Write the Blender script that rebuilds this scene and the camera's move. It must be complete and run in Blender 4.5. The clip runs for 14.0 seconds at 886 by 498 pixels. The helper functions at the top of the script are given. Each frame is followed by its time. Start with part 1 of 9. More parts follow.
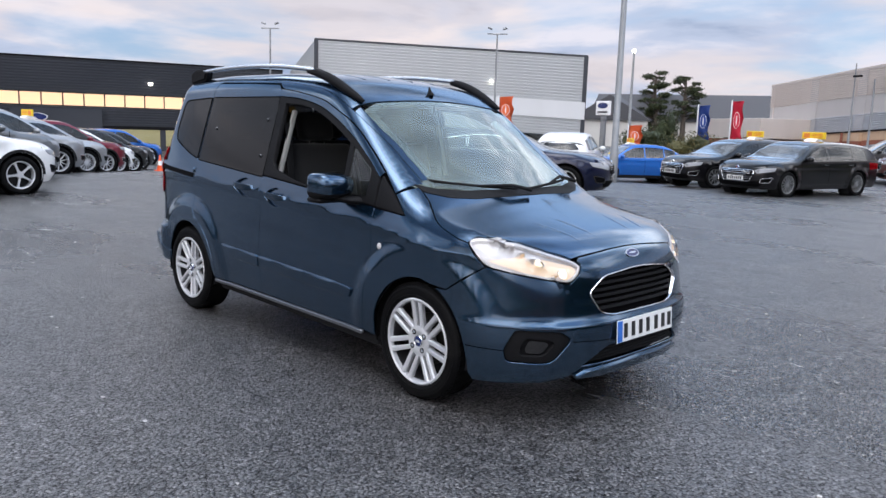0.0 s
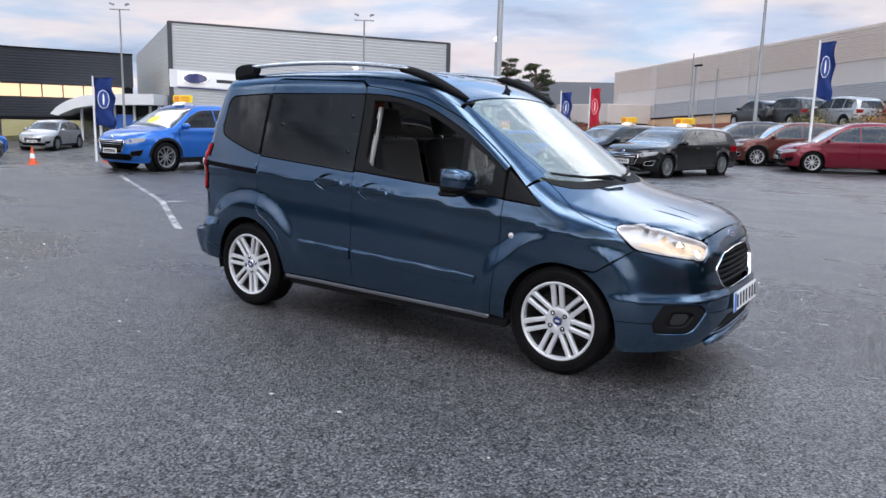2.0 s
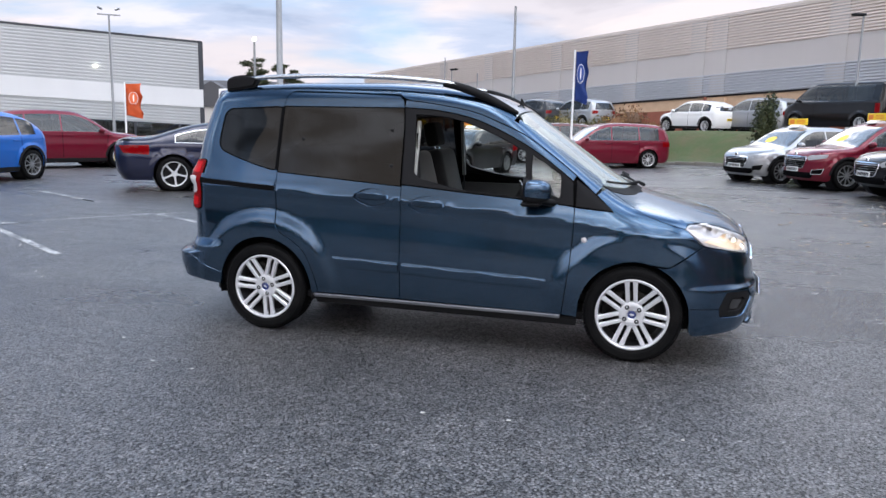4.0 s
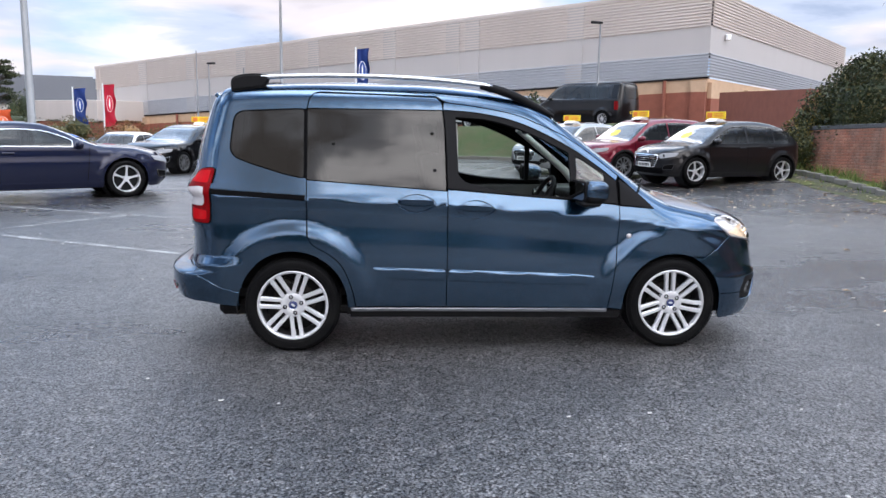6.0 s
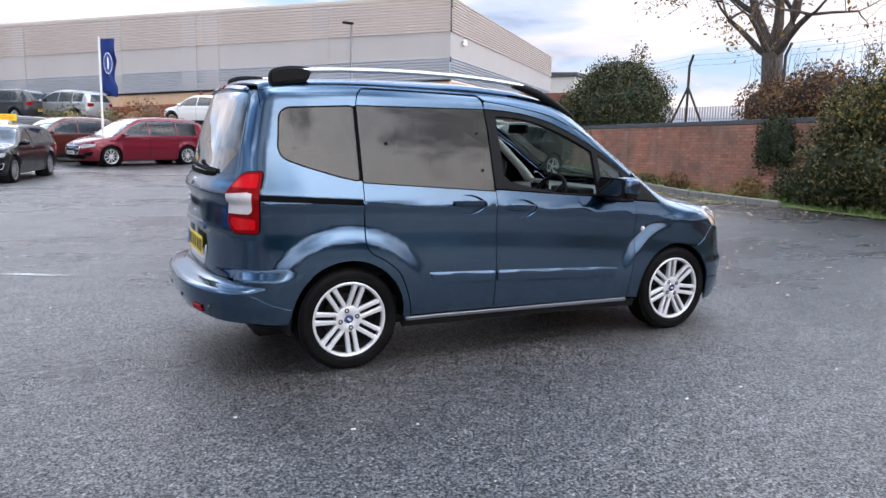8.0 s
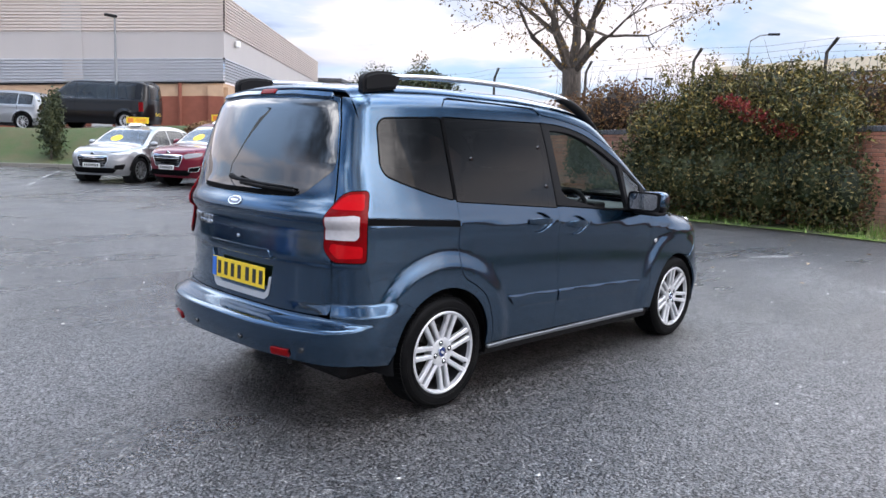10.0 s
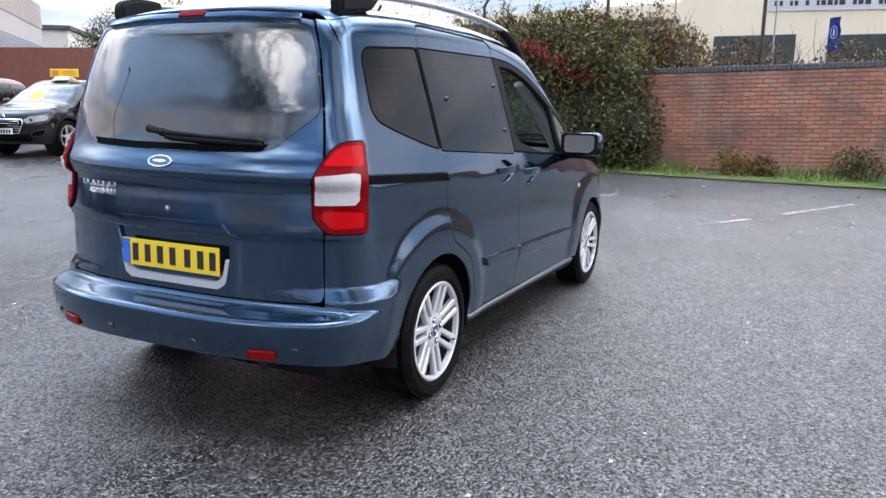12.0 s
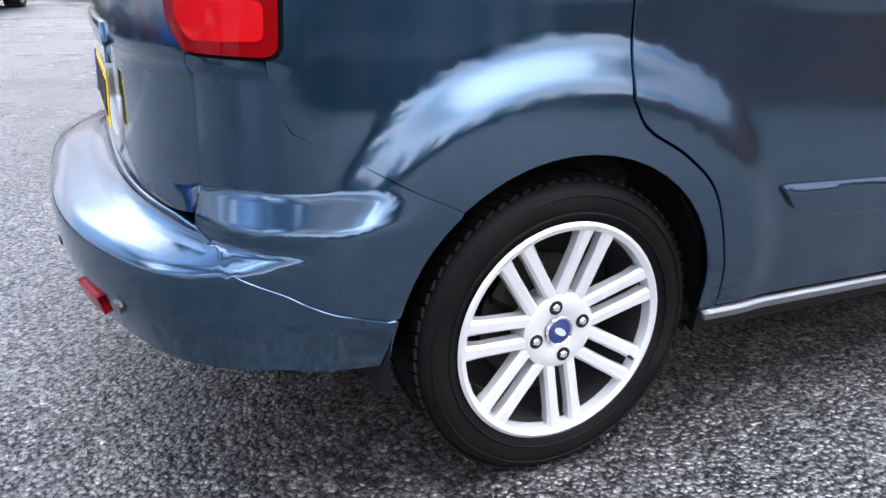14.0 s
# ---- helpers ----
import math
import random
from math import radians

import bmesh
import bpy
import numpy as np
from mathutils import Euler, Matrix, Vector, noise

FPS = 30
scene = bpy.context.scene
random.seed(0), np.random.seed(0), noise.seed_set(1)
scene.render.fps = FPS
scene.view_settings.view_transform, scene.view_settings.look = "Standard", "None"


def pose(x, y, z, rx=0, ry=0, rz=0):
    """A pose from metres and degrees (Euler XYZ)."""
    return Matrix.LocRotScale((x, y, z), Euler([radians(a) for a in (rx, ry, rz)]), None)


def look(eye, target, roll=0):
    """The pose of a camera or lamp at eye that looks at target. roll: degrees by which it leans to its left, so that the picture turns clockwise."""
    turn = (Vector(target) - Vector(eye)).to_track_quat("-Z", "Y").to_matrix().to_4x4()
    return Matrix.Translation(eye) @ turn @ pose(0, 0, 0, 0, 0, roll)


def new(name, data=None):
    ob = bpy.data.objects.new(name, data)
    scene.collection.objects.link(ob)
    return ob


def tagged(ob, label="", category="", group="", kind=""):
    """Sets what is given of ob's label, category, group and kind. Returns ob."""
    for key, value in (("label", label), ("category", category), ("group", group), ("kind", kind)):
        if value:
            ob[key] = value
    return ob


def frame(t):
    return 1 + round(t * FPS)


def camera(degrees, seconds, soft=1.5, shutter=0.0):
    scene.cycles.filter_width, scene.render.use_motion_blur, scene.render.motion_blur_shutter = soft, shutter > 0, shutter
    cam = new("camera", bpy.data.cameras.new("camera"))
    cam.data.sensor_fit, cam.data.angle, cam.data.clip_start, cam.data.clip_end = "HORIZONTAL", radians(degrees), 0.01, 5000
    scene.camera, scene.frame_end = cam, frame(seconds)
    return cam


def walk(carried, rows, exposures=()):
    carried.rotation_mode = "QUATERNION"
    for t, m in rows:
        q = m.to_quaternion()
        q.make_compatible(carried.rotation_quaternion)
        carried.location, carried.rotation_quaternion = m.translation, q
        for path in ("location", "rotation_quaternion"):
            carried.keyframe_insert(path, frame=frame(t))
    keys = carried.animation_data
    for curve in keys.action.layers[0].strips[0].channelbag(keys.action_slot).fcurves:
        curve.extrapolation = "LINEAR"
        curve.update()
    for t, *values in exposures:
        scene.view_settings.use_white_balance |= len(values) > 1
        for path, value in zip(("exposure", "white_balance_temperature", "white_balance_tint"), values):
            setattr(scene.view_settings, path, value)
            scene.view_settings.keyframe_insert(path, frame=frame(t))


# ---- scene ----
cam = camera(60.1, 14.0)
PATH = [
    (0, (4.027, -3.411, 1.391), (2.618, -2.027, 1.074), 1.8),
    (0.5, (3.912, -3.723, 1.421), (2.569, -2.28, 1.087), 2.0),
    (1, (3.642, -3.965, 1.409), (2.382, -2.453, 1.053), 2.1),
    (1.5, (3.354, -4.317, 1.394), (2.165, -2.747, 1.048), 1.8),
    (2, (3.021, -4.64, 1.413), (1.921, -3.005, 1.071), 1.5),
    (2.5, (2.625, -4.952, 1.439), (1.661, -3.23, 1.11), 1.5),
    (3, (2.23, -5.252, 1.471), (1.435, -3.446, 1.146), 1.4),
    (3.2, (2.038, -5.337, 1.438), (1.306, -3.505, 1.112), 1.2),
    (5.3, (-0.029, -5.778, 1.49), (-0.084, -3.805, 1.168), 1.7),
    (5.5, (-0.222, -5.766, 1.466), (-0.204, -3.792, 1.142), 1.6),
    (6, (-0.746, -5.669, 1.467), (-0.56, -3.704, 1.141), 0.9),
    (6.5, (-1.293, -5.583, 1.476), (-0.906, -3.645, 1.174), 0.3),
    (7, (-1.797, -5.381, 1.455), (-1.231, -3.487, 1.153), 0.3),
    (7.5, (-2.287, -5.219, 1.441), (-1.556, -3.384, 1.132), 0.7),
    (9.8, (-3.974, -3.739, 1.393), (-2.604, -2.312, 1.102), 2.1),
    (10, (-4.096, -3.597, 1.425), (-2.679, -2.214, 1.142), 2.0),
    (10.5, (-4.288, -3.238, 1.394), (-2.766, -1.97, 1.117), 1.7),
    (11, (-4.456, -2.879, 1.385), (-2.81, -1.778, 1.105), 1.8),
    (11.5, (-4.476, -2.585, 1.385), (-2.747, -1.628, 1.072), 1.2),
    (12, (-4.207, -2.312, 1.331), (-2.443, -1.453, 0.943), 0.8),
    (12.5, (-3.75, -2.045, 1.262), (-2.024, -1.16, 0.774), 2.0),
    (13, (-3.163, -1.947, 1.217), (-1.602, -0.845, 0.625), 3.8),
    (13.5, (-2.574, -1.877, 1.118), (-1.323, -0.467, 0.45), 4.1),
    (14, (-2.026, -1.94, 0.953), (-1.216, -0.246, 0.265), 1.5),
]
walk(cam, [(t, look(eye, target, roll)) for t, eye, target, roll in PATH],
     exposures=[(0.0, 0.02), (1.5, 0.10), (3.0, 0.16), (5.3, 0.38), (7.7, 0.43), (9.8, 0.48), (11.5, 0.48), (12.5, 0.74), (13.5, 0.84), (14.0, 1.12)])

# ---- world and light: a cloudy late afternoon, low weak sun hidden behind cloud ----
SUN_AZ, SUN_EL = radians(272), radians(14)          # direction towards the sun, from +x towards +y
world = bpy.data.worlds.new("dusk_sky")
scene.world = world
world.use_nodes = True
wn, wl = world.node_tree.nodes, world.node_tree.links
wn.clear()
w_out = wn.new("ShaderNodeOutputWorld")
w_bg = wn.new("ShaderNodeBackground")
sky = wn.new("ShaderNodeTexSky")
sky.sky_type, sky.sun_disc = "NISHITA", False
sky.sun_elevation, sky.sun_rotation = SUN_EL, radians(90) - SUN_AZ
sky_scale = wn.new("ShaderNodeVectorMath")
sky_scale.operation = "SCALE"
sky_scale.inputs["Scale"].default_value = 0.11
wl.new(sky.outputs[0], sky_scale.inputs[0])
tc = wn.new("ShaderNodeTexCoord")
# cloud sheet: directions flattened towards the horizon, as on a real cloud layer
sep = wn.new("ShaderNodeSeparateXYZ")
wl.new(tc.outputs["Generated"], sep.inputs[0])


def wmath(op, a, b=None, clamp=False):
    n = wn.new("ShaderNodeMath")
    n.operation, n.use_clamp = op, clamp
    for i, v in enumerate((a, b)):
        if v is None:
            continue
        if isinstance(v, (int, float)):
            n.inputs[i].default_value = v
        else:
            wl.new(v, n.inputs[i])
    return n.outputs[0]


lift = wmath("ADD", wmath("ABSOLUTE", sep.outputs[2]), 0.16)
comb = wn.new("ShaderNodeCombineXYZ")
wl.new(wmath("DIVIDE", sep.outputs[0], lift), comb.inputs[0])
wl.new(wmath("DIVIDE", sep.outputs[1], lift), comb.inputs[1])


def cloud_noise(scale, detail, rough, offset):
    m = wn.new("ShaderNodeMapping")
    m.inputs["Location"].default_value = offset
    wl.new(comb.outputs[0], m.inputs[0])
    n = wn.new("ShaderNodeTexNoise")
    n.inputs["Scale"].default_value, n.inputs["Detail"].default_value = scale, detail
    n.inputs["Roughness"].default_value, n.inputs["Distortion"].default_value = rough, 0.35
    wl.new(m.outputs[0], n.inputs["Vector"])
    return n.outputs[0]


def wramp(fac, stops):
    r = wn.new("ShaderNodeValToRGB")
    r.color_ramp.interpolation = "EASE"
    for i, (p, c) in enumerate(stops):
        e = r.color_ramp.elements[i] if i < 2 else r.color_ramp.elements.new(p)
        e.position, e.color = p, (*c, 1)
    wl.new(fac, r.inputs[0])
    return r.outputs[0]


def wmix(fac, a, b, mode="MIX"):
    n = wn.new("ShaderNodeMix")
    n.data_type, n.blend_type = "RGBA", mode
    if isinstance(fac, (int, float)):
        n.inputs[0].default_value = fac
    else:
        wl.new(fac, n.inputs[0])
    for s, v in ((6, a), (7, b)):
        if isinstance(v, tuple):
            n.inputs[s].default_value = (*v, 1)
        else:
            wl.new(v, n.inputs[s])
    return n.outputs[2]


cover = wramp(cloud_noise(0.75, 7, 0.52, (2.3, 0.4, 0)), [(0.33, (0, 0, 0)), (0.52, (1, 1, 1))])
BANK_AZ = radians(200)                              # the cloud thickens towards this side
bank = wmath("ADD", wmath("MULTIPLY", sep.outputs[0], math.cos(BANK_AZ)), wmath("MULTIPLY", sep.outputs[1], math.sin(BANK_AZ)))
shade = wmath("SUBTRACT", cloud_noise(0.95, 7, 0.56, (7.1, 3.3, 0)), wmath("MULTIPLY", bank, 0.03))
high = wramp(sep.outputs[2], [(0.22, (0, 0, 0)), (0.42, (1, 1, 1))])
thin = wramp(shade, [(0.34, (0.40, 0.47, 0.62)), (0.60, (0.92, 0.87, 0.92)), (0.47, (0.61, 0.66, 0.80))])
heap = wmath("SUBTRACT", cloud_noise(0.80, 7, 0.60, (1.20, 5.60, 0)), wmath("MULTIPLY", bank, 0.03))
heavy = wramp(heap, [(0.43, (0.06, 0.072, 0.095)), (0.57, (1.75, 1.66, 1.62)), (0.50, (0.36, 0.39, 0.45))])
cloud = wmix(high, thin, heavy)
warm = wmath("MULTIPLY", wramp(cloud_noise(0.9, 4, 0.5, (0.2, 5.0, 0)), [(0.42, (0, 0, 0)), (0.58, (1, 1, 1))]), wramp(wmath("ABSOLUTE", sep.outputs[2]), [(0.05, (1, 1, 1)), (0.42, (0, 0, 0))]))
cloud = wmix(wmath("MULTIPLY", warm, 0.60), cloud, (1.06, 0.86, 0.76))
blue = wmix(0.65, sky_scale.outputs[0], (0.50, 0.68, 0.98))
seen = wmix(cover, blue, cloud)
# an overcast sky is about three times as bright overhead as at the horizon
over = wmath("MULTIPLY", wmath("MAXIMUM", wmath("SUBTRACT", sep.outputs[2], 0.20), 0.0), 4.4)
# and brighter on the side of the hidden sun
toward = wmath("ADD", wmath("MULTIPLY", sep.outputs[0], math.cos(SUN_AZ)), wmath("MULTIPLY", sep.outputs[1], math.sin(SUN_AZ)))
glowing = wmath("MULTIPLY", wmath("POWER", wmath("MAXIMUM", toward, 0.0), 6.0), 1.35)
bright = wn.new("ShaderNodeVectorMath")
bright.operation = "SCALE"
wl.new(seen, bright.inputs[0])
wl.new(wmath("ADD", wmath("ADD", over, 0.88), glowing), bright.inputs["Scale"])
tint = wmix(1.0, bright.outputs[0], (0.955, 1.0, 1.065), "MULTIPLY")
wl.new(tint, w_bg.inputs["Color"])
w_bg.inputs["Strength"].default_value = 1.06
wl.new(w_bg.outputs[0], w_out.inputs[0])

sun_data = bpy.data.lights.new("sun", "SUN")
sun_data.energy, sun_data.angle, sun_data.color = 0.7, radians(75), (1.0, 0.80, 0.62)
sun = new("sun", sun_data)
sun.matrix_world = look((0, 0, 30), (-math.cos(SUN_AZ) * math.cos(SUN_EL) * 10, -math.sin(SUN_AZ) * math.cos(SUN_EL) * 10, 30 - math.sin(SUN_EL) * 10))
scene.view_settings.exposure = 0.0

# ---- materials ----
MATS = {}


class Nodes:
    """A small shorthand for building one node material."""

    def __init__(self, name):
        self.m = bpy.data.materials.new(name)
        self.m.use_nodes = True
        self.t = self.m.node_tree
        self.n, self.l = self.t.nodes, self.t.links
        self.b = self.n["Principled BSDF"]
        self.out = self.n["Material Output"]
        self.co = self.n.new("ShaderNodeTexCoord").outputs["Object"]

    def put(self, socket, v):
        if isinstance(v, (int, float)):
            socket.default_value = v
        elif isinstance(v, tuple):
            socket.default_value = (*v, 1) if len(v) == 3 and socket.type == "RGBA" else v
        else:
            self.l.new(v, socket)

    def set(self, **kw):
        for k, v in kw.items():
            self.put(self.b.inputs[k.replace("_", " ")], v)
        return self

    def world_co(self):
        return self.n.new("ShaderNodeNewGeometry").outputs["Position"]

    def noise(self, scale, detail=4, rough=0.55, co=None, dist=0.0, out=0):
        n = self.n.new("ShaderNodeTexNoise")
        self.l.new(co or self.co, n.inputs["Vector"])
        n.inputs["Scale"].default_value, n.inputs["Detail"].default_value = scale, detail
        n.inputs["Roughness"].default_value, n.inputs["Distortion"].default_value = rough, dist
        return n.outputs[out]

    def voronoi(self, scale, co=None, out=0, feature="F1"):
        n = self.n.new("ShaderNodeTexVoronoi")
        n.feature = feature
        self.l.new(co or self.co, n.inputs["Vector"])
        n.inputs["Scale"].default_value = scale
        return n.outputs[out]

    def stretch(self, scale, co=None):
        n = self.n.new("ShaderNodeMapping")
        n.inputs["Scale"].default_value = scale
        self.l.new(co or self.co, n.inputs[0])
        return n.outputs[0]

    def ramp(self, fac, stops):
        r = self.n.new("ShaderNodeValToRGB")
        for i, (p, c) in enumerate(stops):
            e = r.color_ramp.elements[i] if i < 2 else r.color_ramp.elements.new(p)
            e.position = p
            e.color = (c, c, c, 1) if isinstance(c, (int, float)) else (*c, 1)
        self.l.new(fac, r.inputs[0])
        return r.outputs[0]

    def mix(self, fac, a, b, mode="MIX"):
        n = self.n.new("ShaderNodeMix")
        n.data_type, n.blend_type = "RGBA", mode
        self.put(n.inputs[0], fac)
        self.put(n.inputs[6], a)
        self.put(n.inputs[7], b)
        return n.outputs[2]

    def math(self, op, a, b=None):
        n = self.n.new("ShaderNodeMath")
        n.operation = op
        self.put(n.inputs[0], a)
        if b is not None:
            self.put(n.inputs[1], b)
        return n.outputs[0]

    def bump(self, height, strength=0.3, dist=0.01, normal=None):
        n = self.n.new("ShaderNodeBump")
        n.inputs["Strength"].default_value, n.inputs["Distance"].default_value = strength, dist
        self.l.new(height, n.inputs["Height"])
        if normal:
            self.l.new(normal, n.inputs["Normal"])
        return n.outputs[0]

    def random(self):
        return self.n.new("ShaderNodeObjectInfo").outputs["Random"]

    def island(self):
        return self.n.new("ShaderNodeNewGeometry").outputs["Random Per Island"]


def mat(name):
    """The material of that name, built on first use."""
    if name not in MATS:
        MATS[name] = MAKERS[name](name)
    return MATS[name]


def plain(colour, rough=0.5, metal=0.0, vary=0.12, scale=9.0, bump=0.0, coat=0.0, spec=0.5):
    def make(name):
        k = Nodes(name)
        g = k.noise(scale, 5)
        fine = k.noise(scale * 14, 3)
        dark = tuple(c * (1 - vary) for c in colour)
        light = tuple(min(1, c * (1 + vary)) for c in colour)
        k.set(Base_Color=k.mix(k.math("ADD", k.math("MULTIPLY", g, 0.7), k.math("MULTIPLY", fine, 0.3)), dark, light), Metallic=metal, Coat_Weight=coat)
        k.b.inputs["Specular IOR Level"].default_value = spec
        rv = 0.08 if metal < 0.3 else 0.015
        k.set(Roughness=k.ramp(fine, [(0.2, max(0.01, rough - rv)), (0.8, min(1, rough + rv))]))
        if bump:
            k.set(Normal=k.bump(fine, bump, 0.004))
        return k.m
    return make


def paint(colour, metal=0.45, flake=0.10, drops=0.0, rough=0.34, ior=1.42, edge=(1.0, 1.0, 1.0, 1.0)):
    """Lacquered car paint with fine flakes, road film and, where wet, small drops."""
    def make(name):
        k = Nodes(name)
        co = k.world_co() if drops else k.co
        fl = k.voronoi(1400, co)
        film = k.noise(2.2, 6, 0.62, co)
        base = k.mix(k.math("MULTIPLY", fl, flake), colour, tuple(min(1, c * 2.4 + 0.02) for c in colour))
        base = k.mix(k.ramp(film, [(0.5, 0.0), (0.85, 0.05)]), base, tuple(0.5 * c + 0.05 for c in colour))
        k.set(Base_Color=base, Metallic=metal, Roughness=k.ramp(film, [(0.3, rough - 0.05), (0.75, rough + 0.08)]), Coat_Weight=1.0, Coat_Roughness=k.ramp(film, [(0.35, 0.07), (0.8, 0.16)]), Specular_IOR_Level=0.1, Coat_IOR=ior)
        k.b.inputs["Specular Tint"].default_value = edge
        if drops:
            cell = k.voronoi(210, co)
            mask = k.ramp(k.noise(5, 3, 0.5, co), [(0.46, 0.0), (0.62, 1.0)])
            bead = k.math("MULTIPLY", k.ramp(cell, [(0.16, 1.0), (0.34, 0.0)]), mask)
            n = k.bump(bead, drops, 0.002)
            k.set(Coat_Normal=n)
        return k.m
    return make


def glass(tint, rough=0.0, dirt_veil=0.04, ior=1.5, gloss=1.6, haze=(0.42, 0.44, 0.43)):
    """Thin glazing: clear to a tint, with a mirror gloss that grows at low angles."""
    def make(name):
        k = Nodes(name)
        k.n.remove(k.b)
        facing = k.n.new("ShaderNodeLayerWeight")
        facing.inputs["Blend"].default_value = 0.5
        f0 = ((ior - 1) / (ior + 1)) ** 2
        fres = k.math("ADD", k.math("MULTIPLY", k.math("POWER", facing.outputs["Facing"], 5.0), 1 - f0), f0)
        tr = k.n.new("ShaderNodeBsdfTransparent")
        tr.inputs[0].default_value = (*tint, 1)
        gl = k.n.new("ShaderNodeBsdfGlossy")
        gl.inputs["Roughness"].default_value = rough
        a = k.n.new("ShaderNodeMixShader")
        k.l.new(k.math("MINIMUM", k.math("MULTIPLY", fres, gloss), 1.0), a.inputs[0])
        k.l.new(tr.outputs[0], a.inputs[1])
        k.l.new(gl.outputs[0], a.inputs[2])
        df = k.n.new("ShaderNodeBsdfDiffuse")
        df.inputs[0].default_value = (*haze, 1)
        film = k.n.new("ShaderNodeMixShader")
        k.l.new(k.ramp(k.noise(3.5, 5), [(0.35, dirt_veil * 0.4), (0.75, dirt_veil)]), film.inputs[0])
        k.l.new(a.outputs[0], film.inputs[1])
        k.l.new(df.outputs[0], film.inputs[2])
        k.l.new(film.outputs[0], k.out.inputs[0])
        return k.m
    return make


def glow(colour, strength, base=(0.8, 0.8, 0.8)):
    def make(name):
        k = Nodes(name)
        k.set(Base_Color=base, Roughness=0.3, Emission_Color=colour)
        k.b.inputs["Emission Strength"].default_value = strength
        return k.m
    return make


def lens(colour, rough=0.08, trans=0.5):
    def make(name):
        k = Nodes(name)
        st = k.noise(1.0, 2, 0.5, k.stretch((4, 60, 60)))
        k.set(Base_Color=k.mix(st, tuple(c * 0.75 for c in colour), colour), Roughness=rough, Specular_IOR_Level=0.05, Transmission_Weight=trans, IOR=1.3, Coat_Weight=0.15, Coat_Roughness=0.02)
        return k.m
    return make


def asphalt(name):
    k = Nodes(name)
    co = k.world_co()
    big = k.voronoi(74, co)
    tone = k.voronoi(74, co, 1)
    lump = k.voronoi(34, co, 1)
    small = k.voronoi(150, co)
    tone2 = k.voronoi(150, co, 1)
    fine = k.noise(420, 3, 0.6, co)
    patch = k.noise(0.16, 5, 0.6, co)
    streak = k.noise(0.55, 6, 0.65, k.stretch((0.5, 1.6, 1), co))
    wet = k.ramp(k.math("ADD", k.math("MULTIPLY", patch, 0.6), k.math("MULTIPLY", streak, 0.4)), [(0.40, 0.0), (0.60, 1.0)])
    cols = [(0.0, (0.012, 0.012, 0.013)), (0.42, (0.034, 0.034, 0.037)), (0.76, (0.115, 0.115, 0.122)), (1.0, (0.38, 0.38, 0.385))]
    chip = k.mix(k.ramp(k.noise(40, 2, 0.5, co), [(0.45, 0.0), (0.55, 1.0)]), k.ramp(tone, cols), k.ramp(tone2, cols))
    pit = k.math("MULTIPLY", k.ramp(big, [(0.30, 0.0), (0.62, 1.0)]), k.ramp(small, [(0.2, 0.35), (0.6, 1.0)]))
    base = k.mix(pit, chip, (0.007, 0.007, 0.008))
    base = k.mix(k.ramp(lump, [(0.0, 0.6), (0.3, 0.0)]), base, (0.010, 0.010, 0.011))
    base = k.mix(k.ramp(lump, [(0.88, 0.0), (1.0, 0.55)]), base, (0.34, 0.34, 0.345))
    base = k.mix(k.math("MULTIPLY", wet, 0.10), base, (0.13, 0.13, 0.138))
    mottle = k.math("ADD", k.math("MULTIPLY", k.noise(11, 5, 0.7, co), 0.6), k.math("MULTIPLY", k.voronoi(19, co, 1), 0.4))
    base = k.mix(1.0, base, k.ramp(mottle, [(0.25, 0.30), (0.75, 1.40)]), "MULTIPLY")
    base = k.mix(1.0, base, k.ramp(k.noise(1.4, 7, 0.72, k.stretch((0.8, 1.25, 1), co)), [(0.32, 0.74), (0.5, 1.0), (0.68, 1.24)]), "MULTIPLY")
    base = k.mix(1.0, base, (1.05, 1.0, 0.94), "MULTIPLY")
    clump = k.math("SUBTRACT", 1.0, k.voronoi(21, co))
    swell = k.noise(5.5, 3, 0.6, co)
    coarse = k.math("ADD", k.math("MULTIPLY", clump, 0.6), k.math("MULTIPLY", swell, 1.0))
    height = k.math("ADD", k.math("ADD", k.math("ADD", coarse, k.math("SUBTRACT", 1.0, big)), k.ramp(lump, [(0.0, 0.0), (1.0, 0.8)])), k.math("ADD", k.math("MULTIPLY", k.math("SUBTRACT", 1.0, small), 0.5), k.math("MULTIPLY", fine, 0.2)))
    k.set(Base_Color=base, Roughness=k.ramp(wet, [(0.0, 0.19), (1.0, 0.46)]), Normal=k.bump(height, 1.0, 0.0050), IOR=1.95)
    k.set(Specular_IOR_Level=k.math("MULTIPLY", k.ramp(tone, [(0.15, 0.4), (0.85, 1.0)]), k.ramp(pit, [(0.3, 1.0), (1.0, 0.1)])))
    return k.m


def road_paint(name):
    k = Nodes(name)
    co = k.world_co()
    worn = k.ramp(k.math("ADD", k.math("MULTIPLY", k.noise(24, 6, 0.7, co), 0.6), k.math("MULTIPLY", k.noise(2.1, 4, 0.6, co), 0.4)), [(0.38, 0.0), (0.54, 1.0)])
    k.set(Base_Color=k.mix(worn, (0.58, 0.58, 0.57), (0.07, 0.07, 0.072)), Roughness=0.5, Normal=k.bump(k.voronoi(95, co), 0.5, 0.004))
    return k.m


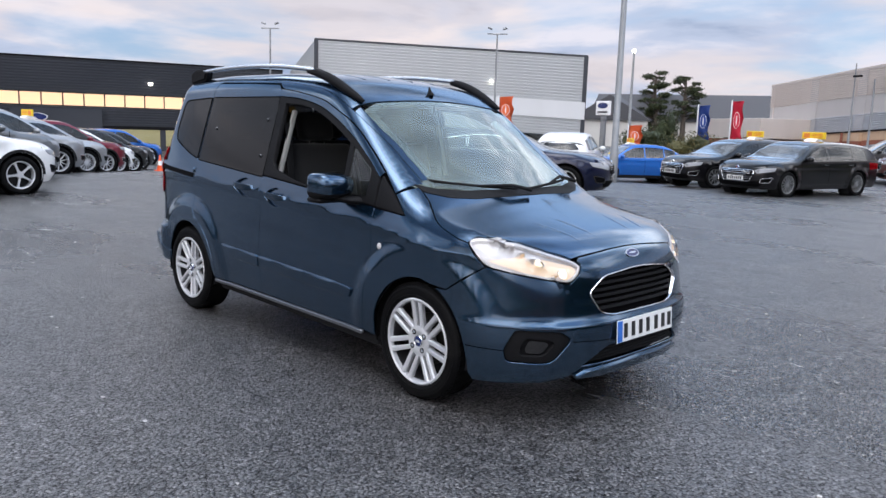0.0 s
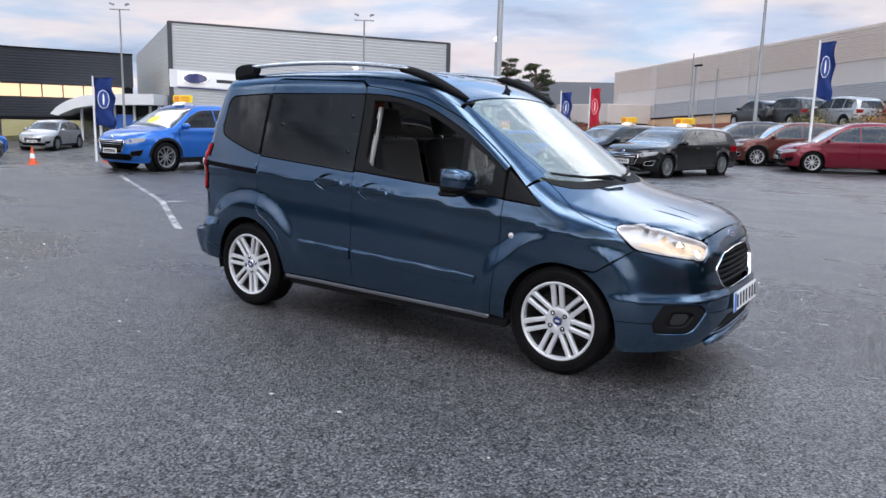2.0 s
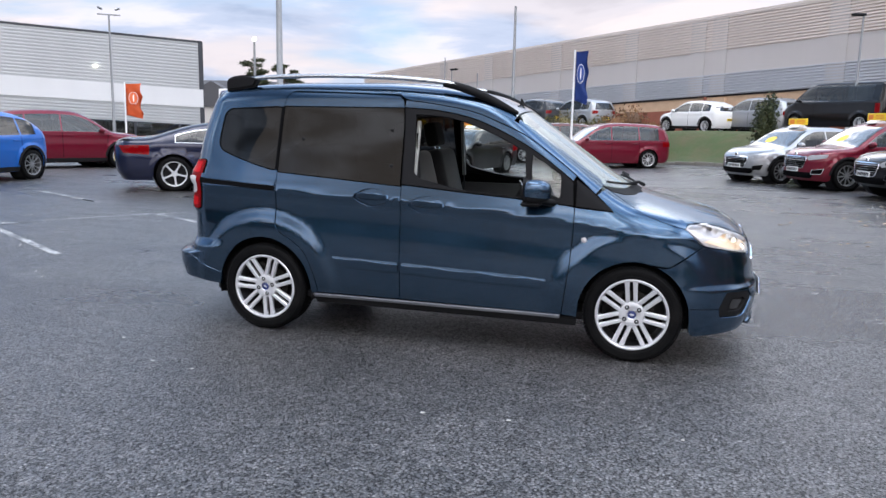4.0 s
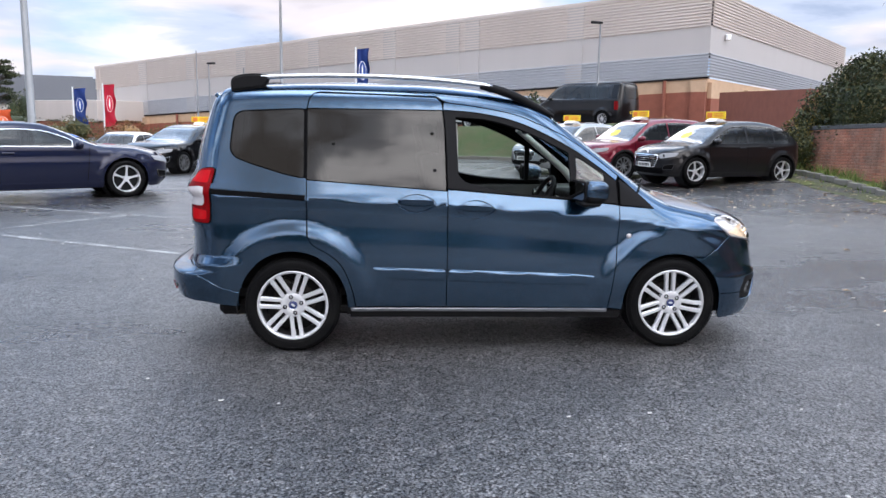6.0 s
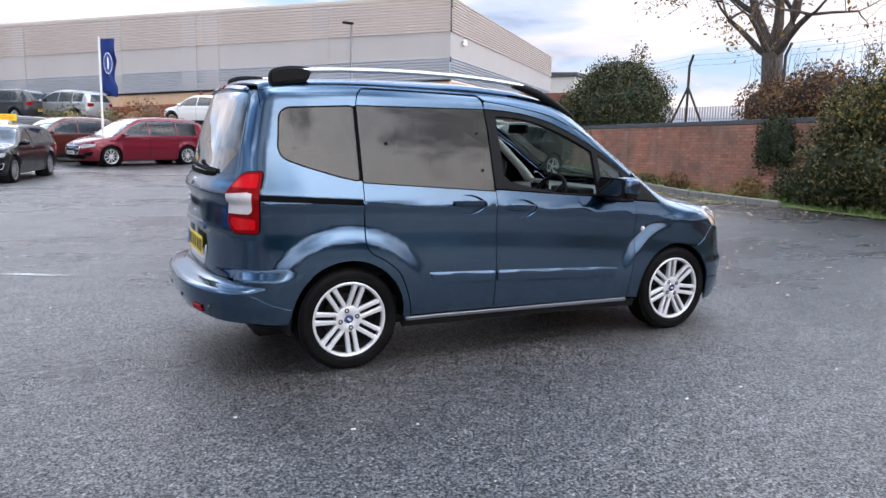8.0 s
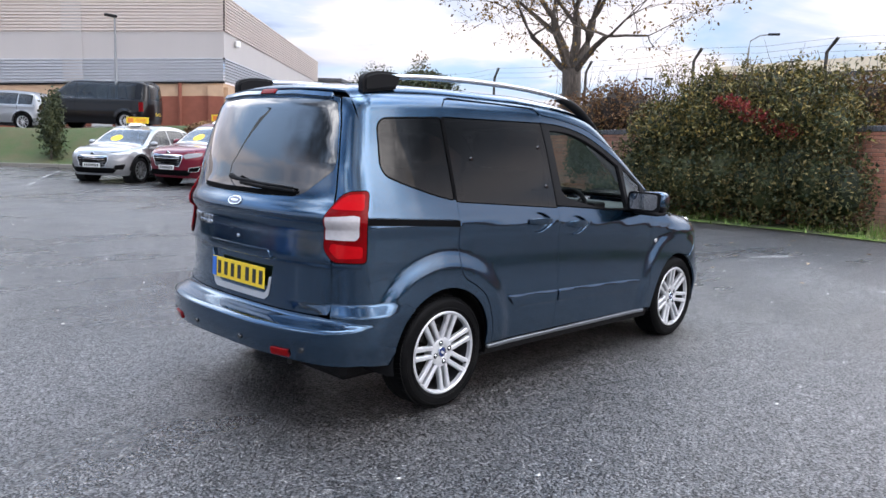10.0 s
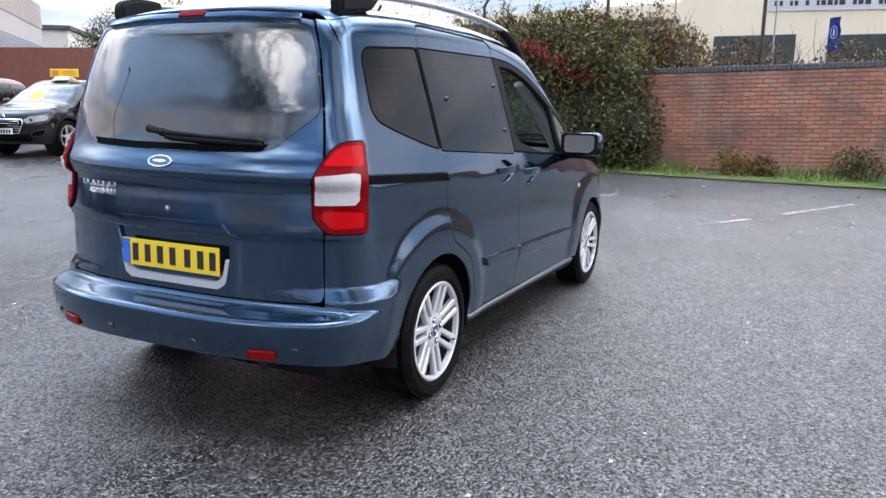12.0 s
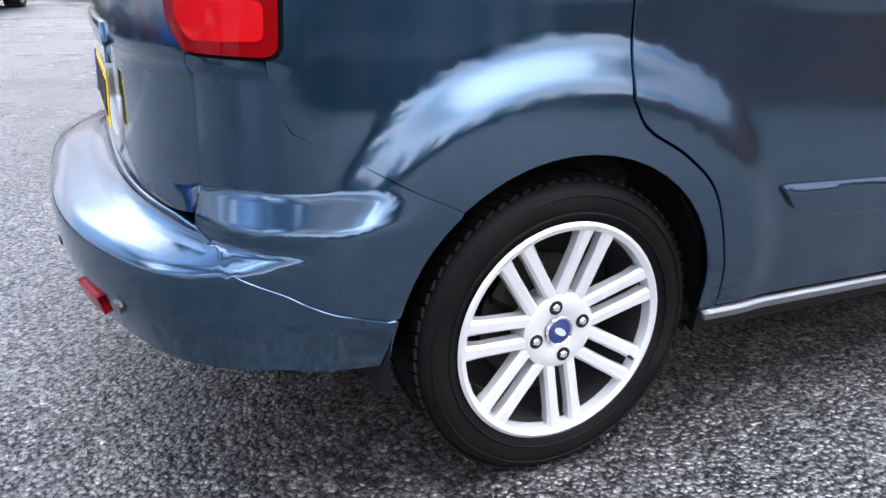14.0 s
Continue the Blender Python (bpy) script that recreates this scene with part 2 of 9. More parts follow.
def brick(name):
    k = Nodes(name)
    rnd = k.random()
    isl = k.island()
    pick = k.math("FRACT", k.math("ADD", rnd, isl))
    co = k.world_co()
    base = k.ramp(pick, [(0.0, (0.46, 0.160, 0.100)), (0.3, (0.58, 0.23, 0.145)), (0.6, (0.52, 0.20, 0.132)), (0.85, (0.62, 0.29, 0.19)), (1.0, (0.30, 0.125, 0.095))])
    stain = k.ramp(k.noise(1.1, 6, 0.65, co), [(0.40, 0.0), (0.66, 0.9)])
    base = k.mix(stain, base, (0.15, 0.105, 0.085))
    base = k.mix(k.ramp(k.noise(1.7, 6, 0.7, k.stretch((1, 1, 0.22), co)), [(0.52, 0.0), (0.70, 0.75)]), base, (0.085, 0.062, 0.055))
    base = k.mix(k.ramp(k.noise(2.6, 5, 0.6, k.stretch((1, 1, 0.35), co)), [(0.50, 0.0), (0.75, 0.55)]), base, (0.50, 0.36, 0.29))
    grain = k.noise(130, 4, 0.6, co)
    k.set(Base_Color=k.mix(0.25, base, k.mix(grain, (0.05, 0.03, 0.02), (0.5, 0.28, 0.2))), Roughness=0.88, Normal=k.bump(grain, 0.5, 0.004))
    return k.m


def leaf(c1, c2, c3):
    def make(name):
        k = Nodes(name)
        r = k.math("FRACT", k.math("ADD", k.island(), k.random()))
        k.set(Base_Color=k.ramp(r, [(0.0, c1), (0.55, c2), (1.0, c3)]), Roughness=0.6, Subsurface_Weight=0.0)
        k.b.inputs["Specular IOR Level"].default_value = 0.3
        return k.m
    return make


def bark(name):
    k = Nodes(name)
    g = k.noise(7, 7, 0.7, k.stretch((3, 3, 0.6)), 0.4)
    k.set(Base_Color=k.ramp(g, [(0.3, (0.03, 0.024, 0.02)), (0.7, (0.14, 0.115, 0.095))]), Roughness=0.95, Normal=k.bump(g, 0.9, 0.02))
    return k.m


def grass(name):
    k = Nodes(name)
    co = k.world_co()
    a = k.noise(0.7, 6, 0.7, co)
    b = k.noise(30, 5, 0.7, co)
    k.set(Base_Color=k.mix(k.ramp(a, [(0.4, 0.0), (0.65, 1.0)]), k.mix(b, (0.022, 0.044, 0.010), (0.062, 0.105, 0.024)), k.mix(b, (0.05, 0.042, 0.020), (0.12, 0.11, 0.045))), Roughness=0.9, Normal=k.bump(b, 0.9, 0.03))
    return k.m


def moss(name):
    k = Nodes(name)
    co = k.world_co()
    b = k.noise(22, 6, 0.7, co)
    bare = k.ramp(k.math("ADD", k.math("MULTIPLY", k.noise(1.3, 5, 0.65, co), 0.7), k.math("MULTIPLY", b, 0.3)), [(0.47, 0.0), (0.58, 1.0)])
    green = k.ramp(b, [(0.3, (0.02, 0.028, 0.010)), (0.5, (0.105, 0.17, 0.024)), (0.75, (0.22, 0.32, 0.045))])
    k.set(Base_Color=k.mix(bare, green, k.mix(b, (0.025, 0.022, 0.018), (0.10, 0.085, 0.06))), Roughness=0.95, Normal=k.bump(b, 0.9, 0.02))
    return k.m


def moss_thin(name):
    k = Nodes(name)
    co = k.world_co()
    b = k.noise(26, 6, 0.7, co)
    bare = k.ramp(k.math("ADD", k.math("MULTIPLY", k.noise(1.1, 5, 0.65, co), 0.7), k.math("MULTIPLY", b, 0.3)), [(0.42, 0.0), (0.56, 1.0)])
    green = k.ramp(b, [(0.3, (0.03, 0.034, 0.010)), (0.5, (0.09, 0.105, 0.018)), (0.75, (0.16, 0.17, 0.035))])
    k.set(Base_Color=k.mix(bare, green, k.mix(b, (0.02, 0.02, 0.02), (0.085, 0.08, 0.072))), Roughness=0.9, Normal=k.bump(b, 0.9, 0.015))
    return k.m


def cladding(colour, streaks=0.12, rough=0.42, metal=0.25):
    def make(name):
        k = Nodes(name)
        s = k.noise(0.8, 5, 0.6, k.stretch((1, 1, 0.12)))
        p = k.noise(0.12, 3, 0.5)
        base = k.mix(k.ramp(s, [(0.3, 0.0), (0.8, streaks * 2)]), colour, tuple(c * 0.62 for c in colour))
        k.set(Base_Color=k.mix(k.math("MULTIPLY", p, streaks), base, (1, 1, 1)), Roughness=rough, Metallic=metal)
        return k.m
    return make


def fabric(c1, c2):
    def make(name):
        k = Nodes(name)
        g = k.noise(160, 3, 0.6)
        k.set(Base_Color=k.mix(g, c1, c2), Roughness=0.95, Normal=k.bump(g, 0.4, 0.002), Sheen_Weight=0.2)
        return k.m
    return make


def tyre(name):
    k = Nodes(name)
    d = k.noise(6, 5, 0.6)
    f = k.noise(90, 3)
    k.set(Base_Color=k.mix(k.ramp(d, [(0.45, 0.0), (0.8, 0.5)]), (0.004, 0.004, 0.0045), (0.020, 0.0195, 0.018)), Specular_IOR_Level=0.08, Roughness=k.ramp(d, [(0.3, 0.42), (0.7, 0.75)]), Normal=k.bump(f, 0.15, 0.002))
    return k.m


MAKERS = {
    "asphalt": asphalt, "road_paint": road_paint, "brick": brick, "bark": bark, "grass": grass, "moss": moss, "moss_thin": moss_thin, "tyre": tyre,
    "mortar": plain((0.21, 0.15, 0.12), 0.95, bump=0.5, scale=20),
    "coping": plain((0.10, 0.105, 0.115), 0.85, bump=0.5, scale=14, vary=0.35),
    "kerb_pale": plain((0.52, 0.51, 0.49), 0.8, vary=0.3),
    "kerb": plain((0.20, 0.19, 0.17), 0.9, bump=0.5, scale=12, vary=0.35),
    "van_paint": paint((0.0125, 0.050, 0.102), 0.94, 0.06, drops=0.03, rough=0.18, ior=1.60, edge=(0.55, 0.66, 0.75, 1.0)),
    "seam_black": plain((0.003, 0.003, 0.0035), 0.8, spec=0.05),
    "trim_black": plain((0.008, 0.008, 0.009), 0.6, bump=0.15, scale=40, spec=0.12),
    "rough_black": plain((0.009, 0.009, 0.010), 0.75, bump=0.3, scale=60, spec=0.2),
    "gloss_black": plain((0.008, 0.008, 0.009), 0.12, coat=1.0),
    "grey_plastic": plain((0.032, 0.032, 0.035), 0.6, bump=0.2, scale=50),
    "light_trim": plain((0.36, 0.36, 0.34), 0.7), "dash_plastic": plain((0.10, 0.10, 0.10), 0.6, bump=0.2, scale=50), "pale_lining": plain((0.80, 0.81, 0.80), 0.75, vary=0.05),
    "alloy": plain((0.60, 0.61, 0.63), 0.32, metal=0.35, vary=0.04),
    "alloy_mid": plain((0.30, 0.31, 0.32), 0.3, metal=0.6),
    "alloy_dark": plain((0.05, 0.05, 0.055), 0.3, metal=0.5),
    "disc": plain((0.035, 0.033, 0.03), 0.5, metal=0.9, vary=0.3),
    "chrome": plain((0.82, 0.83, 0.85), 0.07, metal=1.0, vary=0.03),
    "sill_metal": plain((0.22, 0.23, 0.25), 0.40, metal=0.8, vary=0.1),
    "satin_alu": plain((0.66, 0.68, 0.70), 0.24, metal=0.9, vary=0.05),
    "badge_blue": plain((0.006, 0.02, 0.12), 0.2, coat=1.0),
    "privacy_glass": glass((0.028, 0.027, 0.026), dirt_veil=0.008, gloss=1.0),
    "rear_glass": glass((0.022, 0.022, 0.024), dirt_veil=0.006, gloss=3.7),
    "clear_glass": glass((0.80, 0.86, 0.83), dirt_veil=0.05),
    # heavy pale veil paints mist and sky sheen onto the windscreen
    "screen_glass": glass((0.62, 0.74, 0.68), dirt_veil=0.30, gloss=1.9, haze=(0.50, 0.60, 0.55)),
    "car_glass": glass((0.16, 0.18, 0.18), dirt_veil=0.03, gloss=1.5),
    "far_glass": glass((0.30, 0.33, 0.33), dirt_veil=0.06),
    "lamp_glass": glass((0.93, 0.94, 0.95), dirt_veil=0.03),
    "mirror": plain((0.40, 0.41, 0.43), 0.02, metal=1.0, vary=0.01),
    "red_lens": lens((0.19, 0.002, 0.004), trans=0.0), "bright_red_lens": lens((0.50, 0.006, 0.010), trans=0.0), "clear_lens": lens((0.68, 0.65, 0.66), trans=0.15),
    # car_screen: extra pale film, a painted sky sheen on parked cars' windscreens
    "car_lens": lens((0.36, 0.37, 0.39), trans=0.1), "car_screen": glass((0.30, 0.33, 0.33), dirt_veil=0.16, gloss=2.6, haze=(0.5, 0.52, 0.53)),
    "red_reflector": lens((0.30, 0.006, 0.008), trans=0.1),
    "head_bulb": glow((1.0, 0.74, 0.42), 3.0), "head_bulb_dim": glow((1.0, 0.74, 0.46), 1.5), "lit_reflector": glow((1.0, 0.60, 0.27), 0.52, (0.5, 0.46, 0.40)), "lamp_lens_lit": glow((1.0, 0.80, 0.50), 1.6), "lamp_chrome": plain((0.60, 0.57, 0.56), 0.48, metal=0.4, vary=0.03),
    "plate_white": plain((0.80, 0.80, 0.78), 0.4, vary=0.03), "plate_yellow": plain((0.86, 0.60, 0.03), 0.4, vary=0.04),
    "plate_black": plain((0.015, 0.015, 0.015), 0.5), "plate_band": plain((0.03, 0.15, 0.55), 0.4),
    "seat_cloth": fabric((0.005, 0.005, 0.006), (0.016, 0.016, 0.018)),
    "headlining": fabric((0.36, 0.35, 0.33), (0.46, 0.45, 0.43)),
    "wall_dark": cladding((0.016, 0.020, 0.029), 0.05, 0.5), "wall_silver": cladding((0.42, 0.44, 0.45)),
    "wall_cream": cladding((0.60, 0.525, 0.475)), "shed_panel": cladding((0.42, 0.395, 0.385), 0.08, 0.5, 0.0), "shed_silver": cladding((0.42, 0.44, 0.48)), "panel_white": cladding((0.62, 0.63, 0.64), 0.08, 0.5, 0.0),
    "wall_yellow": cladding((0.88, 0.75, 0.55), 0.08, 0.7, 0.0), "roof_grey": plain((0.075, 0.075, 0.082), 0.8),
    "far_brick": plain((0.25, 0.085, 0.055), 0.9, vary=0.35, scale=3, bump=0.4),
    "buff_brick": plain((0.52, 0.36, 0.24), 0.9, vary=0.25, scale=3, bump=0.4),
    "render_white": plain((0.68, 0.66, 0.62), 0.85, vary=0.1, scale=1),
    "galvanised": plain((0.25, 0.26, 0.27), 0.48, metal=0.6, vary=0.2), "white_post": plain((0.74, 0.75, 0.76), 0.45, vary=0.06),
    "rusty_post": plain((0.05, 0.045, 0.04), 0.8, vary=0.4),
    "flag_blue": plain((0.02, 0.06, 0.26), 0.7), "flag_red": plain((0.62, 0.02, 0.06), 0.7), "flag_orange": plain((0.75, 0.16, 0.05), 0.7),
    "sign_yellow": plain((0.85, 0.58, 0.02), 0.45), "sign_white": plain((0.82, 0.82, 0.82), 0.4, vary=0.03), "sign_orange": plain((0.75, 0.22, 0.03), 0.5),
    "sign_ink": plain((0.02, 0.02, 0.03), 0.5), "cone_orange": plain((0.75, 0.10, 0.02), 0.55),
    "lit_window": glow((1.0, 0.66, 0.32), 0.85, (0.5, 0.4, 0.3)), "lit_room": glow((1.0, 0.80, 0.46), 0.55, (0.6, 0.5, 0.35)),
    "flood_lamp": glow((1.0, 0.93, 0.80), 9.0),
    "hedge_leaf": leaf((0.040, 0.046, 0.018), (0.095, 0.088, 0.030), (0.175, 0.128, 0.045)),
    "olive_leaf": leaf((0.085, 0.085, 0.026), (0.17, 0.145, 0.040), (0.30, 0.21, 0.055)),
    "brown_leaf": leaf((0.085, 0.046, 0.024), (0.18, 0.088, 0.038), (0.27, 0.16, 0.06)),
    "red_leaf": leaf((0.13, 0.012, 0.016), (0.24, 0.030, 0.030), (0.28, 0.07, 0.03)),
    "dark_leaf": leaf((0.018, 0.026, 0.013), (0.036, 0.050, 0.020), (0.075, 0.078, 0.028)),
    "autumn_leaf": leaf((0.16, 0.09, 0.03), (0.30, 0.19, 0.05), (0.12, 0.08, 0.05)),
    "ground_leaf": leaf((0.34, 0.20, 0.10), (0.50, 0.38, 0.25), (0.62, 0.52, 0.40)),
    "twig": plain((0.055, 0.042, 0.034), 0.9, vary=0.3),
    "weed": leaf((0.07, 0.12, 0.025), (0.16, 0.25, 0.05), (0.30, 0.27, 0.12)),
    "palisade": plain((0.50, 0.52, 0.53), 0.5, metal=0.4),
    "paint_white": paint((0.75, 0.75, 0.74), 0.0, 0.0), "paint_black": paint((0.004, 0.004, 0.005), 0.1, 0.02), "paint_navy": paint((0.004, 0.007, 0.028), 0.4, 0.08),
    "paint_blue": paint((0.010, 0.105, 0.40), 0.35, 0.08), "paint_red": paint((0.125, 0.004, 0.016), 0.3, 0.06), "paint_silver": paint((0.30, 0.31, 0.32), 0.7, 0.1),
    "paint_grey": paint((0.13, 0.14, 0.15), 0.6, 0.1), "paint_brown": paint((0.085, 0.022, 0.016), 0.5, 0.1), "paint_charcoal": paint((0.03, 0.032, 0.036), 0.5, 0.08),
}

# ---- vehicle shapes: one smooth solid per body, cut into panels ----


def curve(xs, ys):
    """A smooth monotone curve through the given stations."""
    xs, ys = np.array(xs, float), np.array(ys, float)
    h = np.diff(xs)
    d = np.diff(ys) / h
    m = np.zeros(len(xs))
    m[0], m[-1] = d[0], d[-1]
    for i in range(1, len(xs) - 1):
        if d[i - 1] * d[i] > 0:
            w1, w2 = 2 * h[i] + h[i - 1], h[i] + 2 * h[i - 1]
            m[i] = (w1 + w2) / (w1 / d[i - 1] + w2 / d[i])

    def at(x):
        x = np.clip(np.asarray(x, float), xs[0], xs[-1])
        i = np.clip(np.searchsorted(xs, x) - 1, 0, len(h) - 1)
        t = (x - xs[i]) / h[i]
        return (1 + 2 * t) * (1 - t) ** 2 * ys[i] + t * (1 - t) ** 2 * h[i] * m[i] + t * t * (3 - 2 * t) * ys[i + 1] + t * t * (t - 1) * h[i] * m[i + 1]
    return at


def ss(a, b, x):
    t = np.clip((np.asarray(x, float) - a) / (b - a), 0, 1)
    return t * t * (3 - 2 * t)


def smax(a, b, k):
    return np.maximum(a, b) + np.maximum(k - np.abs(a - b), 0) ** 2 / (4 * k)


class Body:
    """A vehicle body as a solid: half width, top, front and rear surfaces with rounded meetings. Front is +x, the ground z = 0."""

    def __init__(self, width, top, crown, front, rear, fplan=(0.30, 3.2), rplan=(0.20, 3.0), half=0.85, blends=(0.14, 0.22, 0.12, 0.10, 0.10), axes=(1.0, -1.0), tuck=lambda z: 0 * z):
        self.width, self.top, self.crown, self.front, self.rear = width, top, crown, front, rear
        self.fplan, self.rplan, self.half, self.blends, self.axes, self.tuck = fplan, rplan, half, blends, axes, tuck

    def f(self, p):
        x, y, z = p[:, 0], np.abs(p[:, 1]), p[:, 2]
        ks, kf, kt, kr, krt = self.blends
        n = y / self.half
        side = y - self.width(x, z)
        top = z - (self.top(x) - self.crown(x) * n ** 2)
        fr = x - (self.front(z) - self.fplan[0] * n ** self.fplan[1])
        re = self.rear(z) + (self.rplan[0] + self.tuck(z)) * n ** self.rplan[1] - x
        v = smax(side, top, ks)
        v = smax(v, fr, np.where(np.abs(top - v) < 0.001, kt, kf))
        return smax(v, re, kr)

    def grad(self, p, e=0.004):
        g = np.stack([self.f(p + d) - self.f(p - d) for d in np.eye(3) * e], 1)
        return g / np.maximum(np.linalg.norm(g, axis=1), 1e-9)[:, None]

    def cast(self, o, d, far):
        """The outermost point of the surface along each ray, from the inside out."""
        lo, hi = np.zeros(len(o)), np.full(len(o), float(far))
        for _ in range(34):
            m = (lo + hi) / 2
            out = self.f(o + d * m[:, None]) > 0
            hi, lo = np.where(out, m, hi), np.where(out, lo, m)
        return o + d * hi[:, None]

    def place(self, uv, how):
        """Surface points of flat coordinates: side (x, z), front and rear (angle, z), top (x, y)."""
        uv = np.asarray(uv, float)
        n, zero, one = len(uv), np.zeros(len(uv)), np.ones(len(uv))
        if how == "side":
            return self.cast(np.stack([uv[:, 0], zero, uv[:, 1]], 1), np.stack([zero, -one, zero], 1), 1.3)
        if how == "top":
            return self.cast(np.stack([uv[:, 0], uv[:, 1], one * 0.4], 1), np.stack([zero, zero, one], 1), 2.6)
        a, s = (self.axes[0], 1) if how == "front" else (self.axes[1], -1)
        return self.cast(np.stack([one * a, zero, uv[:, 1]], 1), np.stack([s * np.cos(uv[:, 0]), np.sin(uv[:, 0]), zero], 1), 3.0)

    def flat(self, p, how):
        p = np.asarray(p, float)
        if how == "side":
            return p[:, [0, 2]]
        if how == "top":
            return p[:, :2]
        a, s = (self.axes[0], 1) if how == "front" else (self.axes[1], -1)
        return np.stack([np.arctan2(p[:, 1], s * (p[:, 0] - a)), p[:, 2]], 1)


# the van: 4.16 m long, 1.76 m wide, wheels 2.489 m apart
HUB_X, HUB_Z, WHEEL_Y = 1.2445, 0.302, 0.755
crease_z = curve([-2.1, -1.74, -1.14, -0.3, 0.04, 0.84, 1.4, 2.1], [0.99, 0.985, 0.975, 0.945, 0.925, 0.86, 0.80, 0.78])
van_sec = curve([-0.80, -0.65, -0.50, -0.38, -0.28, -0.15, -0.06, -0.015, 0.0, 0.015, 0.04, 0.07, 0.12, 0.35, 0.55, 0.65, 0.82],
                [0.79, 0.832, 0.850, 0.857, 0.854, 0.845, 0.843, 0.849, 0.8515, 0.8475, 0.841, 0.832, 0.818, 0.752, 0.692, 0.664, 0.60])
van_plan = curve([-2.1, -1.75, -1.4, -1.0, 0.0, 0.9, 1.3, 1.6, 1.85, 2.1], [0.88, 0.945, 0.985, 1.0, 1.0, 1.0, 0.995, 0.975, 0.93, 0.86])


def van_width(x, z):
    w = van_sec(z - crease_z(x)) * van_plan(x)
    for hx in (HUB_X, -HUB_X):
        d = np.hypot(x - hx, z - HUB_Z)
        w = w + 0.018 * (1 - ss(0.455, 0.56, d)) * ss(0.15, 0.42, z)
    # a crisp shelf on the bumper corner, fading out before the wheel arch
    ledge = np.clip((0.612 - z) / 0.052, 0, 1)
    return w + 0.034 * ledge * (1 - 0.25 * ss(0.42, 0.34, z)) * ss(1.50, 1.74, -x)


VAN = Body(
    van_width,
    curve([-2.0, -1.80, -1.5, -1.0, -0.5, -0.1, 0.2, 0.40, 0.62, 0.85, 1.10, 1.235, 1.30, 1.45, 1.65, 1.80, 1.92, 2.02], [1.64, 1.675, 1.705, 1.725, 1.725, 1.705, 1.655, 1.58, 1.435, 1.275, 1.105, 1.03, 1.008, 0.970, 0.922, 0.878, 0.830, 0.76]),
    curve([-2.0, 0.2, 0.5, 1.1, 1.3, 2.0], [0.06, 0.06, 0.10, 0.12, 0.10, 0.05]),
    curve([0.15, 0.22, 0.30, 0.42, 0.468, 0.505, 0.53, 0.62, 0.72, 0.80, 0.88, 1.1], [1.93, 1.99, 2.02, 2.036, 2.034, 2.012, 2.004, 1.992, 1.975, 1.950, 1.895, 1.6]),
    curve([0.20, 0.27, 0.34, 0.450, 0.492, 0.502, 0.510, 0.527, 0.55, 0.74, 0.790, 0.806, 0.90, 0.985, 1.02, 1.045, 1.12, 1.3, 1.5, 1.62, 1.8], [-1.97, -2.030, -2.075, -2.104, -2.106, -2.098, -2.060, -1.985, -1.966, -1.962, -1.963, -1.976, -1.968, -1.960, -1.990, -1.987, -1.945, -1.90, -1.835, -1.79, -1.70]),
    blends=(0.10, 0.22, 0.12, 0.10, 0.10), tuck=lambda z: 0.055 * (1 - ss(0.495, 0.550, z)) - 0.035 * np.clip((0.612 - z) / 0.052, 0, 1),
)



def strip_width(x, z):
    """The flank with the rubbing strips of the doors standing out, sloping on top."""
    top = 0.556 - 0.0375 * (x + 0.735)
    return van_width(x, z) + 0.009 * np.clip((top - z) / 0.017, 0, 1) * np.clip((z - top + 0.086) / 0.012, 0, 1)


VAN_STRIP = Body(strip_width, VAN.top, VAN.crown, VAN.front, VAN.rear, blends=VAN.blends, tuck=VAN.tuck)

# ---- mesh helpers ----
from mathutils.geometry import delaunay_2d_cdt


def mesh_of(name, verts, faces, normals=None, smooth=True):
    me = bpy.data.meshes.new(name)
    me.from_pydata([tuple(map(float, v)) for v in verts], [], [tuple(map(int, f)) for f in faces])
    if smooth:
        me.polygons.foreach_set("use_smooth", [True] * len(me.polygons))
    if normals is not None:
        me.normals_split_custom_set_from_vertices([tuple(map(float, n)) for n in normals])
    me.update()
    return me


def put_mesh(name, me, material, parent=None, label=""):
    ob = new(name, me)
    if material:
        me.materials.append(mat(material))
    if parent:
        ob.parent = parent
    if label:
        ob["label"] = label
    return ob


def part(name, bm, material, parent=None, label="", smooth=None):
    """Links a bmesh as one mesh object. smooth: shade smooth where faces meet below that many degrees."""
    me = bpy.data.meshes.new(name)
    if smooth is not None:
        for f in bm.faces:
            f.smooth = True
        for e in bm.edges:
            if len(e.link_faces) == 2 and e.calc_face_angle(0) > radians(smooth):
                e.smooth = False
    bm.to_mesh(me)
    bm.free()
    return put_mesh(name, me, material, parent, label)


def thing(name, label, category, group="", kind=""):
    return tagged(new(name), label, category, group, kind)


def add_box(bm, c, s, bevel=0.0, m=None, seg=1):
    r = bmesh.ops.create_cube(bm, size=1)
    vs = r["verts"]
    bmesh.ops.scale(bm, vec=s, verts=vs)
    if bevel:
        es = list({e for v in vs for e in v.link_edges})
        out = bmesh.ops.bevel(bm, geom=es, offset=bevel, segments=seg, affect="EDGES", profile=0.6)
        vs = list({v for f in out["faces"] for v in f.verts} | {v for v in vs if v.is_valid})
    bmesh.ops.translate(bm, vec=c, verts=vs)
    if m is not None:
        bmesh.ops.transform(bm, matrix=m, verts=vs)
    return vs


def box(c, s, bevel=0.0, m=None, seg=1):
    bm = bmesh.new()
    add_box(bm, c, s, bevel, m, seg)
    return bm


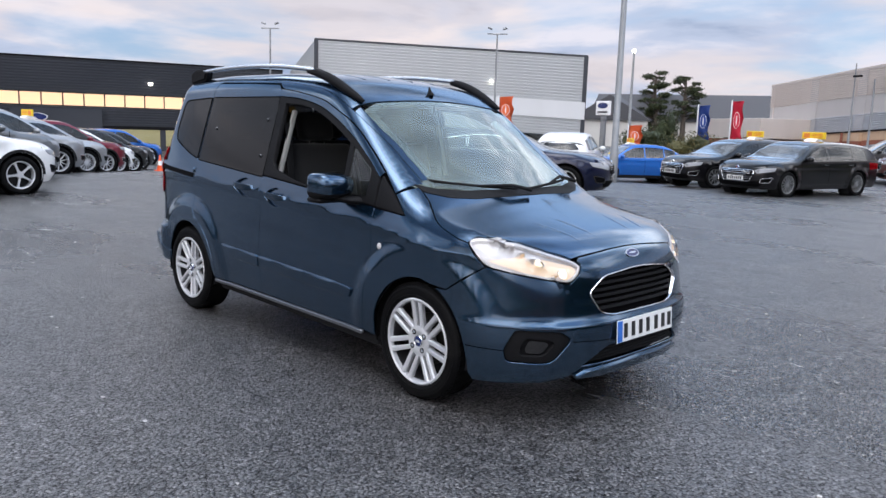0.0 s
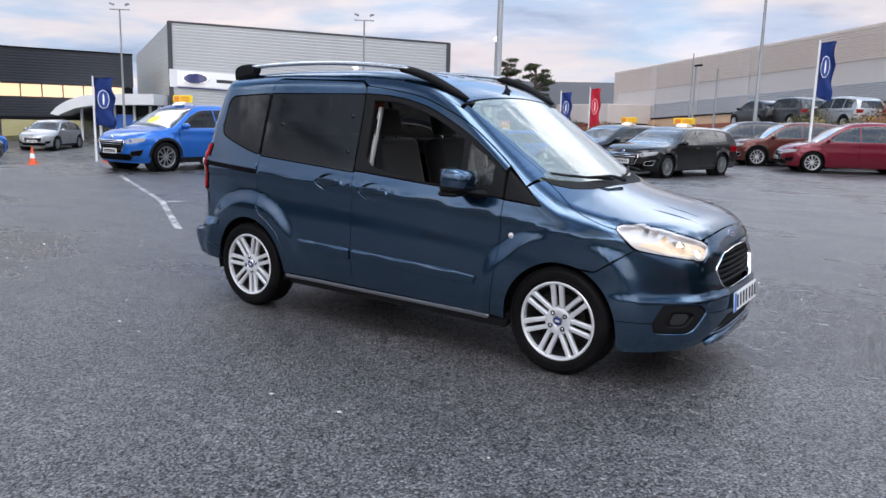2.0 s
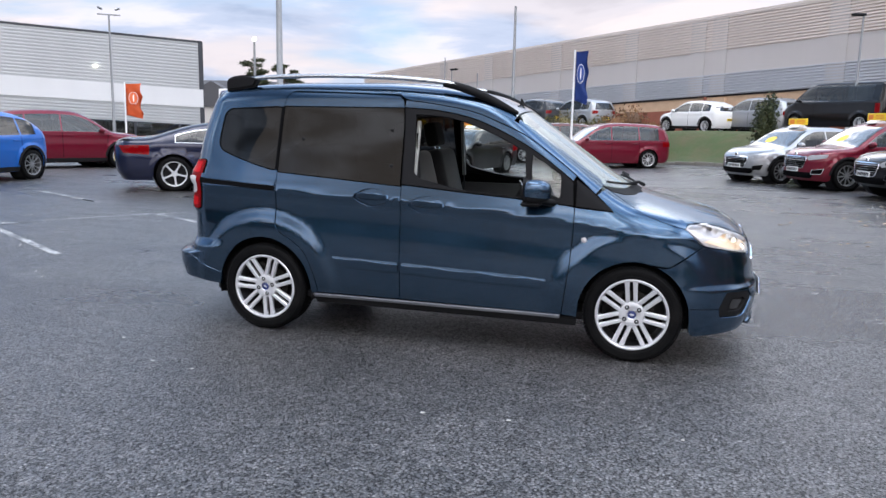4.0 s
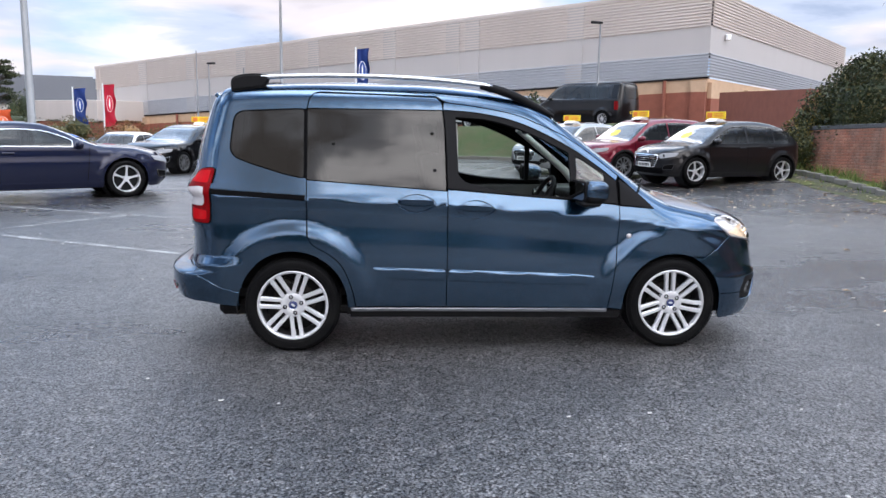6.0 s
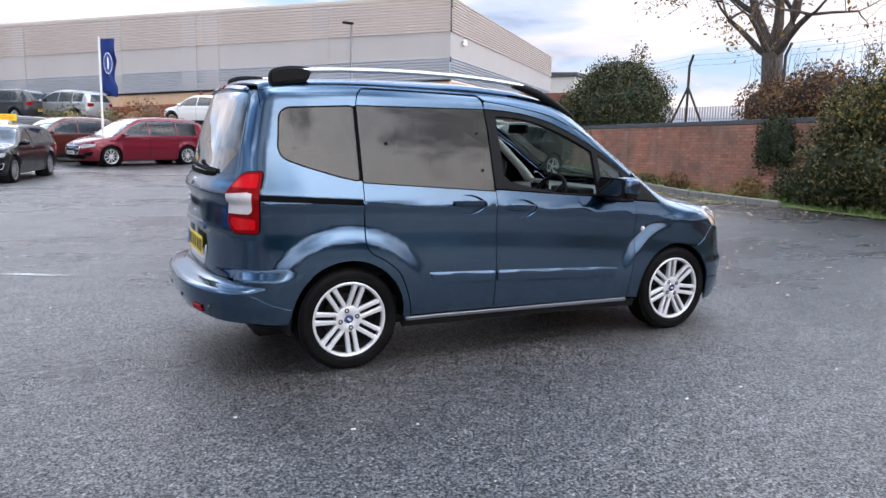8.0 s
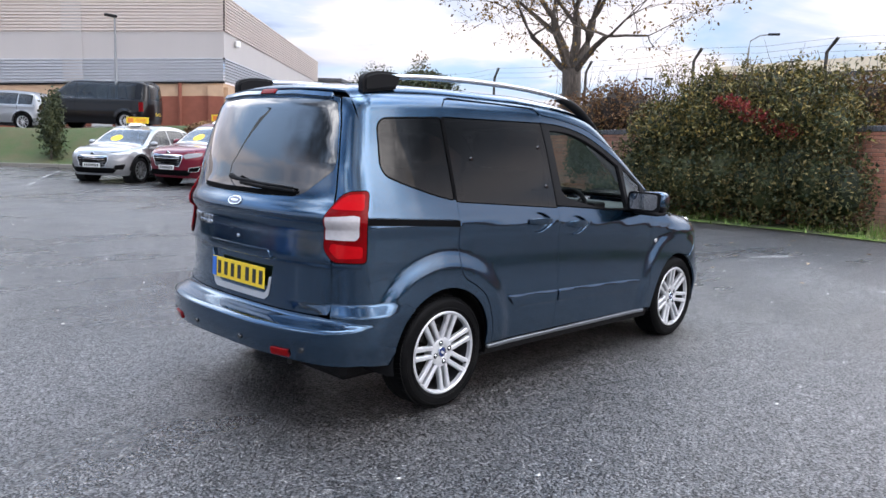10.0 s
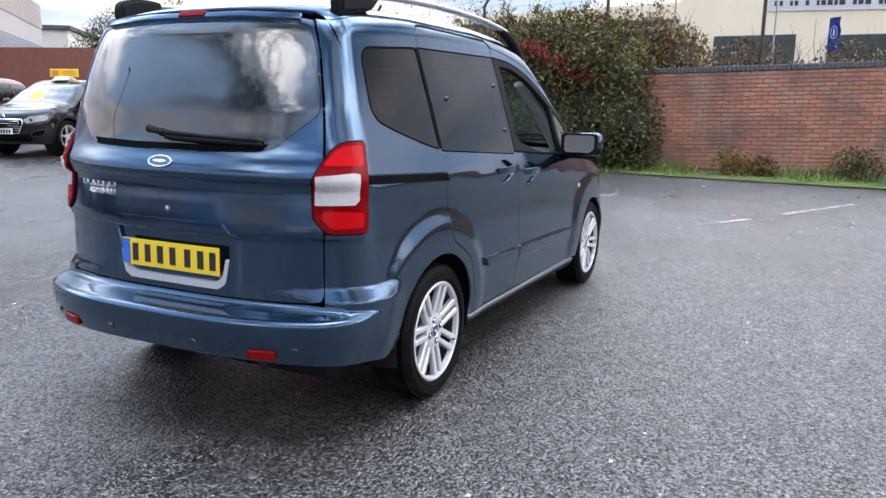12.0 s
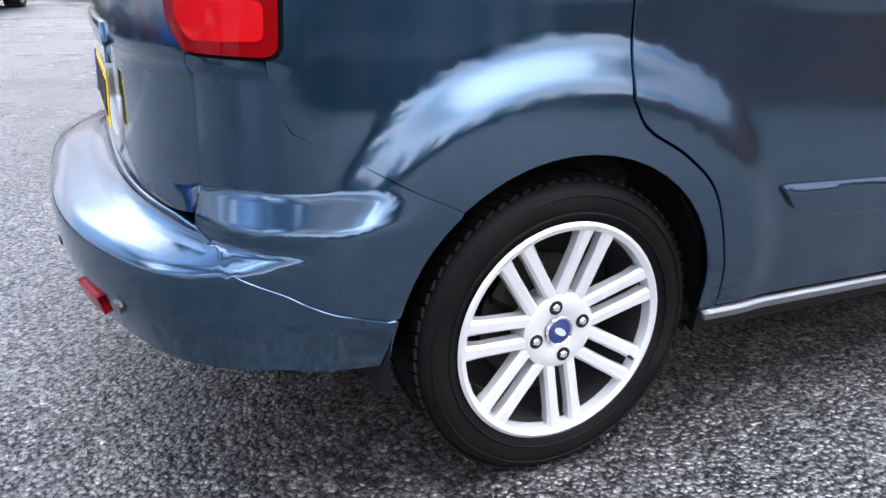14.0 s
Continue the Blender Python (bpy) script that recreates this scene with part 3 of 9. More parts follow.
def add_lathe(bm, prof, n=32, axis="y", c=(0, 0, 0), close=False, caps=True):
    """Turns a profile of (radius, along) round an axis through c."""
    rows = []
    for r, h in prof:
        row = []
        for i in range(n):
            a = 2 * math.pi * i / n
            p = {"y": (r * math.cos(a), h, r * math.sin(a)), "z": (r * math.cos(a), r * math.sin(a), h), "x": (h, r * math.cos(a), r * math.sin(a))}[axis]
            row.append(bm.verts.new((p[0] + c[0], p[1] + c[1], p[2] + c[2])))
        rows.append(row)
    pairs = list(zip(rows, rows[1:])) + ([(rows[-1], rows[0])] if close else [])
    for a, b in pairs:
        for i in range(n):
            j = (i + 1) % n
            bm.faces.new((a[i], a[j], b[j], b[i]))
    if not close and caps:
        for row in (rows[0], rows[-1]):
            if (row[0].co - row[n // 2].co).length > 1e-4:
                bm.faces.new(row)
    bmesh.ops.recalc_face_normals(bm, faces=bm.faces)
    return bm


def lathe(prof, n=32, axis="y", c=(0, 0, 0), close=False, caps=True):
    return add_lathe(bmesh.new(), prof, n, axis, c, close, caps)


def add_tube(bm, path, radius, n=8, flat=1.0, up=(0, 0, 1)):
    """A round or flattened bar along a path; radius may be one number or one for each point."""
    path = [Vector(p) for p in path]
    rows = []
    for i, p in enumerate(path):
        d = (path[min(i + 1, len(path) - 1)] - path[max(i - 1, 0)]).normalized()
        u = Vector(up) if abs(d.dot(Vector(up))) < 0.98 else Vector((1, 0, 0))
        s = d.cross(u).normalized()
        w = s.cross(d).normalized()
        r = radius[i] if isinstance(radius, (list, tuple)) else radius
        rows.append([bm.verts.new(p + s * (r * math.cos(2 * math.pi * k / n)) + w * (r * flat * math.sin(2 * math.pi * k / n))) for k in range(n)])
    for a, b in zip(rows, rows[1:]):
        for k in range(n):
            j = (k + 1) % n
            bm.faces.new((a[k], a[j], b[j], b[k]))
    bm.faces.new(rows[0][::-1])
    bm.faces.new(rows[-1])
    return bm


def tube(path, radius, n=8, flat=1.0, up=(0, 0, 1)):
    bm = add_tube(bmesh.new(), path, radius, n, flat, up)
    bmesh.ops.recalc_face_normals(bm, faces=bm.faces)
    return bm


def add_prism(bm, poly, lo, hi, m=None):
    """A flat outline (x, y) raised from lo to hi."""
    a = [bm.verts.new((x, y, lo)) for x, y in poly]
    b = [bm.verts.new((x, y, hi)) for x, y in poly]
    n = len(poly)
    fs = [bm.faces.new(a[::-1]), bm.faces.new(b)] + [bm.faces.new((a[i], a[(i + 1) % n], b[(i + 1) % n], b[i])) for i in range(n)]
    bmesh.ops.recalc_face_normals(bm, faces=fs)
    if m is not None:
        bmesh.ops.transform(bm, matrix=m, verts=a + b)
    return bm


def prism(poly, lo, hi, m=None):
    return add_prism(bmesh.new(), poly, lo, hi, m)


# ---- panels cut out of a body ----


def inside(poly, pts):
    x, y = pts[:, 0], pts[:, 1]
    r = np.zeros(len(pts), bool)
    for (x1, y1), (x2, y2) in zip(poly, np.roll(poly, -1, 0)):
        hit = (y1 > y) != (y2 > y)
        r ^= hit & (x < (x2 - x1) * (y - y1) / (y2 - y1 + 1e-12) + x1)
    return r


def resample(poly, step, closed=True):
    poly = np.asarray(poly, float)
    nxt = np.roll(poly, -1, 0) if closed else poly[1:]
    out = []
    for a, b in zip(poly, nxt):
        n = max(1, int(math.ceil(np.linalg.norm(b - a) / step)))
        out += [a + (b - a) * i / n for i in range(n)]
    if not closed:
        out.append(poly[-1])
    return np.array(out)


def rounded(poly, r=0.03, n=4):
    """The outline with its corners rounded."""
    poly = np.asarray(poly, float)
    out = []
    for i in range(len(poly)):
        p, a, b = poly[i], poly[i - 1], poly[(i + 1) % len(poly)]
        ra, rb = min(r, 0.45 * np.linalg.norm(a - p)), min(r, 0.45 * np.linalg.norm(b - p))
        s, e = p + (a - p) / np.linalg.norm(a - p) * ra, p + (b - p) / np.linalg.norm(b - p) * rb
        for k in range(n + 1):
            t = k / n
            out.append((1 - t) ** 2 * s + 2 * t * (1 - t) * p + t * t * e)
    return np.array(out)


def smooth_line(pts, n=10):
    """A flowing line through the points (Catmull-Rom)."""
    p = np.asarray(pts, float)
    p = np.vstack([2 * p[0] - p[1], p, 2 * p[-1] - p[-2]])
    out = []
    for i in range(1, len(p) - 2):
        for k in range(n):
            t = k / n
            out.append(0.5 * (2 * p[i] + (p[i + 1] - p[i - 1]) * t + (2 * p[i - 1] - 5 * p[i] + 4 * p[i + 1] - p[i + 2]) * t * t + (3 * p[i] - p[i - 1] - 3 * p[i + 1] + p[i + 2]) * t ** 3))
    out.append(p[-2])
    return np.array(out)


def area2(poly):
    x, y = poly[:, 0], poly[:, 1]
    return 0.5 * np.sum(x * np.roll(y, -1) - np.roll(x, -1) * y)


def shrink(poly, gap):
    if area2(poly) < 0:
        poly = poly[::-1]
    t = np.roll(poly, -1, 0) - np.roll(poly, 1, 0)
    t /= np.maximum(np.linalg.norm(t, axis=1), 1e-9)[:, None]
    return poly + np.stack([-t[:, 1], t[:, 0]], 1) * gap


def region(outer, holes, step):
    """Triangles that fill an outline less its holes."""
    loops = [np.asarray(outer)] + [np.asarray(h) for h in holes]
    pts, edges = [], []
    for lp in loops:
        k = len(pts)
        pts += list(lp)
        edges += [(k + i, k + (i + 1) % len(lp)) for i in range(len(lp))]
    rim = np.array(pts)
    lo, hi = rim.min(0), rim.max(0)
    rows = []
    y, odd = lo[1] + step / 2, 0
    while y < hi[1]:
        xs = np.arange(lo[0] + (step / 2 if odd else 0), hi[0], step)
        rows.append(np.stack([xs, np.full(len(xs), y)], 1))
        y, odd = y + step * 0.866, 1 - odd
    grid = np.vstack(rows) if rows else np.zeros((0, 2))
    ok = inside(loops[0], grid)
    for h in loops[1:]:
        ok &= ~inside(h, grid)
    grid = grid[ok]
    if len(grid):
        keep = np.ones(len(grid), bool)
        for i in range(0, len(grid), 400):
            d = np.linalg.norm(grid[i:i + 400, None] - rim[None], axis=2).min(1)
            keep[i:i + 400] = d > step * 0.5
        grid = grid[keep]
    allp = np.vstack([rim, grid])
    vs, _, fs, _, _, _ = delaunay_2d_cdt([Vector(p) for p in allp], edges, [], 0, 1e-6)
    vs = np.array([tuple(v) for v in vs])
    fs = np.array([f for f in fs if len(f) == 3])
    cen = vs[fs].mean(1)
    ok = inside(loops[0], cen)
    for h in loops[1:]:
        ok &= ~inside(h, cen)
    return vs, fs[ok]


def panel_arrays(body, outline, how, holes=(), off=0.0, lip=0.014, gap=0.0014, step=0.04, flip=False):
    outer = shrink(resample(outline, step * 0.6), gap)
    hs = [shrink(resample(h, step * 0.6), -gap) for h in holes]
    uv, tri = region(outer, hs, step)
    p = body.place(uv, how)
    n = body.grad(p)
    p = p + n * off
    fn = np.cross(p[tri[:, 1]] - p[tri[:, 0]], p[tri[:, 2]] - p[tri[:, 0]])
    bad = (fn * n[tri].mean(1)).sum(1) < 0
    tri[bad] = tri[bad][:, ::-1]
    verts, norms, faces = [p], [n], [tri]
    if lip:
        e = np.vstack([tri[:, [0, 1]], tri[:, [1, 2]], tri[:, [2, 0]]])
        key = {}
        for a, b in e:
            k = (min(a, b), max(a, b))
            key[k] = None if k in key else (a, b)
        rim = [v for v in key.values() if v is not None]
        k0 = len(p)
        ids = sorted({i for ab in rim for i in ab})
        at = {v: i for i, v in enumerate(ids)}
        outw = np.zeros((len(ids), 3))
        for a, b in rim:
            o = np.cross(p[b] - p[a], n[a])
            o /= max(np.linalg.norm(o), 1e-9)
            outw[at[a]] += o
            outw[at[b]] += o
        outw /= np.maximum(np.linalg.norm(outw, axis=1), 1e-9)[:, None]
        m = len(ids)
        verts += [p[ids], p[ids] - n[ids] * lip]
        norms += [outw * 0.75 + n[ids] * 0.66, outw]
        quad = []
        for a, b in rim:
            i, j = k0 + at[a], k0 + at[b]
            quad += [(j, i, i + m), (j, i + m, j + m)]
        faces.append(np.array(quad))
    v, nn, f = np.vstack(verts), np.vstack(norms), np.vstack(faces)
    nn /= np.maximum(np.linalg.norm(nn, axis=1), 1e-9)[:, None]
    if flip:
        v, nn, f = v * (1, -1, 1), nn * (1, -1, 1), f[:, ::-1]
    return v, nn, f


def panel_mesh(name, body, outline, how, **kw):
    v, nn, f = panel_arrays(body, outline, how, **kw)
    return mesh_of(name, v, f, nn)


def joined(name, sheets):
    """One mesh out of several sheets of panel arrays."""
    k, vs, ns, fs = 0, [], [], []
    for v, n, f in sheets:
        vs.append(v), ns.append(n), fs.append(f + k)
        k += len(v)
    return mesh_of(name, np.vstack(vs), np.vstack(fs), np.vstack(ns))


def panel(name, body, outline, how, material, parent, label="", **kw):
    return put_mesh(name, panel_mesh(name, body, outline, how, **kw), material, parent, label)

# ---- the yard ----
B3_C, B3_L, B3_F = Vector((15.19, 30.34)), Vector((-22.8, 60.07)), Vector((29.98, 43.1))
B3_DIR = (B3_L - B3_C).normalized()
B3_OUT = Vector((-B3_DIR.y, B3_DIR.x))
if B3_OUT.y > 0:
    B3_OUT = -B3_OUT


def ground_z(x, y):
    """Height of the yard: flat round the van, falling towards the showroom, with a bank before the long shed."""
    d = (x - B3_C.x) * B3_OUT.x + (y - B3_C.y) * B3_OUT.y
    g = -0.85 * ss(13, 30, -x) * (1 - ss(16, 34, y))
    g = g - (0.12 * ss(12, 17, y) * (1 - ss(1, 4, x)) + 0.50 * ss(14, 25, y) * ss(6, 10, -x)) * (1 - ss(14, 18, -x)) * (1 - ss(32, 38, y))
    g = g + 0.30 * ss(6, 11, x) * ss(8, 14, y) * (1 - ss(11.5, 13, x))
    g = g + 1.2 * (1 - ss(7.2, 10.6, d)) * ss(8, 16, x + 24)
    return float(g) if np.ndim(x) == 0 and np.ndim(y) == 0 else g


def build_ground():
    lx = np.concatenate([[-900, -400, -200, -120, -80], np.arange(-60, 60.1, 1.0), [80, 120, 200, 400, 900]])
    gx, gy = np.meshgrid(lx, lx, indexing="ij")
    gz = ground_z(gx, gy)
    n = len(lx)
    idx = np.arange(n * n).reshape(n, n)
    faces = np.stack([idx[:-1, :-1], idx[1:, :-1], idx[1:, 1:], idx[:-1, 1:]], -1).reshape(-1, 4)
    me = mesh_of("ground", np.stack([gx, gy, gz], -1).reshape(-1, 3), faces)
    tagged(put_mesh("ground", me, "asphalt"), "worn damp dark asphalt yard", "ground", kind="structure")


def on_ground(name, pts, material, label, category, lift=0.004, width=None, kind="structure"):
    """A sheet laid on the yard: a polygon, or a line of the given width."""
    out = np.asarray(pts, float)
    if width:
        a, b = out[0], out[1]
        d = (b - a) / np.linalg.norm(b - a)
        s = np.array([-d[1], d[0]]) * width / 2
        out = np.array([a - s, b - s, b + s, a + s])
    uv, tri = region(resample(out, 0.5), (), 0.6)
    z = ground_z(uv[:, 0], uv[:, 1]) + lift
    v = np.column_stack([uv, z])
    t = tri.copy()
    fn = np.cross(v[t[:, 1]] - v[t[:, 0]], v[t[:, 2]] - v[t[:, 0]])
    t[fn[:, 2] < 0] = t[fn[:, 2] < 0][:, ::-1]
    return tagged(put_mesh(name, mesh_of(name, v, t), material), label, category, kind=kind)


build_ground()
for a, b in (((-11.5, 4.85), (-7.12, 2.66)), ((-7.12, 2.66), (-4.66, 1.10)), ((-7.12, 2.66), (-5.9, 4.45)), ((-9.9, 6.7), (-7.57, 5.47)), ((-5.8, 4.47), (-2.66, 2.74)), ((-5.8, 4.47), (-4.37, 6.39)), ((-7.24, 7.64), (-2.81, 5.57)),
             ((-9.01, 0.33), (-8.45, 0.95)), ((-5.98, -0.5), (-5.80, -0.36)), ((1.38, 18.4), (2.41, 18.2)), ((2.3, 17.2), (4.9, 22.5)), ((2.41, 20.4), (3.62, 22.6)), ((5.95, 0.62), (6.73, 0.23)), ((4.42, -1.18), (5.2, -1.66)), ((5.85, -2.0), (7.4, -2.8)), ((0.6, 17.5), (2.3, 17.2))):
    on_ground("road_marking", (a, b), "road_paint", "worn white bay line on the asphalt", "road marking", width=0.09)

# ---- the van in the middle of the yard ----
ARCH_F, ARCH_R = (HUB_X, 0.300, 0.336), (-HUB_X, 0.308, 0.346)


def arch(c, a0, a1, n=18):
    return [(c[0] + c[2] * math.cos(radians(a0 + (a1 - a0) * i / n)), c[1] + c[2] * math.sin(radians(a0 + (a1 - a0) * i / n))) for i in range(n + 1)]


GUTTER = smooth_line([(-1.70, 1.612), (-1.5, 1.645), (-1.1, 1.662), (-0.7, 1.658), (-0.3, 1.638), (0.0, 1.610), (0.20, 1.575), (0.42, 1.485), (0.68, 1.330), (0.86, 1.205), (1.03, 1.085)])
DOOR_TOP = smooth_line([(-0.283, 1.594), (-0.08, 1.570), (0.16, 1.528), (0.32, 1.472), (0.52, 1.383), (0.72, 1.248), (0.862, 1.140)])
BELT_F = smooth_line([(-0.262, 1.045), (0.2, 1.008), (0.6, 0.978), (0.862, 0.952)])
FRAME_OUT = [(-0.262, 1.052), (-0.268, 1.30), (-0.272, 1.42), (-0.285, 1.542)] + list(smooth_line([(-0.285, 1.545), (-0.06, 1.528), (0.16, 1.485), (0.34, 1.418), (0.55, 1.312), (0.72, 1.200), (0.845, 1.105)])) + [(0.855, 0.962)] + list(BELT_F[::-1] + (0, 0.006))[1:-1]
WIN_F = smooth_line([(-0.205, 1.502), (-0.05, 1.494), (0.06, 1.476), (0.20, 1.436), (0.36, 1.370), (0.532, 1.284)])
OPENING = list(WIN_F) + [(0.552, 1.004), (0.38, 1.010), (0.21, 1.022), (0.05, 1.048), (-0.08, 1.078), (-0.150, 1.096), (-0.190, 1.135)]
QUARTER_LIGHT = [(0.578, 1.266), (0.768, 1.148), (0.770, 1.006), (0.590, 1.003)]
SD_LEFT = [(-1.108, 1.637), (-1.136, 1.605), (-1.150, 1.545)]
SD_ARCH = smooth_line([(-1.146, 0.745), (-1.11, 0.692), (-1.015, 0.637), (-0.93, 0.558), (-0.870, 0.413), (-0.845, 0.29)])


def surface_pts(how_from, pts, how_to):
    return VAN.flat(VAN.place(pts, how_from), how_to)


def number_plate(parent, back, ink, band, m):
    """A number plate whose characters are plain bars."""
    pl = part("number_plate", box((0, 0, 0), (0.52, 0.111, 0.004), 0.0015, m), back, parent, "number plate with plain dark bars")
    part("plate_band", box((-0.238, 0, 0.0035), (0.040, 0.103, 0.003), 0, m), band, pl)
    for i, x in enumerate((-0.178, -0.110, -0.042, 0.026, 0.105, 0.173, 0.235)):
        part("plate_bar", box((x - 0.008, 0, 0.0035), (0.030, 0.072, 0.003), 0, m), ink, pl)
    return pl


def wheel(parent, x, flip):
    """Tyre, twin-spoke alloy rim, brake disc, four nuts and a blue centre cap. The outside faces -y."""
    s = 1 if flip else -1
    w = new("wheel")
    w.parent = parent
    w.location = (x, s * WHEEL_Y, HUB_Z)
    w.rotation_euler = (0, radians(9 if x > 0 else 31), 0 if not flip else math.pi)
    R, rim = 0.301, 0.222
    prof = [(rim - 0.012, 0.085), (rim + 0.012, 0.094), (0.260, 0.101), (0.281, 0.096), (0.294, 0.086), (0.2998, 0.07), (R, 0.03), (R, -0.03), (0.2998, -0.07), (0.294, -0.086), (0.281, -0.096), (0.260, -0.101), (rim + 0.016, -0.096), (rim + 0.002, -0.088), (rim - 0.012, -0.075)]
    bm = lathe(prof, 72, close=True)
    for k in range(72):                                  # tread blocks
        a = 2 * math.pi * k / 72
        for y0, ya in ((-0.062, 0.3), (0.062, -0.3)):
            add_box(bm, (0, 0, 0), (0.019, 0.036, 0.006), 0, Matrix.Rotation(-a, 4, "Y") @ Matrix.Translation((R + 0.0005, y0, 0)) @ Matrix.Rotation(ya, 4, "X") @ Matrix.Rotation(math.pi / 2, 4, "Y"))
    for k in range(2):                                   # raised sidewall rings
        add_lathe(bm, [(0.240 + k * 0.034, -0.0985 - k * 0.0012), (0.242 + k * 0.034, -0.1012 - k * 0.0004), (0.245 + k * 0.034, -0.0990 - k * 0.001)], 72, caps=False)
    part("tyre", bm, "tyre", w, smooth=35)
    # alloy barrel coloured dark, as the shade behind the spokes
    part("rim_barrel", lathe([(rim - 0.019, -0.072), (rim - 0.030, 0.0), (rim - 0.020, 0.075), (rim - 0.006, 0.085)], 64, caps=False), "alloy_dark", w, "inner barrel of the rim, coloured dark for the shade inside", smooth=40)
    bm = lathe([(rim - 0.004, -0.086), (rim + 0.003, -0.093), (rim - 0.004, -0.097), (rim - 0.014, -0.092), (rim - 0.018, -0.070)], 64)
    for f in [f for f in bm.faces if len(f.verts) > 8]:
        bm.faces.remove(f)
    hub = [(0.0, -0.074), (0.030, -0.075), (0.040, -0.080), (0.068, -0.081), (0.078, -0.077), (0.082, -0.055), (0.074, -0.02)]
    add_lathe(bm, hub, 40)
    for k in range(7):
        a0 = 2 * math.pi * k / 7
        for side in (-1, 1):
            # a slender spoke, leaning a little away from its twin
            vs = []
            for r, half, y, thick in ((0.060, 0.0130, -0.077, 0.030), (0.11, 0.0130, -0.082, 0.026), (0.17, 0.0135, -0.088, 0.024), (0.209, 0.0160, -0.092, 0.028)):
                off = side * (0.0225 + 0.0030 * (r - 0.06) / 0.15)
                ring = []
                for dx, dy in ((-half, thick), (-half, 0.006), (-half * 0.6, 0.0), (half * 0.6, 0.0), (half, 0.006), (half, thick)):
                    t = off + dx
                    ring.append(bm.verts.new((r * math.cos(a0) - t * math.sin(a0), y + dy, r * math.sin(a0) + t * math.cos(a0))))
                vs.append(ring)
            for A, B in zip(vs, vs[1:]):
                for i in range(6):
                    bm.faces.new((A[i], A[(i + 1) % 6], B[(i + 1) % 6], B[i]))
    bmesh.ops.recalc_face_normals(bm, faces=bm.faces)
    part("rim", bm, "alloy", w, "silver twin-spoke alloy rim", smooth=40)
    part("brake_disc", lathe([(0.07, -0.005), (0.135, -0.005), (0.135, 0.015), (0.07, 0.015)], 40), "disc", w, smooth=30)
    # added black disc standing in for the shade between the spokes
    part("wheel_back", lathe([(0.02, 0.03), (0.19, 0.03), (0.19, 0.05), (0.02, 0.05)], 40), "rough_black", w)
    part("brake_caliper", box((-0.105, 0.0, 0.05), (0.07, 0.07, 0.13), 0.012), "disc", w, smooth=30)
    part("centre_cap", lathe([(0.0, -0.083), (0.020, -0.0835), (0.0265, -0.081), (0.027, -0.074)], 32), "badge_blue", w, "dark blue centre cap", smooth=40)
    part("cap_ring", lathe([(0.0268, -0.0815), (0.0290, -0.0835), (0.0312, -0.0800)], 32), "chrome", w)
    part("cap_mark", prism([(0.0145 * math.cos(a), 0.007 * math.sin(a)) for a in np.linspace(0, 2 * math.pi, 20)[:-1]], 0, 0.001, Matrix.Translation((0, -0.0838, 0)) @ Matrix.Rotation(math.pi / 2, 4, "X")), "alloy", w)
    for k in range(4):
        a = 2 * math.pi * (k + 0.5) / 4
        part("wheel_nut", lathe([(0.0, -0.0865), (0.006, -0.0865), (0.0085, -0.083), (0.0085, -0.07)], 6, c=(0.053 * math.cos(a), 0, 0.053 * math.sin(a))), "satin_alu", w)
        # raised black ring, painting the shade of a recess round the nut
        part("nut_well", lathe([(0.0085, -0.0820), (0.0145, -0.0820), (0.0145, -0.07)], 20, c=(0.053 * math.cos(a), 0, 0.053 * math.sin(a))), "rough_black", w)
    part("valve", lathe([(0.0035, -0.10), (0.0035, -0.07)], 8, c=(0.19, 0, 0.015)), "rough_black", w)
    return w


def door_handle(parent, x, z, tilt, flip, lock):
    """A pull handle over a shallow cup."""
    s = 1 if flip else -1
    y = s * float(abs(VAN.place([(x, z)], "side")[0, 1]))
    h = part("door_handle", box((0, 0, 0), (0.001, 0.001, 0.001)), "van_paint", parent)
    bm = bmesh.new()
    n = 14
    rows = []
    for i in range(n + 1):
        t = -1 + 2 * i / n
        wv = 0.5 + 0.5 * (1 - abs(t) ** 3)
        rows.append([bm.verts.new((0.118 * t, -0.040 * (1 - t ** 4) * k2 + 0.004, 0.023 * wv * math.sin(a) + 0.004)) for a, k2 in ((0, 0.55), (0.8, 0.85), (math.pi / 2, 1.0), (2.3, 0.95), (math.pi, 0.9), (4.0, 0.75), (math.pi * 1.5, 0.55))])
    for A, B in zip(rows, rows[1:]):
        for i in range(7):
            bm.faces.new((A[i], A[(i + 1) % 7], B[(i + 1) % 7], B[i]))
    bm.faces.new(rows[0])
    bm.faces.new(rows[-1])
    bmesh.ops.recalc_face_normals(bm, faces=bm.faces)
    old = h.data
    me = bpy.data.meshes.new("door_handle")
    for f in bm.faces:
        f.smooth = True
    bm.to_mesh(me)
    bm.free()
    me.materials.append(mat("van_paint"))
    h.data = me
    bpy.data.meshes.remove(old)
    place = Matrix.Translation((x, y, z)) @ Matrix.Rotation(radians(tilt), 4, "Y") @ (Matrix.Scale(-1, 4, (0, 1, 0)) if flip else Matrix.Identity(4))
    h.data.transform(place)
    if flip:
        h.data.flip_normals()
    return h


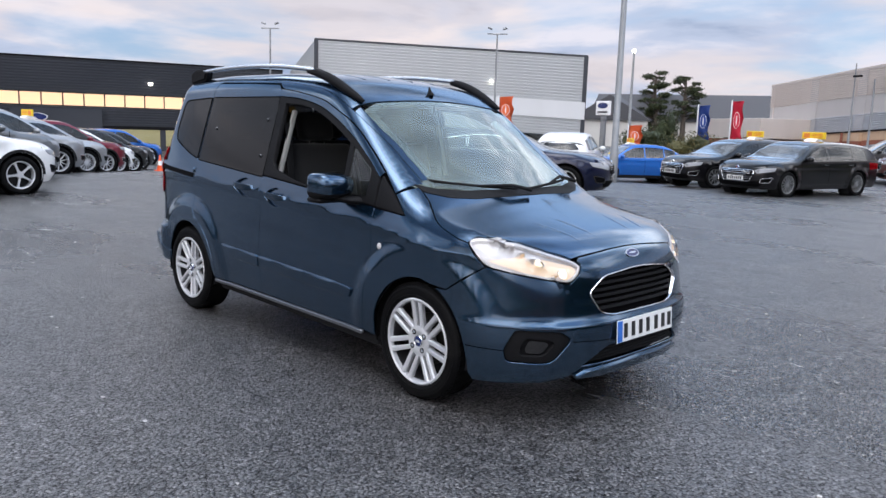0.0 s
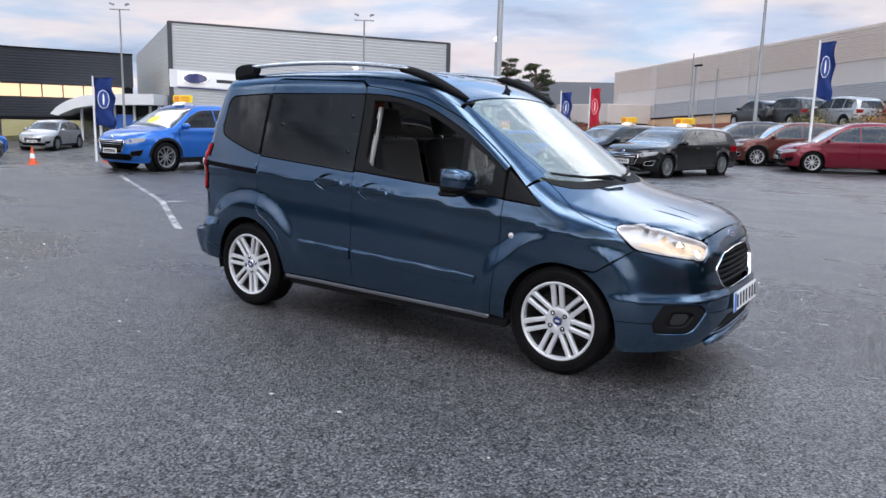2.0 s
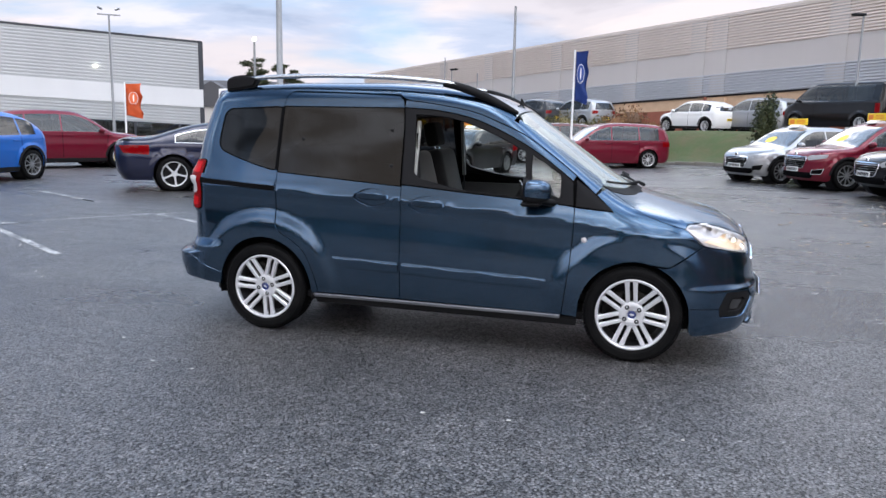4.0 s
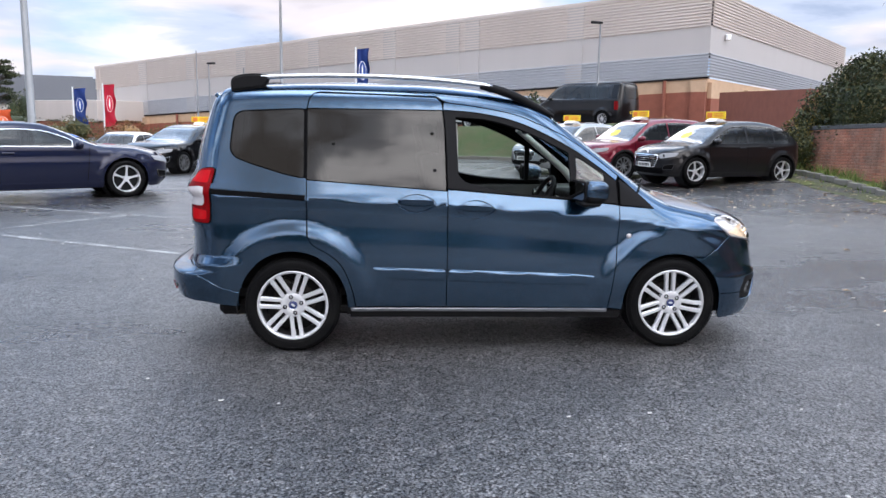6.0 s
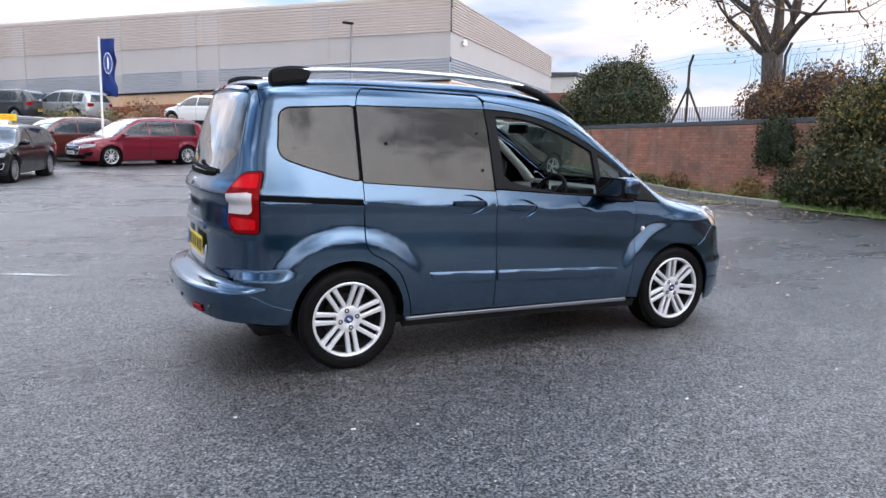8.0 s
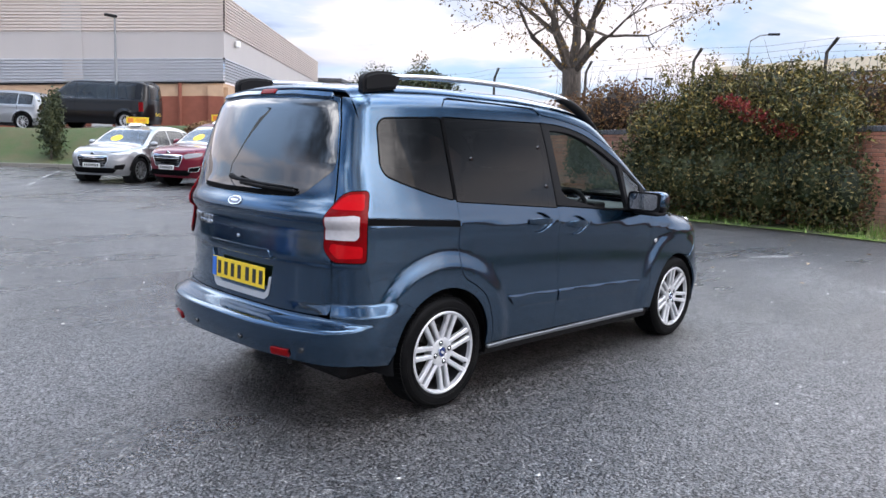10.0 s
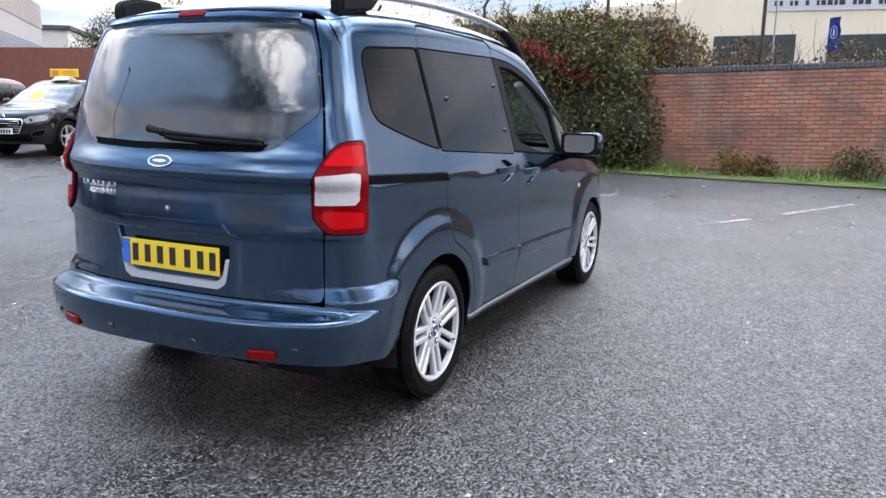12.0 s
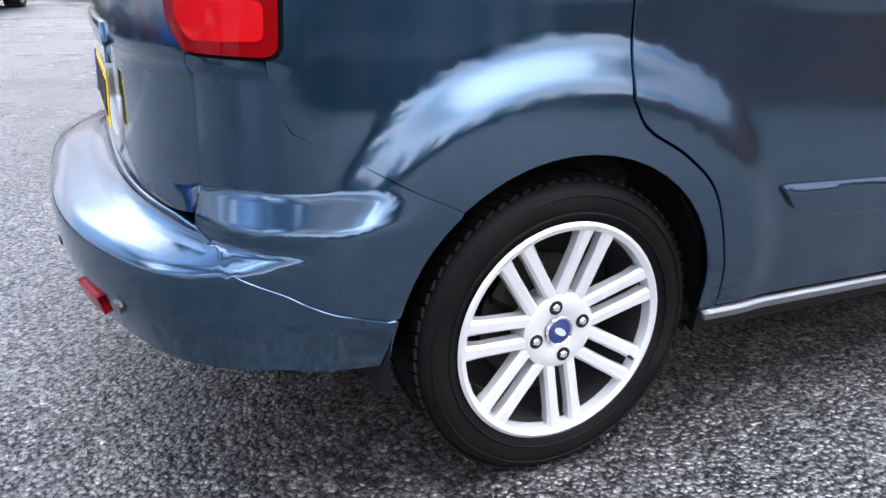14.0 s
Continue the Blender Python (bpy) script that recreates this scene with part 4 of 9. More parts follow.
def build_van():
    van = thing("van", "dark blue compact passenger van with roof rails, parked on the asphalt", "van")
    dark = dict(lip=0.0, gap=0.0)

    # ---------- sides ----------
    side_rest = list(SD_ARCH[::-1] + (-0.0035, -0.002)) + [(-1.1525, 0.75), (-1.1535, 1.545), (-1.1395, 1.608), (-1.110, 1.641), (-1.07, 1.650), (-0.33, 1.634), (-0.288, 1.606)] + list(DOOR_TOP[1:] + (0.002, 0.003)) + [(0.985, 1.035), (1.03, 1.085)] + list(GUTTER[::-1])[1:]
    side_rest += [(-1.70, 1.5), (-1.70, 1.0), (-1.70, 0.690), (-1.637, 0.657), (-1.55, 0.609)] + arch(ARCH_R, 130.5, 0) + [(-0.893, 0.28)]
    quarter_win = rounded([(-1.628, 1.285), (-1.606, 1.485), (-1.565, 1.520), (-1.165, 1.540), (-1.165, 1.108), (-1.30, 1.138), (-1.49, 1.195), (-1.60, 1.236)], 0.03)
    tail_uv = rounded([(-0.70, 1.140), (-0.735, 1.160), (-0.815, 1.166), (-0.812, 0.822), (-0.672, 0.824), (-0.628, 0.880), (-0.628, 1.035)], 0.022)
    for flip in (False, True):
        s = 1 if flip else -1
        q = panel("quarter_panel", VAN, side_rest, "side", "van_paint", van, holes=[quarter_win], flip=flip, step=0.022)
        panel("quarter_window", VAN, quarter_win, "side", "privacy_glass", q, "dark tinted rear quarter window", flip=flip, off=-0.002, lip=0.006, step=0.06)
        panel("window_seal", VAN, [(-1.1700, 1.112), (-1.1480, 1.106), (-1.1480, 1.541), (-1.1700, 1.540)], "side", "seam_black", q, "black strip between the windows", flip=flip, off=0.0015, lip=0.0, gap=0, step=0.04)
        panel("window_seal", VAN, shrink(resample(quarter_win, 0.03), -0.005), "side", "seam_black", q, holes=[shrink(resample(quarter_win, 0.03), 0.003)], flip=flip, off=0.001, lip=0.0, gap=0, step=0.03)
        # the corner that wraps round to the tailgate
        outer_edge = surface_pts("side", [(-1.6985, z) for z in (0.690, 0.8, 1.0, 1.2, 1.35, 1.5, 1.612)], "rear")
        seam = [(-0.655, 1.615), (-0.672, 1.50), (-0.678, 1.30), (-0.676, 1.17), (-0.668, 1.0), (-0.668, 0.826), (-0.795, 0.822), (-0.797, 0.758), (-0.827, 0.710)]
        wrap = list(outer_edge) + seam
        panel("rear_corner", VAN, wrap, "rear", "van_paint", q, flip=flip, step=0.03, gap=0.0)
        tl = panel("tail_light", VAN, tail_uv, "rear", "red_lens", van, "red and clear tail light", flip=flip, off=0.012, lip=0.03, step=0.03)
        gasket = np.array(tail_uv)
        panel("lamp_gasket", VAN, shrink(resample(gasket, 0.02), -0.005), "rear", "seam_black", tl, "black lamp gasket", flip=flip, off=0.004, lip=0.01, gap=0, step=0.03)
        lens_uv = rounded([(-0.637, 1.040), (-0.760, 1.050), (-0.782, 1.044), (-0.782, 0.950), (-0.766, 0.930), (-0.635, 0.928)], 0.006)
        panel("clear_lens", VAN, lens_uv, "rear", "clear_lens", tl, "clear reversing and indicator lens", flip=flip, off=0.0158, lip=0.004, step=0.02)
        for seg_uv in ([(-0.705, 1.128), (-0.738, 1.146), (-0.798, 1.150), (-0.797, 1.072), (-0.664, 1.074)], [(-0.664, 0.912), (-0.795, 0.902), (-0.795, 0.846), (-0.690, 0.842), (-0.655, 0.882)]):
            panel("red_segment", VAN, rounded(seg_uv, 0.012), "rear", "bright_red_lens", tl, "bright red lens segment", flip=flip, off=0.0132, lip=0.003, gap=0, step=0.02)
        # sliding door
        sd_low = [(-0.2635, 0.285), (-0.2635, 1.034), (-1.150, 1.098), (-1.150, 0.98)] + list(SD_ARCH)
        cup = lambda x, z: np.array([(x + 0.126 * math.cos(t), z + 0.047 * math.sin(t) * (1 - 0.25 * math.cos(2 * t))) for t in np.linspace(0, 2 * math.pi, 33)[:-1]])
        sd = panel("sliding_door", VAN, sd_low, "side", "van_paint", van, "sliding rear side door", flip=flip, step=0.035, holes=[cup(-0.462, 0.958)])
        panel("handle_cup", VAN, cup(-0.462, 0.958), "side", "van_paint", sd, flip=flip, off=-0.018, lip=0, gap=-0.002, step=0.03)
        sd_up = [(-0.290, 1.546), (-0.298, 1.59), (-0.330, 1.622), (-0.7, 1.634), (-1.07, 1.639)] + SD_LEFT
        panel("door_top", VAN, sd_up, "side", "van_paint", sd, flip=flip, step=0.035)
        panel("window_glass", VAN, rounded([(-0.272, 1.038), (-0.280, 1.42), (-0.292, 1.542), (-1.149, 1.541), (-1.149, 1.102)], 0.008), "side", "privacy_glass", sd, "dark tinted sliding door window", flip=flip, off=-0.002, lip=0.006, step=0.06)
        for hx, hz in ((-0.985, 1.325), (-0.36, 1.395), (-0.345, 1.165)):
            y = float(abs(VAN.place([(hx, hz)], "side")[0, 1]))
            part("window_knob", lathe([(0.0, 0.0), (0.009, 0.0), (0.012, 0.006), (0.012, 0.012)], 12, c=(hx, s * y - 0.006, hz)) if not flip else lathe([(0.0, 0.006), (0.012, 0.0), (0.012, -0.01)], 12, c=(hx, s * y, hz)), "gloss_black", sd, smooth=40)
        door_handle(sd, -0.462, 0.962, 1.5, flip, False)
        # front door
        fd_low = [(-0.2605, 0.285), (-0.2605, 1.042)] + list(BELT_F[1:-1]) + [(0.862, 0.949), (0.862, 0.84), (0.847, 0.59), (0.808, 0.270)]
        fd = panel("front_door", VAN, fd_low, "side", "van_paint", van, "front door with its window wound down", flip=flip, step=0.035, holes=[cup(-0.083, 0.922)])
        panel("handle_cup", VAN, cup(-0.083, 0.922), "side", "van_paint", fd, flip=flip, off=-0.018, lip=0, gap=-0.002, step=0.03)
        ring = smooth_line([(-0.287, 1.548), (-0.06, 1.532), (0.16, 1.489), (0.34, 1.422), (0.55, 1.316), (0.72, 1.204), (0.845, 1.111)])
        panel("door_frame", VAN, list(DOOR_TOP) + list(ring[::-1]), "side", "van_paint", fd, flip=flip, step=0.016)
        panel("window_frame", VAN, FRAME_OUT, "side", "trim_black", fd, "black window surround", holes=[OPENING, QUARTER_LIGHT], flip=flip, off=-0.001, lip=0.03, step=0.035)
        panel("quarter_light", VAN, QUARTER_LIGHT, "side", "clear_glass", fd, flip=flip, off=-0.006, lip=0.0, step=0.06)
        if flip:
            panel("window_glass", VAN, OPENING, "side", "clear_glass", fd, flip=flip, off=-0.012, lip=0.0, step=0.06)
        door_handle(fd, -0.083, 0.927, 2.5, flip, True)
        y = float(abs(VAN.place([(-0.172, 0.93)], "side")[0, 1]))
        part("key_lock", lathe([(0.0, 0.0), (0.009, 0.0), (0.010, 0.012)], 14, c=(-0.172, s * (y + 0.014) if not flip else y, 0.934)), "chrome", fd)
        tri_trim = [(0.869, 1.118), (0.869, 0.956), (1.098, 0.934), (0.985, 1.030)]
        panel("corner_trim", VAN, tri_trim, "side", "trim_black", van, "black trim behind the door mirror", flip=flip, off=0.003, step=0.04)
        # fender
        fen = [(0.811, 0.272), (0.906, 0.262)] + arch(ARCH_F, 180, 72)[1:] + [(1.45, 0.612), (1.56, 0.690), (1.640, 0.742)] + list(smooth_line([(1.535, 0.842), (1.44, 0.866), (1.31, 0.909), (1.21, 0.960), (1.133, 1.008), (1.045, 1.066)])) + [(0.994, 1.030), (1.103, 0.929), (0.8645, 0.948), (0.8650, 0.84), (0.850, 0.59)]
        fe = panel("fender", VAN, fen, "side", "van_paint", van, flip=flip, step=0.018)
        y = float(abs(VAN.place([(0.931, 0.752)], "side")[0, 1]))
        part("side_repeater", lathe([(0.0, 0.0), (0.012, 0.002), (0.017, 0.007), (0.017, 0.02)] if not flip else [(0.0, 0.0), (0.012, -0.002), (0.017, -0.007), (0.017, -0.02)], 20, c=(0.931, s * (y + 0.008), 0.752)), "clear_lens", fe, "clear round side repeater", smooth=40)
        # rubbing strips, sill, slide track
        panel("rub_strip", VAN_STRIP, rounded([(-0.745, 0.553), (-0.272, 0.536), (-0.272, 0.457), (-0.60, 0.470), (-0.69, 0.492)], 0.02), "side", "van_paint", sd, flip=flip, off=0.003, lip=0.012, step=0.014)
        panel("rub_strip", VAN_STRIP, rounded([(-0.252, 0.536), (0.55, 0.506), (0.715, 0.492), (0.690, 0.428), (0.3, 0.436), (-0.252, 0.457)], 0.02), "side", "van_paint", fd, flip=flip, off=0.003, lip=0.012, step=0.014)
        panel("sill_strip", VAN, [(-0.880, 0.281), (0.805, 0.268), (0.80, 0.248), (-0.875, 0.262)], "side", "sill_metal", van, "thin silver strip along the sill", flip=flip, off=0.012, lip=0.02, step=0.05)
        panel("sill", VAN, [(-0.890, 0.256), (0.905, 0.241), (0.90, 0.19), (-0.88, 0.20)], "side", "rough_black", van, flip=flip, off=-0.02, lip=0.06, step=0.06)
        tr = panel("slide_track", VAN, [(-1.752, 1.038), (-1.160, 1.005), (-1.160, 0.972), (-1.752, 1.004)], "side", "seam_black", van, "black slide track of the side door", flip=flip, off=0.009, lip=0.008, step=0.05)
        panel("track_cover", VAN, [(-1.745, 1.071), (-1.160, 1.044), (-1.160, 1.006), (-1.745, 1.039)], "side", "van_paint", tr, flip=flip, off=0.011, lip=0.010, step=0.05)
        # dark frame behind the gaps
        back = [(-1.72, 0.50), (-1.60, 0.408)] + arch(ARCH_R, 163, 0)[1:] + [(-0.86, 0.25), (0.88, 0.25)] + arch(ARCH_F, 180, 72) + [(1.62, 0.72), (1.50, 0.83), (1.28, 0.89), (1.10, 0.99), (1.02, 1.05)] + list(GUTTER[::-1] - (0, 0.012)) + [(-1.72, 1.5)]
        panel("body_frame", VAN, back, "side", "seam_black", van, "", holes=[quarter_win, [(-0.27, 1.05), (-0.29, 1.53), (-1.14, 1.53), (-1.14, 1.11)], [(-0.20, 1.06), (-0.23, 1.52), (0.15, 1.475), (0.55, 1.30), (0.83, 1.10), (0.84, 0.97)]], flip=flip, off=-0.022, step=0.06, **dark)
        # wheel houses
        for c in (ARCH_F, ARCH_R):
            bm = bmesh.new()
            rows = []
            for i in range(25):
                a = radians(-12 + 204 * i / 24)
                rows.append([bm.verts.new((c[0] + r * math.cos(a), s * yy, c[1] + r * math.sin(a))) for r, yy in ((c[2] + 0.004, 0.835), (c[2] + 0.02, 0.80), (c[2] + 0.03, 0.56), (0.02, 0.56))])
            for A, B in zip(rows, rows[1:]):
                for i in range(3):
                    bm.faces.new((A[i], A[i + 1], B[i + 1], B[i]))
            part("wheel_house", bm, "rough_black", van, smooth=50)
        # headlight
        hl = rounded([(-0.985, 0.853), (-0.935, 0.873), (-0.74, 0.860), (-0.485, 0.785), (-0.428, 0.756), (-0.446, 0.718), (-0.495, 0.678), (-0.66, 0.708), (-0.885, 0.746)], 0.03)
        bowl = panel("headlight", VAN, hl, "front", "lamp_chrome", van, "lit headlight behind a clear cover", flip=flip, off=-0.026, lip=0.0, gap=0.004, step=0.03)
        panel("lamp_cover", VAN, hl, "front", "lamp_glass", bowl, flip=flip, off=0.001, lip=0.0, gap=0.001, step=0.03)
        panel("lamp_rim", VAN, hl, "front", "lamp_chrome", bowl, "pale rim inside the headlight", holes=[shrink(resample(hl, 0.02), 0.012)], flip=flip, off=-0.003, lip=0.026, gap=0.002, step=0.02)
        low = [(-0.88, 0.775), (-0.72, 0.806), (-0.60, 0.792), (-0.47, 0.760), (-0.445, 0.735), (-0.452, 0.715), (-0.497, 0.686), (-0.66, 0.716)]
        panel("reflector", VAN, rounded(low, 0.012), "front", "lit_reflector", bowl, "warm lit lamp reflector", flip=flip, off=-0.019, lip=0.0, gap=0, step=0.03)
        for cu, cz, r in ((-0.655, 0.752, 0.026), (-0.525, 0.724, 0.021)):
            p = VAN.place([(cu, cz)], "front")[0]
            n = VAN.grad(np.array([p]))[0]
            p = p - n * 0.020
            fl = Matrix.Scale(-1, 4, (0, 1, 0)) if flip else Matrix.Identity(4)
            m = fl @ Matrix.Translation(Vector(p)) @ Vector(n).to_track_quat("Z", "Y").to_matrix().to_4x4()
            for nm, prof, mtl in (("projector_ring", [(r * 0.95, 0.0), (r * 1.15, 0.006), (r * 1.3, 0.0)], "chrome"), ("projector_lens", [(0.0, 0.009), (r * 0.5, 0.008), (r * 0.95, 0.001)], "lamp_lens_lit")):
                bm = lathe(prof, 24, "z", caps=False)
                bmesh.ops.transform(bm, matrix=m, verts=bm.verts)
                bmesh.ops.recalc_face_normals(bm, faces=bm.faces)
                part(nm, bm, mtl, bowl, "glowing warm projector lens" if nm == "projector_lens" else "", smooth=60)
        # door mirror
        mir = new("door_mirror")
        mir.parent = van
        bm = bmesh.new()
        bmesh.ops.create_uvsphere(bm, u_segments=28, v_segments=16, radius=1)
        for v in bm.verts:
            x, y, z = v.co
            q = lambda t, e: math.copysign(abs(t) ** e, t)
            x, y, z = q(x, 0.62), q(y, 0.42), q(z, 0.50)
            x = x if x > 0 else x * 0.45
            v.co = (0.118 * x * (1 - 0.16 * z * z) + 0.012 * (1 - abs(y)), 0.124 * y, (0.068 - 0.008 * y * (-s)) * z + 0.004)
        bmesh.ops.transform(bm, matrix=Matrix.Translation((0.606, s * 0.950, 1.050)) @ Matrix.Rotation(radians(-8 * s), 4, "Z"), verts=bm.verts)
        under = bm.copy()
        for cut, keep in ((bm, True), (under, False)):
            geom = cut.verts[:] + cut.edges[:] + cut.faces[:]
            bmesh.ops.bisect_plane(cut, geom=geom, plane_co=(0.606, s * 0.95, 1.026), plane_no=(0.10, 0, 1), clear_inner=keep, clear_outer=not keep)
        part("mirror_shell", bm, "van_paint", mir, "blue door mirror shell", smooth=60)
        part("mirror_underside", under, "trim_black", mir, "black lower half of the mirror", smooth=60)
        bm = tube([(0.72, s * 0.79, 0.968), (0.70, s * 0.87, 0.978), (0.640, s * 0.95, 0.992)], [0.042, 0.036, 0.030], 12, 0.62)
        add_box(bm, (0.615, s * 0.958, 0.978), (0.12, 0.19, 0.030), 0.012)
        part("mirror_arm", bm, "trim_black", mir, smooth=45)
        bm = prism(rounded([(-0.094, -0.054), (0.094, -0.058), (0.096, 0.050), (-0.088, 0.054)], 0.025), -0.003, 0.003, Matrix.Translation((0.545, s * 0.945, 1.054)) @ Matrix.Rotation(radians(-14 * s), 4, "Z") @ Matrix.Rotation(radians(-7), 4, "Y") @ Matrix.Rotation(-math.pi / 2, 4, "Y") @ Matrix.Rotation(math.pi / 2, 4, "Z"))
        part("mirror_glass", bm, "mirror", mir)
        bz = rounded([(-0.116, -0.064), (0.116, -0.068), (0.118, 0.062), (-0.108, 0.066)], 0.03)
        part("mirror_bezel", prism(bz, -0.030, -0.002, Matrix.Translation((0.553, s * 0.943, 1.054)) @ Matrix.Rotation(radians(-8 * s), 4, "Z") @ Matrix.Rotation(-math.pi / 2, 4, "Y") @ Matrix.Rotation(math.pi / 2, 4, "Z")), "trim_black", mir, "black mirror surround")
        # roof rail
        rail = new("roof_rail")
        rail.parent = van
        path = smooth_line([(-1.50, 0.588, 1.730), (-1.2, 0.600, 1.747), (-0.8, 0.612, 1.753), (-0.4, 0.620, 1.742), (-0.05, 0.622, 1.714), (0.08, 0.620, 1.690)], 5)
        part("rail_bar", tube([(x, s * y, z) for x, y, z in path], 0.024, 12, 0.62), "satin_alu", rail, "satin silver rail bar", smooth=60)
        path = smooth_line([(-0.04, 0.621, 1.706), (0.06, 0.619, 1.686), (0.2, 0.612, 1.640), (0.36, 0.598, 1.565), (0.455, 0.590, 1.520)], 5)
        bm = tube([(x, s * y, z) for x, y, z in path], [0.024 + 0.008 * math.sin(math.pi * i / (len(path) - 1)) - 0.012 * (i / (len(path) - 1)) ** 4 for i in range(len(path))], 12, 0.9)
        part("rail_foot", bm, "trim_black", rail, "black plastic rail foot", smooth=60)
        bm = prism(smooth_line([(-1.642, 1.650), (-1.645, 1.708), (-1.628, 1.738), (-1.58, 1.756), (-1.51, 1.764), (-1.44, 1.762), (-1.40, 1.752), (-1.41, 1.715), (-1.43, 1.680)], 3), -0.032, 0.032, Matrix.Translation((0.01, s * 0.585, -0.008)) @ Matrix.Rotation(math.pi / 2, 4, "X"))
        bmesh.ops.bevel(bm, geom=[e for e in bm.edges if abs(e.verts[0].co.y - e.verts[1].co.y) < 0.001], offset=0.014, segments=3, affect="EDGES")
        part("rail_foot", bm, "trim_black", rail, "black plastic rail foot", smooth=60)
        wheel(van, HUB_X, flip)
        wheel(van, -HUB_X, flip)

    # ---------- roof, screen, hood ----------
    edge = VAN.place(GUTTER, "side")[:, :2]
    roof_edge = np.array([p for p in edge if p[0] < 0.46])
    screen_top = smooth_line([(0.455, -0.62), (0.452, -0.5), (0.460, -0.25), (0.462, 0.0)], 6)
    rear_top = [(-1.728, 0.0), (-1.722, -0.25), (-1.708, -0.42), (-1.690, -0.53)]
    half = rear_top + [tuple(p) for p in roof_edge] + [tuple(p) for p in screen_top[1:-1]] + [(0.462, 0.0)]
    full = np.vstack([np.array(half), np.array(half)[1:-1][::-1] * (1, -1)])
    roof = panel("roof", VAN, full, "top", "van_paint", van, step=0.03)
    for y in (-0.30, -0.10, 0.10, 0.30):                     # shallow swages pressed in the roof
        bm = tube([(x, y, float(VAN.place([(x, y)], "top")[0, 2]) - 0.004) for x in np.linspace(-1.5, 0.1, 12)], 0.016, 8, 0.5)
        part("roof_swage", bm, "van_paint", roof, smooth=60)
    ant = lathe([(0.028, 0.0), (0.024, 0.012), (0.012, 0.030), (0.005, 0.055), (0.002, 0.058)], 18, "z")
    bmesh.ops.scale(ant, vec=(1.1, 0.7, 1), verts=ant.verts)
    z0 = float(VAN.place([(0.395, 0.0)], "top")[0, 2])
    bmesh.ops.transform(ant, matrix=Matrix.Translation((0.395, 0, z0 - 0.004)) @ Matrix.Rotation(radians(-14), 4, "Y"), verts=ant.verts)
    part("antenna_base", ant, "rough_black", roof, smooth=50)
    pillar = np.array([p for p in edge if 0.47 < p[0] < 1.02])
    scr_side = [(x, y + 0.045) for x, y in pillar]
    cowl = smooth_line([(1.02, -0.70), (1.12, -0.60), (1.20, -0.42), (1.235, -0.2), (1.245, 0.0)], 5)
    half = [(0.470, 0.0), (0.468, -0.25), (0.460, -0.5)] + scr_side[1:-1] + [tuple(p) for p in cowl]
    full = np.vstack([np.array(half), np.array(half)[1:-1][::-1] * (1, -1)])
    ws = panel("windscreen", VAN, full, "top", "screen_glass", van, "raked clear windscreen reflecting the sky", off=-0.003, lip=0.006, step=0.05)
    ring = np.array([(x * 0.94 + 0.05, y * 0.90) for x, y in full])
    panel("screen_border", VAN, full, "top", "gloss_black", ws, "black border of the windscreen", holes=[ring], off=-0.008, lip=0.0, step=0.05)
    for sgn in (-1, 1):                                       # body coloured pillars beside the screen
        strip = [(x, sgn * abs(y)) for x, y in pillar] + [(x, sgn * (abs(y) - 0.042)) for x, y in pillar[::-1]]
        panel("screen_pillar", VAN, strip, "top", "van_paint", van, step=0.011, gap=0.001, lip=0.01)
    hood_side = VAN.place(smooth_line([(1.055, 1.0605), (1.133, 1.0090), (1.21, 0.9612), (1.31, 0.9102), (1.44, 0.8672), (1.530, 0.8450)], 5), "side")[:, :2]
    lamp_top = VAN.place([(-0.94, 0.8745), (-0.74, 0.8615), (-0.60, 0.8215), (-0.475, 0.786)], "front")[:, :2]
    nose = VAN.place([(-0.43, 0.793), (-0.3, 0.804), (-0.15, 0.813), (0.0, 0.816)], "front")[:, :2]
    grille_cowl = [(1.262, 0.0), (1.252, -0.2), (1.225, -0.40), (1.165, -0.55), (1.085, -0.66)]
    half = grille_cowl + [tuple(p) for p in hood_side] + [tuple(p) for p in lamp_top] + [tuple(p) for p in nose]
    full = np.vstack([np.array(half), np.array(half)[1:-1][::-1] * (1, -1)])
    hood = panel("hood", VAN, full, "top", "van_paint", van, "short sloping hood with two pressed ridges", step=0.022)
    for sgn in (-1, 1):
        for y0, y1 in ((0.16, 0.27), (0.30, 0.47)):
            xs = np.linspace(1.86, 1.36, 12)
            pth = [(x, sgn * (y0 + (y1 - y0) * (i / 11) ** 1.2), float(VAN.place([(x, sgn * (y0 + (y1 - y0) * (i / 11) ** 1.2))], "top")[0, 2]) - 0.006) for i, x in enumerate(xs)]
            part("hood_ridge", tube(pth, [0.004 + 0.016 * math.sin(math.pi * min(1, (i + 1) / 9)) if i < 9 else 0.010 for i in range(12)], 10, 0.42), "van_paint", hood, smooth=70)
    front_edge = np.array(grille_cowl)
    rear_edge = np.array([(1.195, 0.0), (1.185, -0.2), (1.150, -0.42), (1.085, -0.58), (1.020, -0.68)])
    strip = np.vstack([front_edge, rear_edge[::-1], rear_edge[1:] * (1, -1), (front_edge[1:] * (1, -1))[::-1]])
    panel("scuttle", VAN, strip, "top", "rough_black", van, off=0.003, lip=0.010, gap=0, step=0.05)
